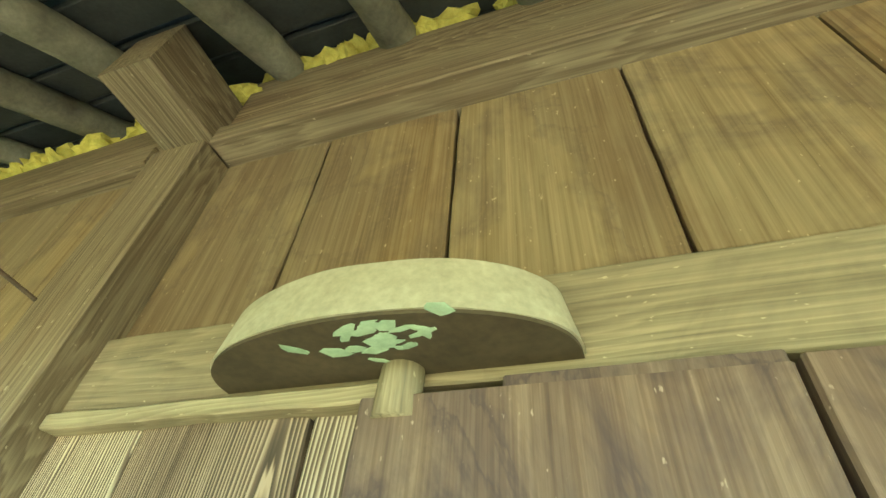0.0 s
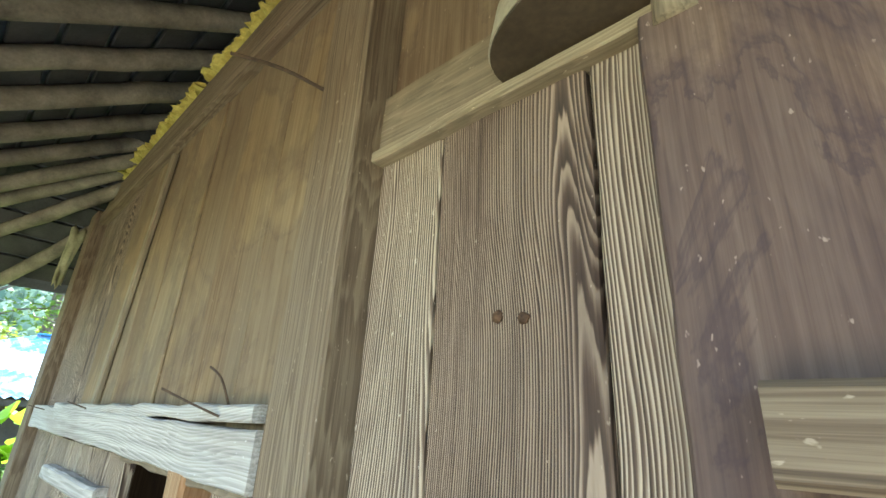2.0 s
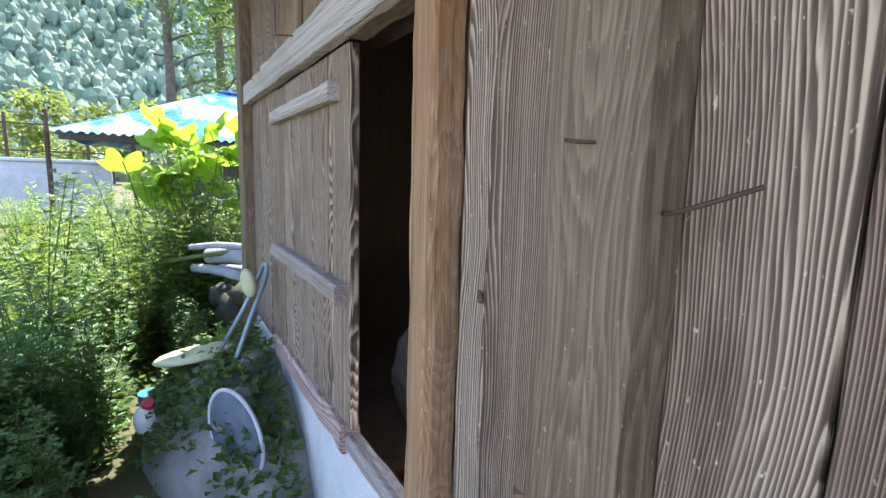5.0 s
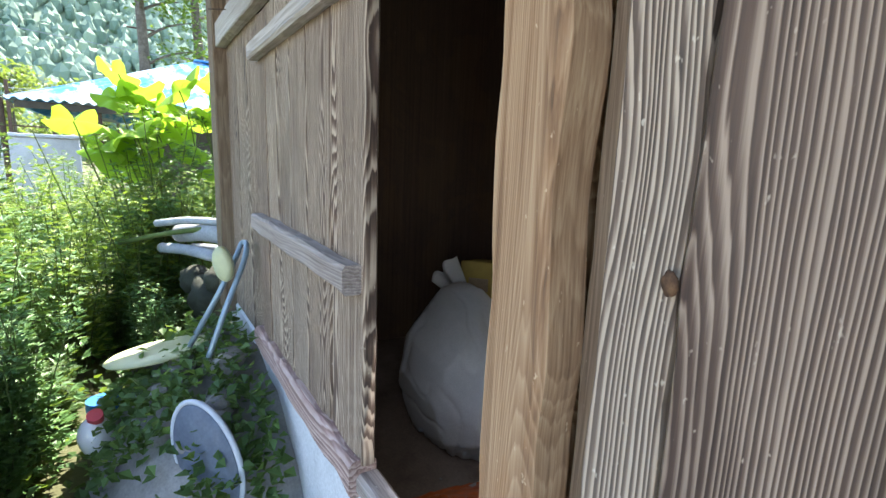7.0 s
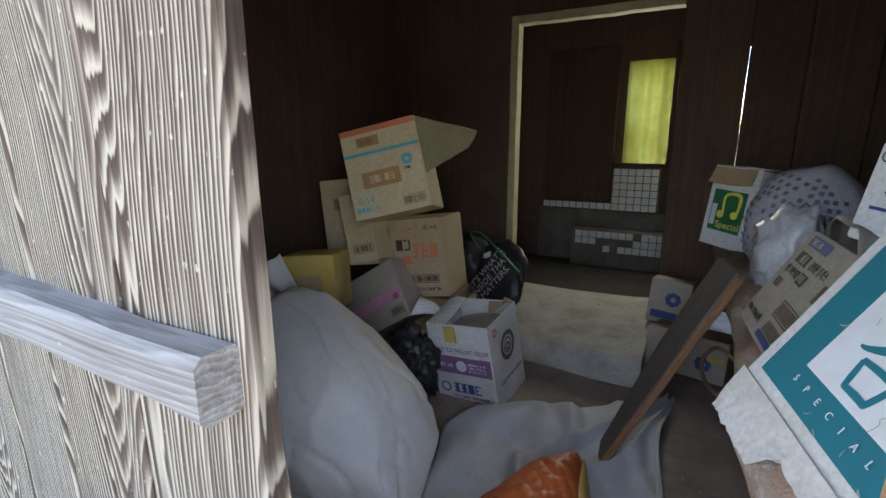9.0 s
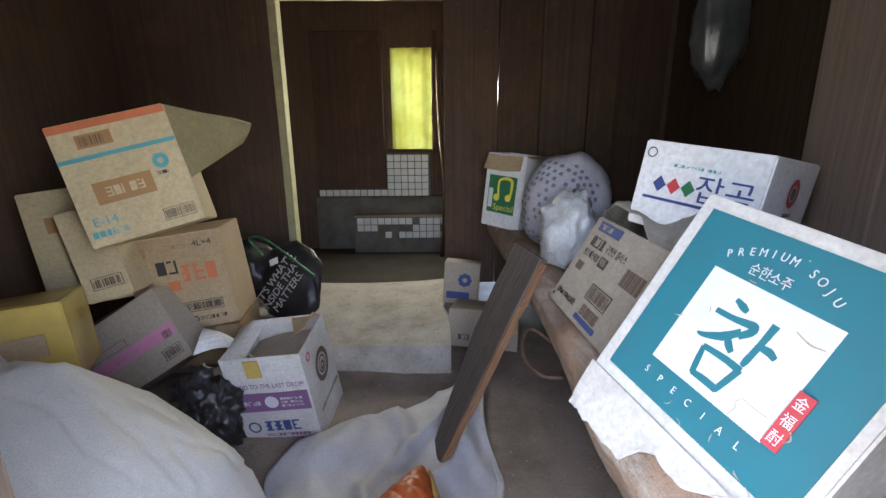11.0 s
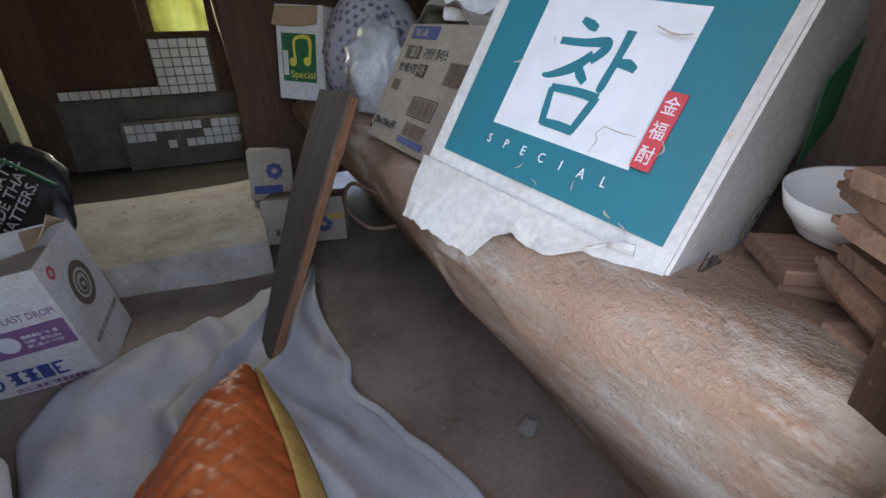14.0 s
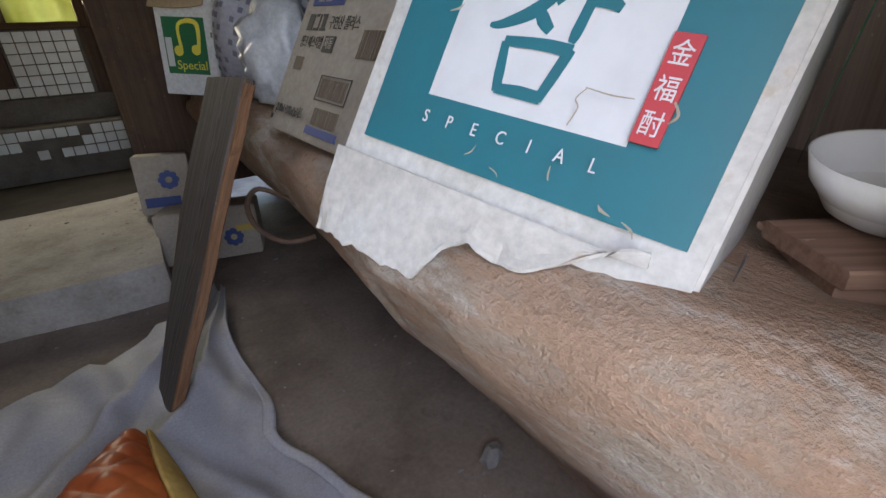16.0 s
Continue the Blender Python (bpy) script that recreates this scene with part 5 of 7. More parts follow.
def grain_carton():
    w, d, h = 0.40, 0.30, 0.17
    c = Carton("grain_carton", "white grain carton with coloured diamonds standing behind the other boxes", "carton", pose(-0.995, 1.49, 0.965, -7.4, 5.2, -54), (0.295, 0.30, 0.215), M_WHITECARD, 0.003, 8)
    F = "front"
    for k, mt in enumerate((M_INKBLUE, M_INKRED, M_INKGREEN)):
        x = -0.085 + 0.036 * k
        c.poly(F, [(x - 0.017, 0.112), (x, 0.092), (x + 0.017, 0.112), (x, 0.132)], mt, "printed_diamond")
        c.rect(F, x - 0.007, x + 0.007, 0.106, 0.118, M_WHITEINK, "diamond_mark")
    c.text(F, 0.068, 0.112, "잡곡", 0.072, M_INKBLUE)
    c.rect(F, -0.12, 0.03, 0.072, 0.079, M_INKBLUE, "blue_rule")
    c.words(F, -0.06, 0.05, 0.158, 0.165, M_INKCYAN, 12, 3)
    c.disc(F, -0.122, 0.185, 0.013, M_INKBLACK, 0.010)
    c.disc("right", 0.0, 0.14, 0.034, M_INKRED, 0.020)
    c.disc("right", 0.0, 0.138, 0.015, M_INKGREEN, 0.0, "printed_dot")
    c.words("right", -0.025, 0.025, 0.085, 0.093, M_INKBLACK, 5, 3)


grain_carton()


def rice_carton():
    w, d, h = 0.34, 0.31, 0.389
    c = Carton("rice_sweet_carton", "tan carton with orange and teal bands tipped on the pile", "carton", pose(-2.69, 1.943, 0.881, -10.9, -13.1, 21.3), (w, d, h), M_CARDPALE, 0.004, 11)
    F = "front"
    c.rect(F, -0.168, 0.168, 0.362, 0.386, M_INKORANGE, "orange_band")
    c.rect(F, -0.168, 0.168, 0.268, 0.281, M_INKCYAN, "teal_band")
    c.rect(F, -0.105, 0.065, 0.125, 0.195, M_INKTAN, "brown_plaque")
    c.words(F, -0.075, 0.04, 0.145, 0.175, M_CARDPALE, 5, 4)
    c.disc(F, 0.105, 0.215, 0.024, M_INKCYAN, 0.009)
    c.words(F, 0.08, 0.13, 0.172, 0.183, M_INKBLACK, 3, 4)
    c.bars(F, 0.062, 0.148, 0.030, 0.058, M_INKBROWN, 22, 5)
    c.rect(F, 0.057, 0.153, 0.024, 0.064, M_INKBROWN, "barcode_frame", 0.002)
    c.rect(F, -0.10, -0.0, 0.303, 0.345, M_INKTAN, "tan_block")
    c.bars(F, -0.09, -0.02, 0.310, 0.338, M_INKBROWN, 14, 7)
    c.text(F, -0.105, 0.075, "E-14", 0.040, M_INKCYAN)
    c.words(F, -0.155, -0.04, 0.028, 0.048, M_INKCYAN, 6, 5)
    c.flap("flap", [(0.17, -0.15, 0.385), (0.172, -0.14, 0.14), (0.36, -0.02, 0.225), (0.41, -0.02, 0.285)], M_CARDIN, "opened flap, olive inside")
    c.flap("flap", [(0.165, -0.13, 0.39), (0.41, -0.02, 0.287), (0.36, 0.20, 0.36), (0.165, 0.15, 0.392)], M_CARDPALE, "opened flap")


rice_carton()


def bleach_carton():
    w, d, h = 0.376, 0.295, 0.401
    c = Carton("bleach_carton", "brown cardboard carton with red print under the tipped carton", "carton", pose(-2.747, 2.247, 0.418, -3.0, -7.1, 9.2), (w, d, h), M_CARD, 0.003, 14)
    F = "front"
    c.words(F, -0.08, 0.005, 0.245, 0.300, M_INKBLACK, 2, 3)
    c.words(F, 0.01, 0.150, 0.205, 0.275, M_INKORANGE, 3, 8)
    c.words(F, -0.06, 0.01, 0.175, 0.215, M_INKORANGE, 1, 9)
    c.text(F, 0.115, 0.355, "4L×4", 0.036, M_INKBLACK)
    c.words(F, -0.02, 0.055, 0.345, 0.362, M_INKTAN, 4, 2)
    c.rect(F, -0.165, -0.10, 0.325, 0.365, M_INKTAN, "tan_block")
    c.bars(F, -0.012, 0.135, 0.082, 0.112, M_INKBLACK, 30, 6)
    c.rect(F, -0.018, 0.141, 0.075, 0.119, M_INKBLACK, "barcode_frame", 0.0025)
    c.words(F, 0.035, 0.145, 0.035, 0.050, M_INKBLACK, 7, 6)
    c.disc(F, 0.02, 0.043, 0.013, M_INKBLACK, 0.008)
    c.rect(F, -0.185, 0.165, 0.398, 0.4015, M_CARDPALE, "tape")


bleach_carton()


def pink_carton():
    c = Carton("pink_striped_carton", "brown carton with a pink stripe, tipped among the pile", "carton", pose(-2.833, 2.06, 0.250, -14, -32.1, 2.5), (0.45, 0.269, 0.30), M_CARDGREY, 0.003, 17)
    F = "front"
    c.rect(F, -0.224, 0.224, 0.105, 0.155, M_INKPINK, "pink_band")
    c.words(F, -0.06, 0.05, 0.105 + 0.015, 0.135, M_CARDGREY, 8, 3)
    c.bars(F, 0.13, 0.20, 0.035, 0.065, M_INKBROWN, 14, 3)
    c.rect(F, 0.124, 0.206, 0.028, 0.072, M_INKBLACK, "barcode_frame", 0.002)
    c.bars(F, 0.165, 0.205, 0.105, 0.135, M_INKBROWN, 10, 4)
    c.text(F, -0.165, 0.205, "6294", 0.035, M_INKBLACK)
    c.rect(F, -0.16, 0.02, 0.165, 0.195, M_INKBROWN, "stamp_frame", 0.0015)


pink_carton()


def coffee_carton():
    w, d, h = 0.297, 0.281, 0.395
    c = Carton("coffee_carton", "crumpled white carton with a purple band, open at the top", "carton", pose(-2.282, 1.972, 0.085, 6.7, -6.9, -4.5), (w, d, h), M_DIRTYWHITE, 0.010, 21, open_top=True)
    F = "front"
    c.text(F, 0.0, 0.275, "GOOD TO THE LAST DROP!", 0.0285, M_INKPURPLE, 0, 0.78)
    c.rect(F, -0.135, 0.142, 0.165, 0.245, M_INKPURPLE, "purple_band")
    c.disc(F, 0.0, 0.205, 0.026, M_WHITEINK, 0.0)
    c.words(F, -0.125, -0.04, 0.195, 0.212, M_DIRTYWHITE, 5, 2)
    for k in range(3):
        c.words(F, 0.035, 0.12, 0.182 + 0.016 * k, 0.191 + 0.016 * k, M_DIRTYWHITE, 7, 3 + k)
    c.words(F, -0.055, 0.085, 0.075, 0.120, M_INKBLUE, 4, 9)
    c.disc(F, -0.095, 0.095, 0.025, M_INKBLUE, 0.018)
    for k in range(2):
        c.words(F, -0.06, 0.13, 0.030 + 0.02 * k, 0.042 + 0.02 * k, M_INKPURPLE, 12, 5 + k)
    c.rect(F, -0.06, -0.005, 0.315, 0.385, M_TAPE, "tape")
    R = "right"
    c.disc(R, 0.0, 0.255, 0.066, M_INKBROWN, 0.045)
    c.disc(R, 0.0, 0.255, 0.036, M_INKBROWN, 0.028)
    c.disc(R, 0.0, 0.250, 0.020, M_INKBROWN, 0.008)
    c.disc(R, -0.10, 0.355, 0.018, M_INKRED, 0.010, "red_ring")
    c.text(R, 0.0, 0.115, "GOOD TO THE LAST DROP!", 0.023, M_INKBROWN, 0, 0.72)
    c.flap("flap", [(-0.145, -0.135, 0.392), (-0.05, -0.13, 0.395), (-0.02, 0.02, 0.45), (-0.13, 0.02, 0.43)], M_DIRTYWHITE, "loose white flap")
    c.flap("flap", [(0.02, 0.135, 0.39), (0.145, 0.135, 0.395), (0.15, 0.05, 0.455), (0.06, 0.04, 0.37)], M_CARD, "bent brown flap")
    c.flap("liner", [(-0.14, -0.12, 0.30), (0.14, -0.12, 0.31), (0.14, 0.13, 0.33), (-0.14, 0.13, 0.30)], M_CARDGREY, "card liner inside")


coffee_carton()


def music_carton():
    c = Carton("instant_food_carton", "green carton with a yellow note print on the bench", "carton", pose(-1.315, 2.80, 0.70, -3.9, 4.0, -40), (0.23, 0.22, 0.38), M_WHITECARD, 0.006, 25, open_top=True)
    F = "front"
    c.rect(F, -0.09, 0.075, 0.075, 0.27, M_INKGREEN, "green_panel")
    c.stroke(F, [(-0.025, 0.16), (-0.025, 0.245), (0.045, 0.25), (0.045, 0.165)], (0.012, 0.012, 0.018, 0.012), M_INKYELLOW)
    c.disc(F, -0.037, 0.155, 0.018, M_INKYELLOW, 0.0, "note_head")
    c.disc(F, 0.033, 0.16, 0.018, M_INKYELLOW, 0.0, "note_head")
    c.text(F, 0.01, 0.105, "Special", 0.045, M_INKYELLOW)
    c.rect(F, -0.085, -0.06, 0.10, 0.20, M_WHITEINK, "white_stroke")
    c.flap("flap", [(-0.115, -0.11, 0.375), (0.09, -0.11, 0.38), (0.10, -0.145, 0.31), (-0.11, -0.15, 0.30)], M_CARD, "folded brown flap")
    c.flap("flap", [(0.115, -0.11, 0.38), (0.115, 0.11, 0.385), (0.28, 0.10, 0.40), (0.27, -0.08, 0.36)], M_CARD, "folded brown flap")


music_carton()


def small_cartons():
    c = Carton("flat_carton", "small pale carton with a blue flower print behind the plank", "carton", pose(-1.46, 2.60, 0.10, -8, 0, -14), (0.36, 0.22, 0.20), M_CARDGREY, 0.004, 31)
    for k in range(8):
        a = math.tau * k / 8
        c.disc("front", 0.085 + 0.024 * math.cos(a), 0.08 + 0.024 * math.sin(a), 0.013, M_INKBLUE, 0.0, "petal", 10)
    c.disc("front", 0.085, 0.08, 0.011, M_CARDPALE, 0.004, "flower_heart", 12)
    c.rect("front", 0.10, 0.178, 0.10, 0.125, M_TAPE, "tape")
    c.words("front", -0.13, -0.04, 0.04, 0.07, M_INKBROWN, 4, 3)
    c = Carton("upright_carton", "grey carton standing upright behind the plank", "carton", pose(-1.58, 2.86, 0.235, -6, 3, -8), (0.20, 0.12, 0.24), M_CARDGREY, 0.004, 33)
    for k in range(8):
        a = math.tau * k / 8
        c.disc("front", 0.02 + 0.026 * math.cos(a), 0.14 + 0.026 * math.sin(a), 0.014, M_INKBLUE, 0.0, "petal", 10)
    c.rect("front", -0.08, 0.05, 0.03, 0.07, M_INKBLUE, "blue_block")
    c = Carton("taped_parcel", "parcel wrapped in shiny yellow tape", "parcel", pose(-2.98, 1.68, 0.46, -6, -4, 24), (0.24, 0.24, 0.26), M_TAPE, 0.014, 35)
    c.rect("front", -0.06, 0.06, 0.10, 0.17, M_CARD, "paper_label")
    c = Carton("narrow_carton", "narrow pale carton wedged in the pile", "carton", pose(-2.92, 2.02, 0.62, -8, -14, 10), (0.16, 0.20, 0.34), M_CARDPALE, 0.004, 37)
    c.bars("front", -0.04, 0.06, 0.05, 0.08, M_INKBROWN, 12, 3)
    c.rect("front", -0.045, 0.065, 0.043, 0.087, M_INKBLACK, "barcode_frame", 0.002)
    c = Carton("pale_carton", "pale carton at the back of the pile", "carton", pose(-3.12, 2.2, 0.55, -4, -6, 16), (0.30, 0.28, 0.46), M_CARDPALE, 0.004, 39)
    c.rect("front", -0.08, 0.06, 0.30, 0.36, M_INKTAN, "brown_plaque")
    c = Carton("bottom_carton", "brown carton at the bottom of the pile", "carton", pose(-2.78, 2.30, 0.235, 0, 0, 8), (0.40, 0.32, 0.18), M_CARD, 0.004, 41)
    c.rect("front", -0.199, 0.199, 0.08, 0.10, M_TAPE, "tape")


small_cartons()


def leaning_plank():
    t = thing("leaning_plank", (-1.66, 1.80, 0.1), "dark weathered plank with a bark edge leaning on the clay bench", "plank")
    m = pose(-1.728, 1.747, 0.107, -25.7, -3.3, -82.1)
    w, length = 0.27, 0.80
    bm = plank_bm(w, 0.026, length, 0.004, 0.005, 18, 77)
    edge = plank_bm(0.010, 0.024, length * 0.985, 0.006, 0.008, 24, 78)
    for v in bm.verts:
        k = 0.45 + 0.55 * min(1.0, v.co.z / 0.45)
        v.co.x = w / 2 - (w / 2 - v.co.x) * k
    part("slab", bm, M_GREYPLANK, t, "", m)
    part("bark_edge", edge, M_RED_BARK, t, "pale bark edge", m @ Matrix.Translation((w / 2 + 0.005, 0, 0)))


leaning_plank()


def sack():
    t = thing("woven_sack", (-2.45, 1.25, 0.1), "bulging white woven plastic sack on the floor", "sack")
    rnd = random.Random(12)
    lean = pose(-2.58, 1.25, 0.34, 4, 19, -24)
    planes = [(Vector((rnd.gauss(0, 1), rnd.gauss(0, 1), rnd.gauss(0.2, 0.8))).normalized(), rnd.uniform(0.80, 0.95)) for _ in range(60)]
    bm = bmesh.new()
    bmesh.ops.create_icosphere(bm, subdivisions=6, radius=1)
    for v in bm.verts:
        c = v.co.copy()
        c *= 1 + 0.08 * noise.noise(c * 1.6 + Vector((7.4, 0, 0)))
        for n, d in planes:
            over = c.dot(n) - d
            if over > 0:
                c -= n * over * 0.85
        pleat = (1 - min(1.0, abs(noise.noise(Vector((c.x * 2.0, c.y * 5.0, c.z * 2.5 + 4)))) * 7)) ** 2
        c -= c.normalized() * 0.030 * pleat
        c = Vector((c.x * 0.53, c.y * 0.33 * (1 + 0.10 * c.x), c.z * 0.32 * (1 - 0.08 * c.x)))
        c.z += 0.0025 * noise.noise(c * 26)
        c = lean @ c
        if c.z < 0.13:
            c.z = 0.112 + max(-0.01, (c.z - 0.13) * 0.03)
        v.co = c
    part("bag", bm, M_SACK, t, "", Matrix(), True)
    bm = sheet_bm(lambda u, v: Vector((0.10 * (u - 0.5) * (1 + v), 0.03 * math.sin(u * 7), 0.20 * v * (0.6 + 0.4 * u) + 0.02 * math.sin(u * 11))), 26, 8, 0.003)
    part("tied_neck", bm, M_SACK, t, "gathered neck", pose(-2.88, 1.40, 0.60, 20, -30, 30), True)


sack()


def tarpaulin():
    t = thing("tarpaulin", (-1.8, 1.5, 0.1), "grey tarpaulin spread in folds on the earth floor", "tarpaulin")
    right = curve_pts([(-1.30, 0.62, 0), (-1.36, 1.02, 0), (-1.46, 1.30, 0), (-1.515, 1.43, 0), (-1.50, 1.55, 0), (-1.535, 1.85, 0), (-1.50, 2.19, 0)], 6)
    left = curve_pts([(-2.05, 0.62, 0), (-2.12, 1.05, 0), (-2.22, 1.40, 0), (-2.27, 1.62, 0), (-2.13, 1.81, 0), (-1.84, 1.97, 0), (-1.56, 2.19, 0)], 6)

    def fn(u, v):
        k = u * (len(right) - 1)
        i = min(int(k), len(right) - 2)
        r, l = right[i].lerp(right[i + 1], k - i), left[i].lerp(left[i + 1], k - i)
        p = l.lerp(r, v)
        ridge = max(0, 1 - abs(v - 0.80 + 0.12 * math.sin(u * 4)) / 0.12)
        z = FLOOR + 0.018 + 0.022 * abs(noise.noise((p.x * 4, p.y * 2.5, 2))) * 2 + 0.055 * ridge ** 1.5 * (1 if u < 0.75 else 0.5) + 0.075 * max(0.0, 0.28 - abs(noise.noise((p.x * 4.2 + p.y * 1.5, p.y * 2.0, 7)))) + 0.03 * abs(noise.noise((p.x * 9, p.y * 5, 7))) + 0.035 * max(0.0, 1 - abs(v - 0.35 - 0.2 * u) / 0.06)
        return Vector((p.x, p.y, z))
    part("sheet", sheet_bm(fn, 70, 60, 0.003), M_TARP, t, "", Matrix(), True)
    part("hem", sheet_bm(lambda u, v: fn(u, 0.965 + 0.033 * v) + Vector((0, 0, 0.005)), 70, 4, 0.003), M_TARP, t, "folded hem", Matrix(), True)


tarpaulin()


def quilt():
    t = thing("orange_quilt", (-1.8, 1.2, 0.15), "orange satin quilt with golden edging, folded on the tarpaulin", "quilt")
    right = curve_pts([(-1.735, 1.505, 0), (-1.700, 1.36, 0), (-1.665, 1.20, 0), (-1.645, 1.0, 0), (-1.64, 0.72, 0)], 8)
    left = curve_pts([(-1.80, 1.50, 0), (-1.94, 1.36, 0), (-2.01, 1.23, 0), (-2.08, 1.05, 0), (-2.14, 0.72, 0)], 8)

    def fn(u, v, lift=0.0, v0=0.0, v1=1.0):
        v = v0 + (v1 - v0) * v
        k = u * (len(right) - 1)
        i = min(int(k), len(right) - 2)
        r, l = right[i].lerp(right[i + 1], k - i), left[i].lerp(left[i + 1], k - i)
        p = l.lerp(r, v)
        arch = (1 - abs(2 * v - 1.15) ** 2.2) if v < 1.075 else 0.9
        a, b = (p.x + p.y) * 52, (p.x - p.y) * 52
        puff = 0.006 * (abs(math.sin(a)) * abs(math.sin(b))) ** 0.5
        z = FLOOR + 0.055 + 0.14 * max(0.0, arch) * (0.62 + 0.38 * min(1, u * 4)) + puff * (lift == 0) + 0.015 * noise.noise((p.x * 5, p.y * 5, 0)) + 0.012 * abs(noise.noise((p.x * 9, p.y * 16, 3))) + lift
        return Vector((p.x, p.y, z))
    part("cover", sheet_bm(fn, 150, 100, 0.012), M_QUILT, t, "", Matrix(), True)
    part("edging", sheet_bm(lambda u, v: fn(u, v, 0.010, 0.90 + 0.03 * u, 1.02) + Vector((0, 0, 0.006 * math.sin(v * math.pi))), 60, 8, 0.008), M_GOLD, t, "golden stitched edging", Matrix(), True)
    part("stitching", sheet_bm(lambda u, v: fn(u, v, 0.0185, 0.915 + 0.03 * u, 0.93 + 0.027 * u), 60, 1, 0.002), M_INKBROWN, t, "dark stitched line", Matrix(), True)


quilt()


def bags():
    t = thing("black_tote_bag", (-2.45, 2.75, 0.24), "black shopping bag with white lettering slumped on the step", "bag")
    m = pose(-2.46, 2.62, 0.245, -28, -24, -12)
    bm = blob_bm(0.19, 0.07, 0.24, 4, 0.12, 2.0, 5, None, 0.08)
    part("bag", bm, M_BLACKBAG, t, "", m @ Matrix.Translation((0, 0, 0.2)), True)
    for k, line in enumerate(("IT'S WHAT'S", "INSIDE THAT", "MATTERS.")):
        me = text_mesh(line, 0.066, M_WHITEINK, 0.001)
        part("lettering", me, None, t, "", m @ Matrix.Translation((-0.030 + 0.034 * k, -0.092, 0.225 - 0.050 * k)) @ Matrix.Rotation(math.pi / 2, 4, "X") @ Matrix.Rotation(radians(36), 4, "Z") @ Matrix.Diagonal((0.85, 1, 1, 1)))
    part("strap", tube_bm(curve_pts([(-0.12, -0.05, 0.40), (-0.16, -0.09, 0.50), (-0.05, -0.12, 0.46), (0.10, -0.13, 0.30), (0.19, -0.06, 0.16)], 6), 0.006, 6), M_INKGREEN, t, "dark green cord handle", m, True)
    part("badge", box_bm(-0.055, 0.0, -0.086, -0.083, 0.30, 0.335, 0.001), M_WHITEINK, t, "white badge", m)
    t = thing("black_plastic_bag", (-2.52, 1.72, 0.12), "crumpled black plastic bag between the cartons", "bag")
    part("bag", blob_bm(0.125, 0.11, 0.155, 5, 0.30, 2.8, 9, -0.13, 0.30), M_BLACKBAG, t, "", pose(-2.54, 1.76, 0.245), True)
    part("tied_top", blob_bm(0.035, 0.03, 0.05, 3, 0.6, 3.0, 10, None, 0.3), M_BLACKBAG, t, "gathered knot", pose(-2.53, 1.75, 0.405, 0, 20, 0), True)
    t = thing("dark_bundle", (-2.85, 3.0, 0.24), "dark bundle of cloth in the corner of the step", "bundle")
    part("cloth", blob_bm(0.24, 0.2, 0.18, 4, 0.25, 2.0, 12, -0.17, 0.15), M_BLACKBAG, t, "", pose(-2.86, 2.98, 0.41), True)
    t = thing("paper_scraps", (-2.50, 1.95, 0.12), "torn white card and paper stuffed behind the open carton", "paper")
    part("sheet", sheet_bm(lambda u, v: Vector((0.22 * u, 0.16 * v + 0.03 * math.sin(u * 4), 0.05 * math.sin(v * 3 + u * 2))), 8, 8, 0.003), M_WHITECARD, t, "", pose(-2.62, 1.88, 0.42, 10, 20, 15))
    part("sheet", sheet_bm(lambda u, v: Vector((0.18 * u, 0.14 * v, 0.03 * math.sin(v * 4))), 8, 8, 0.003), M_CARDGREY, t, "", pose(-2.58, 1.82, 0.33, -20, -15, 30))
    # checked cloth bundle in film
    t = thing("checked_bundle", (-1.15, 2.3, 0.72), "grey checked cloth bundle in clear film on the bench", "bundle")
    m = pose(-1.15, 2.33, 0.90, 0, 18, -30)
    bm = blob_bm(0.19, 0.17, 0.22, 4, 0.10, 1.8, 15, -0.20)
    part("cloth", bm, M_CHECK, t, "", m, True)
    src = blob_bm(0.192, 0.172, 0.222, 4, 0.10, 1.8, 15, -0.202)
    src.verts.ensure_lookup_table()
    from_v = [(v.co.copy(), v.normal.copy()) for v in src.verts]
    src.free()
    bms = []
    for i in range(-7, 8):
        for j in range(-7, 9):
            if (i + j) % 2:
                continue
            dvec = Vector((i * 0.022, -0.12, j * 0.024 + 0.0)).normalized()
            best = max(from_v, key=lambda q: q[0].normalized().dot(dvec))
            p, nn = best
            x = nn.orthogonal().normalized()
            if nn.y > 0.2:
                continue
            xx = Vector((0, 0, 1)).cross(nn).normalized()
            zz = nn.cross(xx)
            b = bmesh.new()
            s = 0.008
            b.faces.new([b.verts.new(p + nn * 0.002 + xx * a * s + zz * c * s) for a, c in ((-1, -1), (1, -1), (1, 1), (-1, 1))])
            bms.append(b)
    tagged(part("check_pattern", join(*bms), M_CHECKDARK, t, "dark woven checks", m), kind="stuff")
    t = thing("plastic_film_bag", (-1.22, 1.95, 0.74), "cloudy clear plastic bag beside the cartons", "bag")
    part("film", blob_bm(0.08, 0.11, 0.15, 4, 0.25, 2.4, 18, -0.13, 0.2), M_CLEAR, t, "", pose(-1.24, 1.95, 0.87, 0, 14, 20), True)
    t = thing("vinyl_sheet", (-1.05, 1.62, 0.98), "dusty folded vinyl draped over the brown carton", "vinyl sheet")

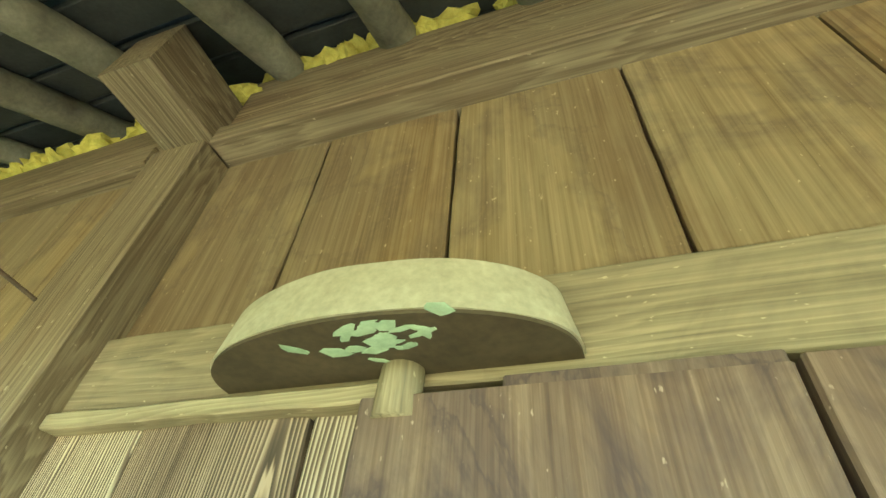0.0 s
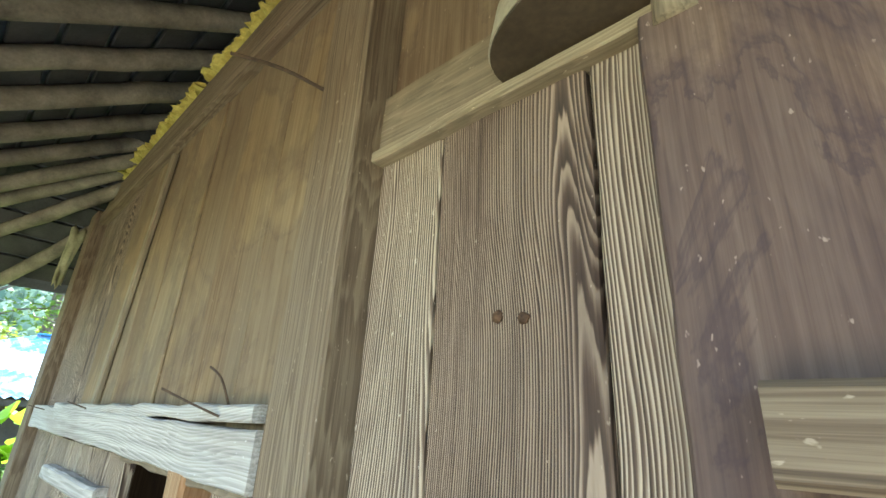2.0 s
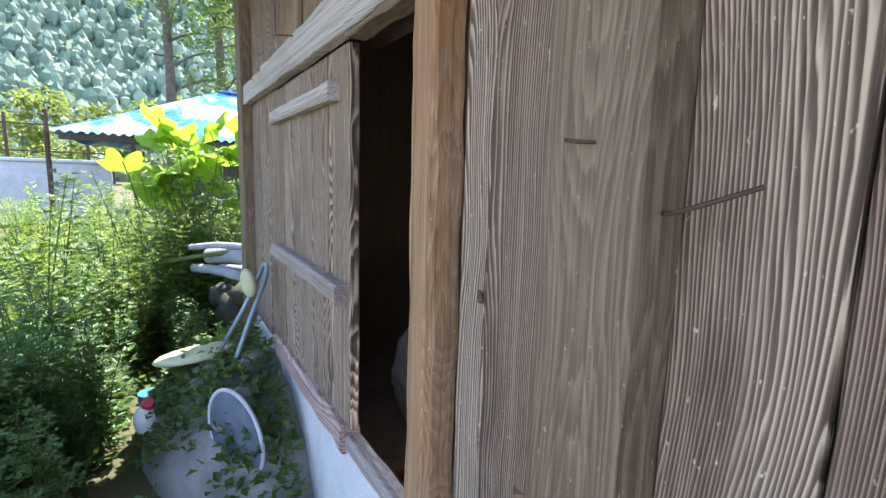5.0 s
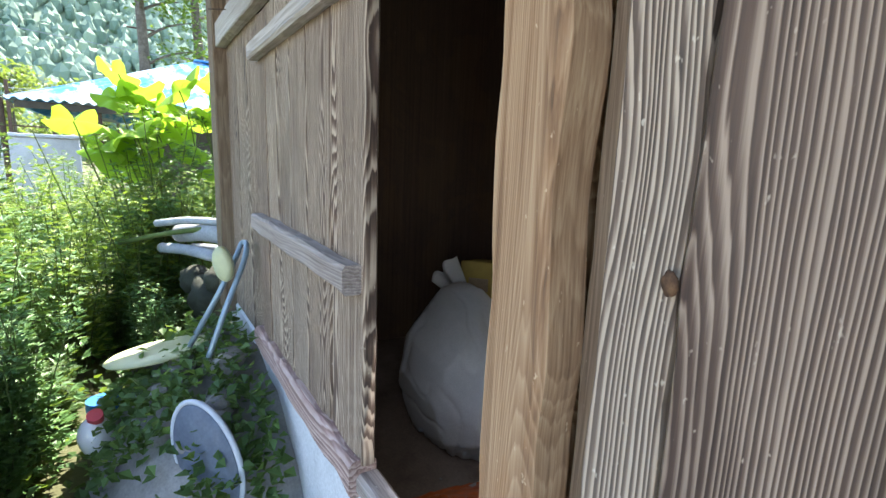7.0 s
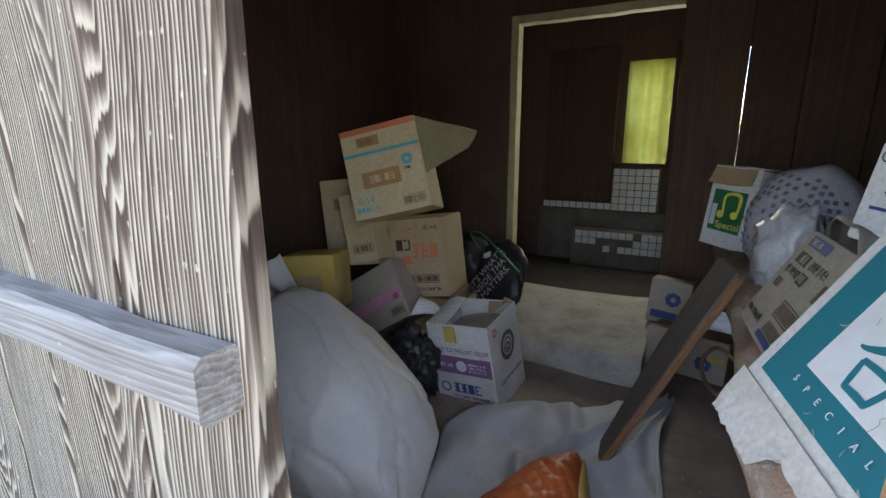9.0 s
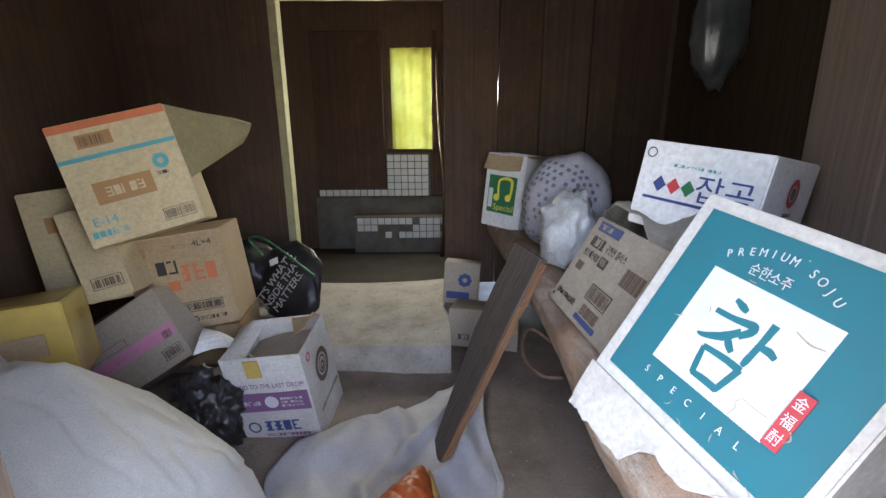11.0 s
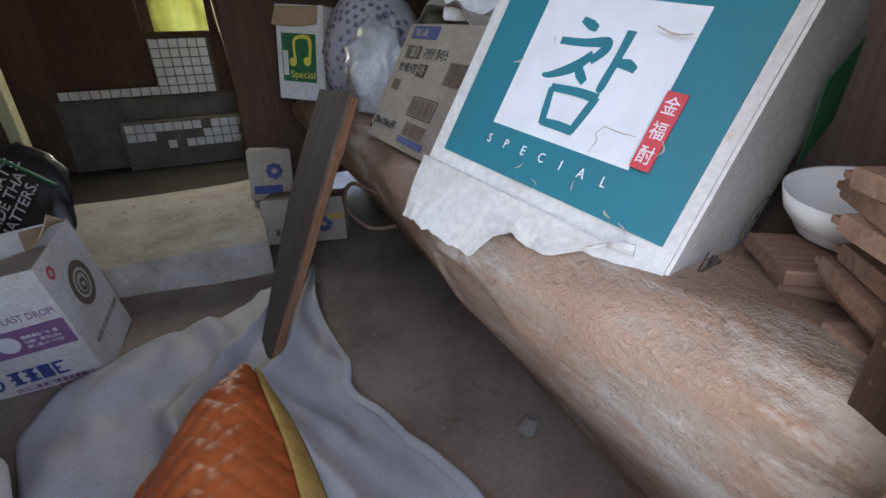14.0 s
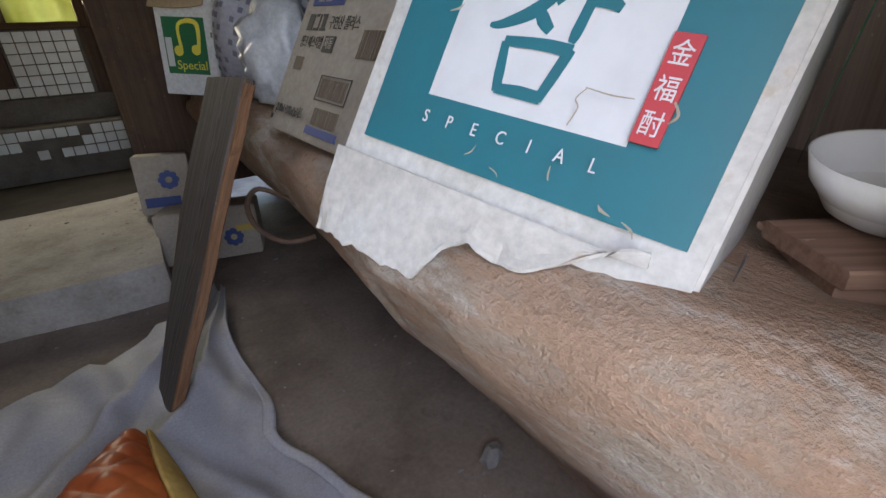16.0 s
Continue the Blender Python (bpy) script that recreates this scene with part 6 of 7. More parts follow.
    def drape(u, v):
        x = -1.205 + 0.26 * v + 0.008 * math.sin(u * 12)
        y = 1.80 - 0.52 * u
        z = 1.005 + 0.05 * math.sin(u * 3.1) + 0.02 * math.sin(v * 11 + u * 3) - 0.045 * (1 - v) ** 3 - 0.16 * max(0.0, 0.22 - u) / 0.22 + 0.025 * noise.noise((u * 5, v * 9, 0))
        return Vector((x, y, z))
    part("sheet", sheet_bm(drape, 44, 26, 0.003), M_FILMTAN, t, "", Matrix(), True)
    t = thing("hanging_plastic_bag", (-0.55, 2.3, 1.3), "clear plastic bag hanging in the dark opening", "bag")
    part("film", blob_bm(0.11, 0.08, 0.24, 4, 0.18, 2.0, 21, None, 0.15), M_FILMSHADED, t, "", pose(-0.56, 2.35, 1.62), True)
    part("string", tube_bm([(-0.56, 2.35, 1.86), (-0.56, 2.35, 3.05)], 0.003, 6), M_INKBROWN, t)


bags()


def offcuts():
    """Pinkish tongue-and-groove offcuts piled on the bench, with a bowl and a knitted thing on them."""
    first = thing("wood_offcut", (-1.10, 0.66, 0.73), "short pinkish board offcut stacked on the clay bench", "board", "stacked board offcuts")
    flat = Matrix.Rotation(math.pi / 2, 4, "Y") @ Matrix.Rotation(math.pi / 2, 4, "Z")
    m0 = pose(-1.020, 0.650, 0.704, 0, -1, -36)
    put(first, m0)
    part("board", plank_bm(0.105, 0.0165, 0.30, 0.002, 0.001, 3, 5), M_PINKWOOD, first, "", m0 @ flat @ Matrix.Translation((0, 0, -0.15)))
    part("tongue", plank_bm(0.01, 0.006, 0.30, 0.001, 0.0005, 3, 6), M_PINKWOOD, first, "", m0 @ flat @ Matrix.Translation((0.057, 0, -0.15)))
    rnd = random.Random(9)
    for k in range(1, 3):
        copy_thing(first, pose(-1.020 + rnd.uniform(-0.03, 0.03), 0.650 + rnd.uniform(-0.02, 0.02), 0.704 + 0.0185 * k, rnd.uniform(-1, 1), rnd.uniform(-1, 1), -36 + rnd.uniform(-9, 9)))
    for k in range(9):
        copy_thing(first, pose(-1.092 + rnd.uniform(-0.03, 0.03), 0.535 + rnd.uniform(-0.012, 0.012), 0.722 + 0.0185 * k, rnd.uniform(-1, 1), rnd.uniform(-1, 1), -32 + rnd.uniform(-9, 9)))
    t = thing("enamel_bowl", (-1.045, 0.725, 0.750), "small white enamel bowl on the stacked offcuts", "bowl")
    prof = [(0.0, 0.0), (0.035, 0.0), (0.055, 0.012), (0.072, 0.04), (0.078, 0.065), (0.081, 0.066), (0.074, 0.04), (0.056, 0.016), (0.0, 0.008)]
    bm = bmesh.new()
    n = 36
    rows = [[bm.verts.new((r * math.cos(math.tau * k / n), r * math.sin(math.tau * k / n), z)) for k in range(n)] for r, z in prof[1:-1]]
    for a, b in zip(rows, rows[1:]):
        for k in range(n):
            bm.faces.new((a[k], a[(k + 1) % n], b[(k + 1) % n], b[k]))
    bm.faces.new(rows[0][::-1])
    bm.faces.new(rows[-1])
    part("bowl", bm, M_ENAMEL, t, "", pose(-1.045, 0.725, 0.750, 4, -6, 0) @ Matrix.Scale(0.92, 4), True)
    t = thing("knitted_glove", (-0.98, 0.62, 0.95), "speckled knitted thing with pink yarn on the offcuts", "knitwear")
    part("knit", blob_bm(0.12, 0.04, 0.03, 4, 0.2, 2, 31), M_SPECKLE, t, "", pose(-1.09, 0.53, 0.908, 0, 5, -30), True)
    part("cuff", blob_bm(0.022, 0.02, 0.018, 4, 0.35, 3, 33), M_PINKYARN, t, "pink yarn cuff", pose(-1.195, 0.59, 0.905), True)
    t = thing("stone_chip", (-1.16, 1.15, 0.1), "small broken stone on the earth floor", "stone")
    part("stone", blob_bm(0.035, 0.02, 0.018, 2, 0.4, 2, 41), M_RUBBLE, t, "", pose(-1.155, 1.15, 0.112, 0, 0, 30))
    rnd = random.Random(15)
    bms = []
    for k in range(170):
        b = blob_bm(rnd.uniform(0.002, 0.008), rnd.uniform(0.002, 0.006), 0.002, 1, 0.5, 2, k)
        bmesh.ops.translate(b, vec=(rnd.uniform(-2.3, -1.1), rnd.uniform(0.8, 3.2), 0.0), verts=b.verts)
        for v in b.verts:
            v.co.z += (0.235 if v.co.y > 2.34 and v.co.x < -1.66 else FLOOR + 0.003)
        bms.append(b)
    tagged(part("floor_crumbs", join(*bms), M_RUBBLE), "crumbs of plaster and grit on the floor", "grit", kind="stuff")


offcuts()

# ---- outside: weeds, rubble, junk, shed, trees and hill ----
def leaf_quad(bm, p, d, n, length, width, fold=0.25):
    """One pointed leaf of two folded halves."""
    s = d.cross(n).normalized() * width / 2
    mid = p + d * length * 0.45
    a, b = bm.verts.new(p), bm.verts.new(p + d * length)
    l, r = bm.verts.new(mid + s + n * width * fold), bm.verts.new(mid - s + n * width * fold)
    bm.faces.new((a, l, b))
    bm.faces.new((a, b, r))


def weed_meshes(seed, height, leaves, lobes, size, mat):
    rnd = random.Random(seed)
    stems, fol = [], bmesh.new()
    for s in range(4):
        a = rnd.uniform(0, math.tau)
        lean = rnd.uniform(0.05, 0.28) * height
        hgt = height * rnd.uniform(0.7, 1.0)
        pts = curve_pts([(0.03 * math.cos(a), 0.03 * math.sin(a), 0), (lean * 0.35 * math.cos(a), lean * 0.35 * math.sin(a), hgt * 0.5), (lean * math.cos(a + 0.3), lean * math.sin(a + 0.3), hgt)], 6)
        stems.append(tube_bm(pts, lambda t: 0.006 - 0.004 * t, 5))
        for k in range(leaves // 4):
            t = rnd.uniform(0.08, 1.0) ** 0.8
            f = t * (len(pts) - 1)
            i = min(int(f), len(pts) - 2)
            p = pts[i].lerp(pts[i + 1], f - i)
            b = rnd.uniform(0, math.tau)
            out = Vector((math.cos(b), math.sin(b), rnd.uniform(-0.15, 0.7))).normalized()
            reach = size * (1.5 - 0.9 * t)
            q = p + out * reach * rnd.uniform(0.3, 1.6)
            n = Vector((rnd.uniform(-0.4, 0.4), rnd.uniform(-0.4, 0.4), 1)).normalized()
            side = out.cross(n).normalized()
            for m in range(lobes):
                ang = (m - (lobes - 1) / 2) * 0.62
                leaf_quad(fol, q, (out * math.cos(ang) + side * math.sin(ang)).normalized(), n, reach * rnd.uniform(0.8, 1.2), reach * 0.30)
    return mesh_of(join(*stems), "stem", M_STEM), mesh_of(fol, "foliage", mat)


def weeds():
    rnd = random.Random(21)
    kinds = []
    for k, (h, n, lob, size, mat, label) in enumerate(((1.25, 340, 3, 0.060, M_WEED, "tall green mugwort growing in a thicket"), (0.95, 300, 3, 0.055, M_WEED, "bushy green mugwort growing in a thicket"), (1.10, 320, 3, 0.050, M_WEEDLIGHT, "light green leafy weed growing in a thicket"), (0.55, 240, 5, 0.050, M_VINE, "low dark green weed beside the wall"))):
        stem, fol = weed_meshes(40 + k, h, n, lob, size, mat)
        kinds.append((stem, fol, label))

    def plant(x, y, k, s, turn):
        stem, fol, label = kinds[k]
        m = pose(x, y, ground_z(x, y) - 0.02, 0, 0, turn) @ Matrix.Scale(s, 4)
        t = tagged(put(new("weed_plant"), m), label, "weed", "weeds round the house")
        part("stem", stem, None, t, "", m)
        part("foliage", fol, None, t, "", m)
    count = 0
    for _ in range(4000):
        x, y = rnd.uniform(-8.6, -2.35), rnd.uniform(-3.6, 2.6)
        if x > -3.75 and y > -0.28 - 0.10 * (x + 3.7):
            continue
        if x > -4.05 and y > -0.15:
            continue
        if x > -4.5 and y > 0.05:
            continue
        if (x + 3.1) ** 2 + (y - 0.05) ** 2 < 0.25:
            continue
        if y < -0.9 + 0.55 * (x + 2.0) - 0.9:
            continue
        if count >= 190:
            break
        near = x > -3.4
        k = 3 if near and rnd.random() < 0.6 else rnd.choice((0, 2, 1, 2)) if y < -0.3 or x < -5.2 else rnd.choice((0, 1))
        s = (rnd.uniform(0.55, 0.8) if near else rnd.uniform(0.8, 1.12))
        plant(x, y, k, s, rnd.uniform(0, 360))
        count += 1
    for _ in range(46):
        x, y = rnd.uniform(-3.5, -2.35), rnd.uniform(-1.35, -0.42)
        plant(x, y, rnd.choice((1, 3, 3, 0)), rnd.uniform(0.5, 0.8), rnd.uniform(0, 360))
    for _ in range(14):
        plant(rnd.uniform(-4.7, -4.1), rnd.uniform(-0.5, 0.1), rnd.choice((1, 3)), rnd.uniform(0.5, 0.75), rnd.uniform(0, 360))
    for _ in range(16):
        plant(rnd.uniform(-4.95, -4.45), rnd.uniform(-0.25, 0.55), rnd.choice((0, 0, 1, 2)), rnd.uniform(1.0, 1.3), rnd.uniform(0, 360))
    for _ in range(44):
        plant(rnd.uniform(-4.3, -2.75), rnd.uniform(-1.15, -0.30), rnd.choice((1, 1, 3, 0)), rnd.uniform(0.55, 0.85), rnd.uniform(0, 360))
    for _ in range(7):
        plant(rnd.uniform(-4.5, -3.85), rnd.uniform(-0.02, 0.16), rnd.choice((1, 3)), rnd.uniform(0.45, 0.62), rnd.uniform(0, 360))
    # behind the house, seen through the open joint
    for k in range(12):
        plant(-1.4 + rnd.uniform(-1.2, 1.4), 6.2 + rnd.uniform(0, 1.5), 2, 1.5, rnd.uniform(0, 360))
    # low ground cover
    bm = bmesh.new()
    for _ in range(6500):
        x, y = rnd.uniform(-7.5, -1.9), rnd.uniform(-2.6, 0.38)
        if y > 0.39 or (x > -2.3 and y < -0.4):
            continue
        z = max(ground_z(x, y), mound_z(x, y))
        d = Vector((rnd.uniform(-1, 1), rnd.uniform(-1, 1), rnd.uniform(0.0, 0.8))).normalized()
        s = rnd.uniform(0.03, 0.06)
        leaf_quad(bm, Vector((x, y, z + rnd.uniform(0, 0.10))), d, Vector((rnd.uniform(-0.4, 0.4), rnd.uniform(-0.4, 0.4), 1)).normalized(), s, s * 0.75)
    for _ in range(3400):
        x, y = -3.02 + 0.8 * rnd.uniform(-1, 1), 0.05 + 0.40 * rnd.uniform(-1, 0.8)
        z = mound_z(x, y)
        if z < 0.06 or noise.noise((x * 3, y * 3, 9)) < -0.12:
            continue
        d = Vector((rnd.uniform(-1, 1), rnd.uniform(-1, 1), rnd.uniform(-0.3, 0.6))).normalized()
        s = rnd.uniform(0.028, 0.055)
        leaf_quad(bm, Vector((x, y, z + rnd.uniform(-0.03, 0.06))), d, Vector((rnd.uniform(-0.6, 0.6), rnd.uniform(-0.9, 0.3), 1)).normalized(), s, s * 0.85)
    tagged(part("ground_creeper", bm, M_VINE), "low creeping ivy over ground and rubble", "creeper", kind="stuff")


def mound_z(x, y):
    k = 1 - ((x + 3.02) / 0.78) ** 2 - ((y - 0.30) / 0.52) ** 2
    return 0.02 + 0.46 * max(0.0, k) ** 0.6


def rubble():
    def fn(u, v):
        x, y = -3.95 + 1.75 * u, -0.35 + 0.765 * v
        return Vector((x, y, mound_z(x, y) - 0.05 + 0.04 * noise.noise((x * 6, y * 6, 0)) + 0.02 * noise.noise((x * 15, y * 15, 3))))
    tagged(part("rubble_heap", sheet_bm(fn, 60, 30), M_RUBBLE, smooth=True), "heap of broken cement and stones against the footing", "rubble", kind="structure")
    rnd = random.Random(31)
    for k in range(16):
        x, y = rnd.uniform(-3.5, -2.5), rnd.uniform(-0.05, 0.33)
        z = mound_z(x, y)
        t = thing("rubble_stone", (x, y, z), "grey broken stone on the rubble heap", "stone", "stones on the rubble heap")
        part("stone", blob_bm(rnd.uniform(0.04, 0.10), rnd.uniform(0.03, 0.07), rnd.uniform(0.025, 0.05), 2, 0.5, 1.8, k), M_RUBBLE, t, "", pose(x, y, z - 0.005, 0, 0, rnd.uniform(0, 180)))


rubble()
weeds()


def disc_bm(r, thick, n=40, squash=1.0, dome=0.0):
    bm = bmesh.new()
    rows = []
    for rr, z in ((0.0, dome), (0.6, dome * 0.7), (0.92, dome * 0.2), (1.0, -thick * 0.4), (0.97, -thick), (0.0, -thick)):
        rows.append([bm.verts.new((r * max(rr, 0.001) * math.cos(math.tau * k / n), squash * r * max(rr, 0.001) * math.sin(math.tau * k / n), z)) for k in range(n)])
    for a, b in zip(rows, rows[1:]):
        for k in range(n):
            bm.faces.new((a[k], b[k], b[(k + 1) % n], a[(k + 1) % n]))
    return bm


def junk():
    t = thing("broken_chair", (-2.95, 0.15, 0.45), "broken stool with yellowed round seat and blue-grey tube frame", "chair")
    part("seat", disc_bm(0.20, 0.016, 40, 1.0, 0.014), M_CREAMPLASTIC, t, "yellowed round seat", pose(-3.12, 0.05, 0.455, 6, -9, 0), True)
    part("back_frame", tube_bm(curve_pts([(-2.98, 0.15, 0.50), (-2.93, 0.26, 0.72), (-2.98, 0.34, 0.86), (-3.00, 0.365, 0.905), (-2.955, 0.375, 0.905), (-2.90, 0.35, 0.84), (-2.84, 0.27, 0.68), (-2.82, 0.20, 0.50)], 6), 0.011, 10), M_BLUETUBE, t, "bent blue-grey tube", smooth=True)
    part("backrest", disc_bm(0.072, 0.028, 32, 0.52, 0.008), M_CREAMPLASTIC, t, "yellowed oval backrest", pose(-2.885, 0.268, 0.845, 90, 90, 52) @ Matrix.Rotation(radians(12), 4, "Z"), True)
    t = thing("folding_seat", (-2.42, 0.17, 0.15), "blue-grey padded seat with a pale rim half sunk in weeds", "chair seat")
    part("pad", disc_bm(0.19, 0.03, 40, 0.62, 0.012), M_STONEBLUE, t, "blue-grey pad", pose(-2.47, 0.14, 0.30, 78, 60, 30), True)
    part("rim", tube_bm([(0.192 * math.cos(a), 0.62 * 0.192 * math.sin(a), -0.01) for a in [math.tau * k / 40 for k in range(40)]], 0.009, 8, True), M_RIM, t, "pale rim", pose(-2.47, 0.14, 0.30, 78, 60, 30), True)
    t = thing("blue_cap_bottle", (-3.1, -0.18, 0.2), "white plastic bottle with a blue lid among the weeds", "bottle")
    part("body", tube_bm([(-3.17, -0.16, 0.0), (-3.17, -0.16, 0.18), (-3.17, -0.16, 0.22)], 0.055, 18), M_ENAMEL, t, smooth=True)
    part("lid", tube_bm([(-3.17, -0.16, 0.221), (-3.17, -0.16, 0.26)], 0.060, 20), M_BLUEPLASTIC, t, "blue lid")
    t = thing("red_cap_jug", (-2.98, -0.16, 0.2), "pale plastic jug with a red cap in the weeds", "jug")
    part("body", blob_bm(0.07, 0.06, 0.10, 3, 0.08, 2, 3), M_ENAMEL, t, "", pose(-2.97, -0.17, 0.20, 10, 25, 0), True)
    part("cap", tube_bm([(-2.945, -0.17, 0.285), (-2.925, -0.17, 0.315)], 0.026, 16), M_INKRED, t, "red cap")
    for k, (a, b, r, mat, label) in enumerate((((-3.72, 0.40, 0.90), (-4.25, 0.10, 0.84), 0.022, M_GREYPIPE, "grey plastic pipe in a stack beside the corner post"), ((-3.70, 0.42, 0.83), (-4.20, 0.22, 0.78), 0.055, M_GREYPIPE, "thick grey pipe in a stack beside the corner post"), ((-3.70, 0.36, 0.71), (-4.30, 0.12, 0.68), 0.032, M_GREYPIPE, "grey plastic pipe in a stack beside the corner post"), ((-3.70, 0.50, 0.70), (-4.35, 0.30, 0.66), 0.030, M_GREYPIPE, "grey plastic pipe in a stack beside the corner post"), ((-3.70, 0.44, 0.88), (-4.45, -0.10, 0.70), 0.015, M_STEM, "green garden cane on the stacked pipes"))):
        t = thing("stacked_pipe", a, label, "pipe", "pipes by the corner")
        a, b = Vector(a), Vector(b)
        part("pipe", tube_bm(curve_pts([a, a.lerp(b, 0.5) + Vector((0, 0, 0.015)), b], 4), r, 14), mat, t, smooth=True)
    # stones added to carry the pipes, darkened in colour to sink into shade
    t = thing("stone_pile", (-4.0, 0.35, 0.0), "added pile of stones, coloured dark like the shade under the pipes", "stones")
    for k, (x, y, z, r) in enumerate(((-3.92, 0.42, 0.14, 0.20), (-4.15, 0.38, 0.13, 0.18), (-4.0, 0.36, 0.42, 0.17), (-4.12, 0.28, 0.50, 0.11), (-3.86, 0.38, 0.55, 0.10))):
        part("stone", blob_bm(r, r * 0.8, r * 0.85, 3, 0.25, 2, 51 + k), M_DARKSTONE, t, "", pose(x, y, z), True)
    # a torn scrap of bark hanging at the corner
    t = thing("hanging_scrap", (-3.70, 0.34, 2.6), "pale torn scrap hanging under the eaves corner", "scrap")
    part("scrap", sheet_bm(lambda u, v: Vector((-3.70 + 0.03 * math.sin(v * 7), 0.28 + 0.08 * u * (1 - 0.5 * v), 2.92 - 0.38 * v + 0.02 * math.sin(u * 9))), 6, 14, 0.004), M_CREAM, t, "", Matrix(), True)


junk()


def pumpkin():
    rnd = random.Random(61)
    t = thing("pumpkin_plant", (-5.2, 0.3, 0.0), "pumpkin vine with large bright sunlit leaves", "plant")
    n = 40
    for k in range(28):
        r = rnd.uniform(0.13, 0.21)
        bm = bmesh.new()
        c = bm.verts.new((0, 0, 0))
        rim = []
        for i in range(n):
            a = math.tau * i / n
            lobe = 1 + 0.13 * math.cos(5 * a) + 0.04 * math.sin(17 * a) - 0.55 * math.exp(-((a - math.pi) / 0.22) ** 2)
            rim.append((bm.verts.new((r * 0.55 * lobe * math.cos(a), r * 0.55 * lobe * math.sin(a), 0.03 * r + 0.05 * r * math.cos(5 * a))), bm.verts.new((r * lobe * math.cos(a), r * lobe * math.sin(a), -0.10 * r + 0.16 * r * math.cos(5 * a)))))
        for i in range(n):
            a, b = rim[i], rim[(i + 1) % n]
            bm.faces.new((c, a[0], b[0]))
            bm.faces.new((a[0], a[1], b[1], b[0]))
        if k < 15:
            x, y, z = -5.2 + rnd.uniform(-0.4, 0.35), rnd.uniform(-0.15, 0.85), rnd.uniform(1.50, 1.98)
        else:
            x, y, z = -5.0 + rnd.uniform(-0.4, 0.4), rnd.uniform(-0.35, 0.8), rnd.uniform(1.15, 1.5)
        m = pose(x, y, z, rnd.uniform(-35, 35), rnd.uniform(5, 60), rnd.uniform(0, 360))
        leaf = part("leaf", bm, M_GOURD, t, "", m, True)
        part("stalk", tube_bm(curve_pts([(x, y, z - 0.005), (x + 0.02, y + 0.05, z - 0.18), (-5.2 + 0.3 * (x + 5.2), y + 0.1, max(0.1, z - 0.42))], 4), 0.005, 6), M_STEM, t)


pumpkin()


def shed():
    """Low shed with a blue corrugated roof, hipped at one end."""
    t = thing("blue_roof_shed", (-11, 2.0, 0.0), "low shed with a faded blue corrugated steel roof", "shed")
    E, Rz, x0, xr, y0, yr, y1 = 1.93, 3.10, -9.8, -12.2, -1.45, 1.15, 5.5

    def front(u, v):
        ya = y0 + (y1 - y0) * u
        yb = yr + (y1 - yr) * u
        y = ya + (yb - ya) * v
        x = x0 + (xr - x0) * v
        return Vector((x, y, E + (Rz - E) * v + 0.022 * math.sin(y * 46)))
    part("roof", sheet_bm(front, 220, 6, 0.006), M_SHEDROOF, t, "blue corrugated sheets with worn white patches")

    def hip(u, v):
        x = x0 + (2 * (xr - x0)) * u
        a = Vector((x, y0, E + 0.022 * math.sin(x * 46)))
        b = Vector((xr, yr, Rz))
        return a.lerp(b, v)
    part("roof", sheet_bm(hip, 110, 6, 0.006), M_SHEDROOF, t)
    part("roof", sheet_bm(lambda u, v: Vector((2 * xr - front(u, v).x, front(u, v).y, front(u, v).z)), 60, 4, 0.006), M_SHEDROOF, t)
    board("ridge_cap", (xr + 0.02, yr, Rz + 0.03), (xr + 0.02, y1, Rz + 0.03), 0.22, 0.03, M_SHEDROOF, t, face=(0, 0, 1))
    board("eave_board", (x0 - 0.05, y0 + 0.1, E - 0.07), (x0 - 0.05, y1, E - 0.07), 0.10, 0.03, M_SHEDWALL, t, face=(1, 0, 0))
    part("wall", join(box_bm(-10.3, -10.2, 0.55, 5.3, 0.0, E + 0.05), box_bm(-14.5, -10.3, 0.55, 0.65, 0.0, E + 0.05)), M_SHEDWALL, t, "dark shed wall")
    for y in (-1.5, -0.4):
        part("post", tube_bm([(-9.9, y, 0.0), (-9.9, y, E)], 0.035, 8), M_IRON, t)


shed()


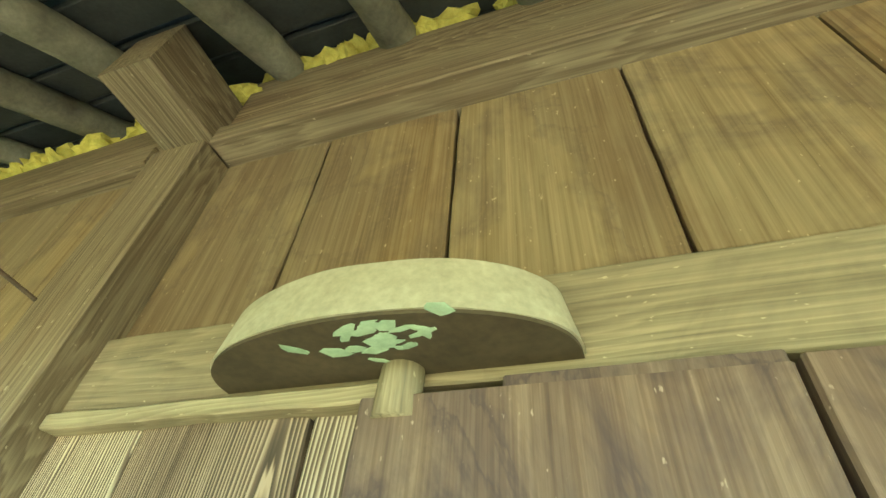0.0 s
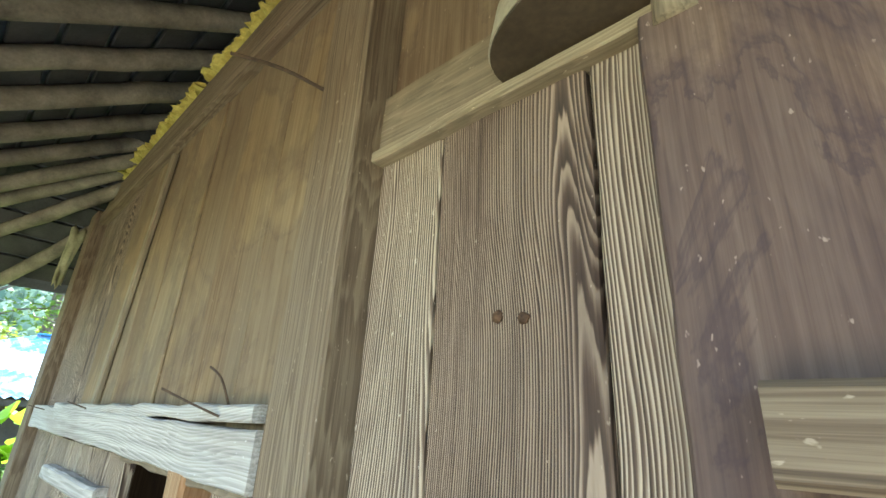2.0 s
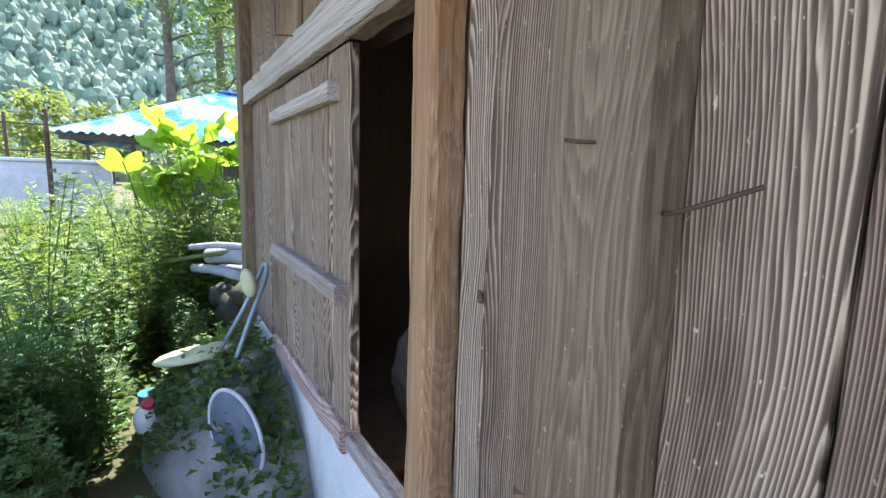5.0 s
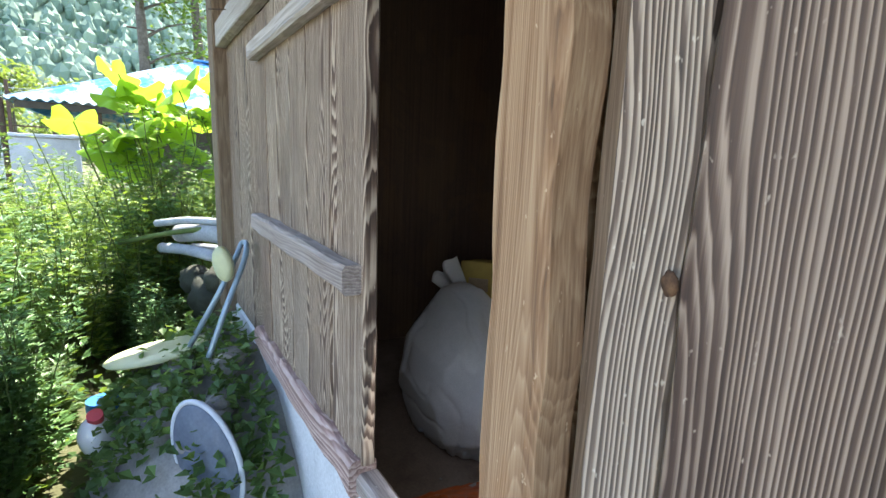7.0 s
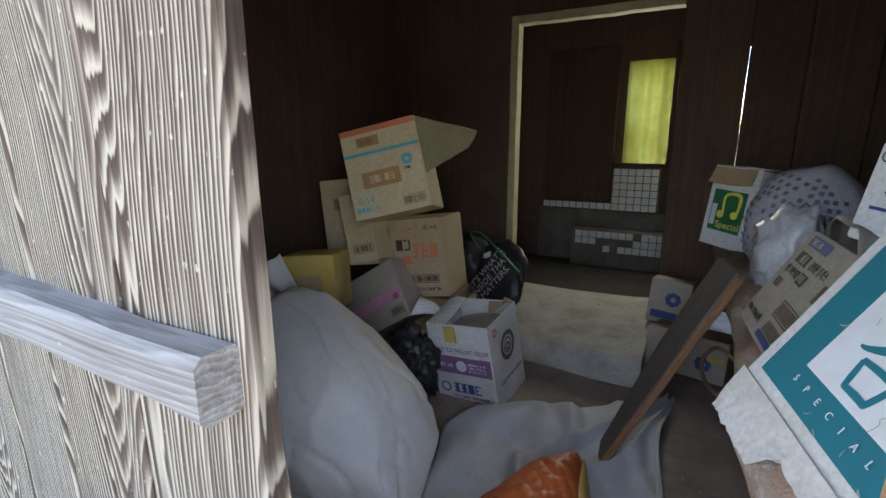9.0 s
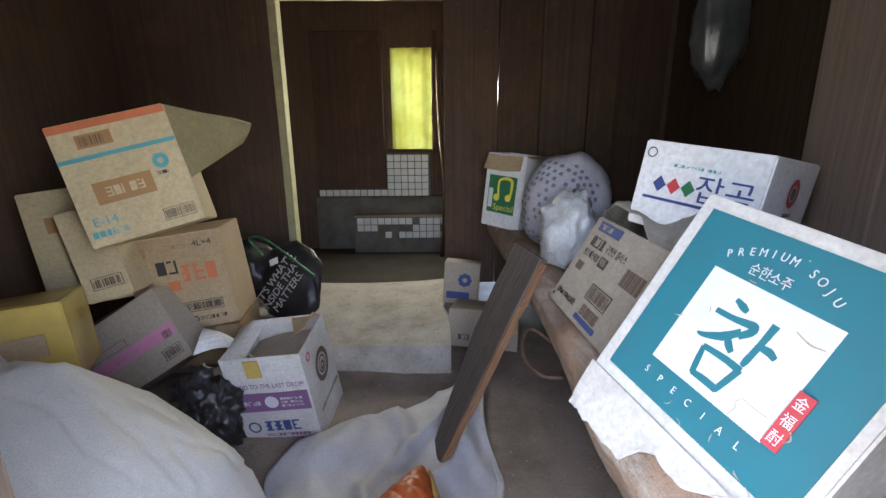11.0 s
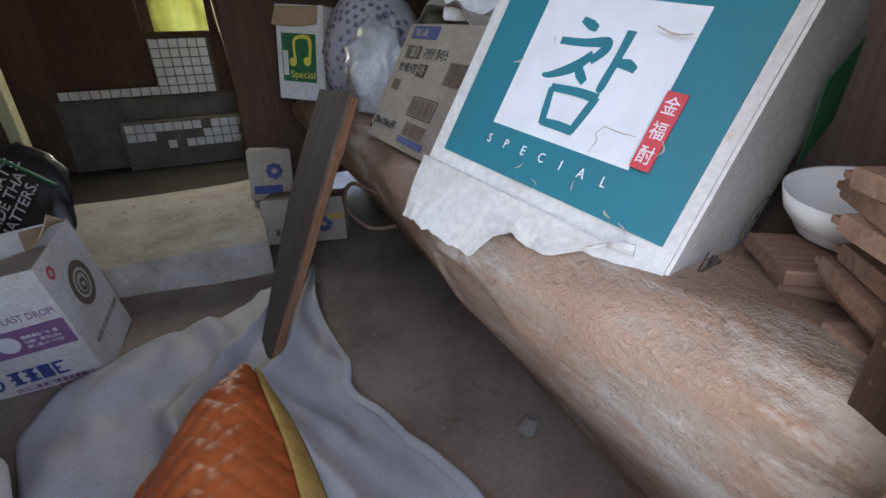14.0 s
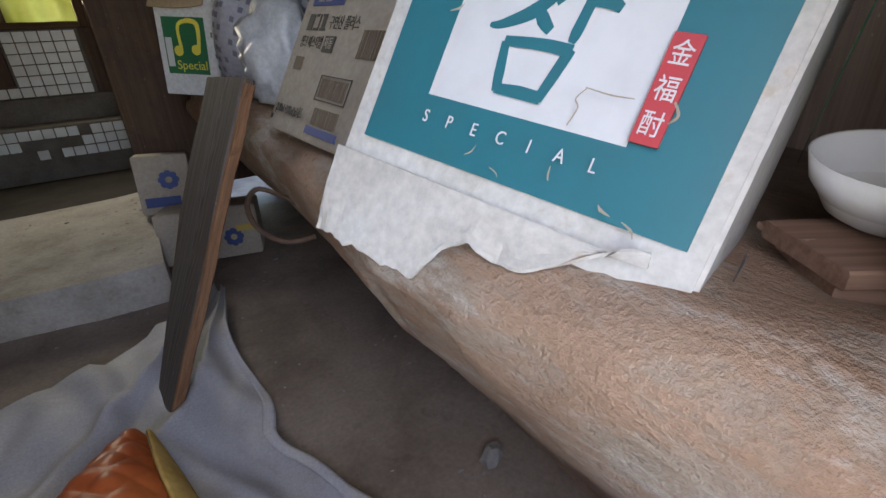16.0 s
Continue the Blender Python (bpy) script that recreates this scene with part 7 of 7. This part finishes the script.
def far_things():
    t = thing("white_low_wall", (-15, -3, 0.0), "white painted low concrete wall by the road", "wall")
    part("wall", box_bm(-15.2, -15.0, -9.0, -1.06, -0.1, 1.50, 0.02), M_PLASTER, t)
    part("coping", box_bm(-15.25, -14.95, -9.05, -1.02, 1.501, 1.58, 0.01), M_PLASTER, t)
    t = thing("steel_fence", (-17, -4, 0.0), "dark steel post fence beyond the white wall", "fence")
    for k in range(9):
        y = -8.5 + 0.85 * k
        board("post", (-17.0, y, 0.0), (-17.0, y, 2.75 + 0.15 * (k % 2)), 0.07, 0.07, M_IRON, t, steps=2)
    for z in (1.8, 2.5):
        board("rail", (-17.0, -8.8, z), (-17.0, -1.2, z), 0.04, 0.03, M_IRON, t, face=(1, 0, 0), steps=2)
    for k, (a, b) in enumerate((((-40, -11.4, 9.0), (-40, 6, 7.7)), ((-40, -11.4, 5.1), (-40, 6, 4.9)), ((-40, -11.4, 4.3), (-40, 6, 4.2)))):
        t = thing("power_line", a, "thin overhead power line", "cable", "power lines")
        a, b = Vector(a) + (Vector(a) - Vector(b)), Vector(b) + (Vector(b) - Vector(a))
        part("cable", tube_bm(curve_pts([a, a.lerp(b, 0.5) - Vector((0, 0, 0.25)), b], 6), 0.022, 5), M_GREYPIPE, t)
    t = thing("utility_pole", (-40, 0.9, 0.0), "pale concrete utility pole", "pole")
    part("pole", tube_bm([(-40, 0.9, 0), (-40, 0.9, 5.5), (-40, 0.9, 11.5)], lambda s: 0.2 - 0.06 * s, 12), M_CONCRETE, t, smooth=True)
    part("crossarm", box_bm(-40.05, -39.95, 0.1, 1.7, 9.3, 9.4, 0.01), M_IRON, t)


far_things()


def tree(loc, height, crown_r, seed, mat=None, leaves=1500, size=0.22, first=0.35, label="slender tree with a light green crown", group="trees behind the shed"):
    mat = mat or M_TREELEAF
    rnd = random.Random(seed)
    t = thing("tree", loc, label, "tree", group)
    base = Vector(loc)
    bend = Vector((rnd.uniform(-0.5, 0.5), rnd.uniform(-0.5, 0.5), 0))
    trunk = curve_pts([base, base + bend * 0.4 + Vector((0, 0, height * 0.4)), base + bend * 0.2 + Vector((0, 0, height * 0.8)), base + bend + Vector((0, 0, height))], 5)
    bms = [tube_bm(trunk, lambda s: 0.022 * height * (1 - 0.8 * s), 10)]
    ends = []
    for k in range(16):
        f = rnd.uniform(first, 0.97)
        p = trunk[int(f * (len(trunk) - 1))]
        a = rnd.uniform(0, math.tau)
        reach = crown_r * rnd.uniform(0.45, 1.0) * (1.15 - 0.6 * f)
        q = p + Vector((math.cos(a) * reach, math.sin(a) * reach, reach * rnd.uniform(0.1, 0.7)))
        bms.append(tube_bm(curve_pts([p, p.lerp(q, 0.5) + Vector((0, 0, 0.08 * reach)), q], 3), lambda s: 0.006 * height * (1 - 0.75 * s), 6))
        ends += [(q, reach), (p.lerp(q, 0.65), reach)]
    part("trunk", join(*bms), M_BARK, t, "", Matrix(), True)
    bm = bmesh.new()
    for k in range(leaves):
        c, r = rnd.choice(ends)
        p = c + Vector((rnd.gauss(0, 1), rnd.gauss(0, 1), rnd.gauss(0, 0.7))) * r * 0.30
        d = Vector((rnd.uniform(-1, 1), rnd.uniform(-1, 1), rnd.uniform(-0.7, 0.4))).normalized()
        n = Vector((rnd.uniform(-1, 1), rnd.uniform(-1, 1), 1.2)).normalized()
        leaf_quad(bm, p, d, n, size * rnd.uniform(0.7, 1.3), size * 0.6)
    part("crown", bm, mat, t, "leafy crown")


tree((-22.0, 0.4, 0), 11.0, 2.6, 1)
tree((-24.5, 2.4, 0), 12.0, 3.0, 2)
tree((-20.0, 2.9, 0), 10.0, 2.8, 3)
tree((-26.0, 4.4, 0), 12.0, 3.0, 4)
rndg = random.Random(77)
for k in range(17):
    tree((-58 + rndg.uniform(-7, 7), -30 + 2.7 * k + rndg.uniform(-1, 1), 0), rndg.uniform(5.0, 8.0), rndg.uniform(2.5, 3.4), 100 + k, M_PALETREE, 900, 0.55, 0.12, "rounded pale green tree at the foot of the hill", "grove at the foot of the hill")


def hill():
    def hz(d, a):
        s = max(0.0, min(1.0, (d - 66) / 150))
        return 82 * s * s * (3 - 2 * s) * (0.72 + 0.28 * math.sin(a * 2.4 + 1.2)) + 1.5 * s * noise.noise((d * 0.05, a * 6, 0)) * 4

    def fn(u, v):
        a, d = math.radians(-75 + 125 * u), 66 + 190 * v
        return Vector((-d * math.cos(a), d * math.sin(a), hz(d, a) - 0.3))
    tagged(part("hillside", sheet_bm(fn, 60, 40), M_HAZEFOREST, smooth=True), "steep wooded hillside across the valley", "hill", kind="structure")
    rnd = random.Random(88)
    protos = []
    for k in range(6):
        bm = bmesh.new()
        bmesh.ops.create_icosphere(bm, subdivisions=1, radius=1)
        for v in bm.verts:
            n = v.co.normalized()
            j = 1 + 0.45 * noise.noise(n * 2.6 + Vector((k * 3, 0, 0)))
            v.co = Vector((n.x * j * 1.5, n.y * j * 1.5, (n.z * 2.6 + 1.8) * j))
        protos.append(([v.co.copy() for v in bm.verts], [[v.index for v in f.verts] for f in bm.faces]))
        bm.free()
    verts, faces = [], []
    for _ in range(13000):
        a, d = math.radians(rnd.uniform(-58, 32)), 66 + 165 * rnd.random() ** 0.8
        vs, fs = rnd.choice(protos)
        s = rnd.uniform(0.35, 0.8)
        o = Vector((-d * math.cos(a), d * math.sin(a), hz(d, a) - 0.4))
        turn = Matrix.Rotation(rnd.uniform(0, 6.28), 3, "Z")
        b = len(verts)
        verts += [tuple(o + turn @ (v * s)) for v in vs]
        faces += [[i + b for i in f] for f in fs]
    me = bpy.data.meshes.new("forest")
    me.from_pydata(verts, [], faces)
    me.materials.append(M_HAZEFOREST)
    tagged(put(new("forest", me), Matrix()), "dense pine forest on the hillside, paled blue-green to paint in haze", "forest", kind="stuff")


hill()
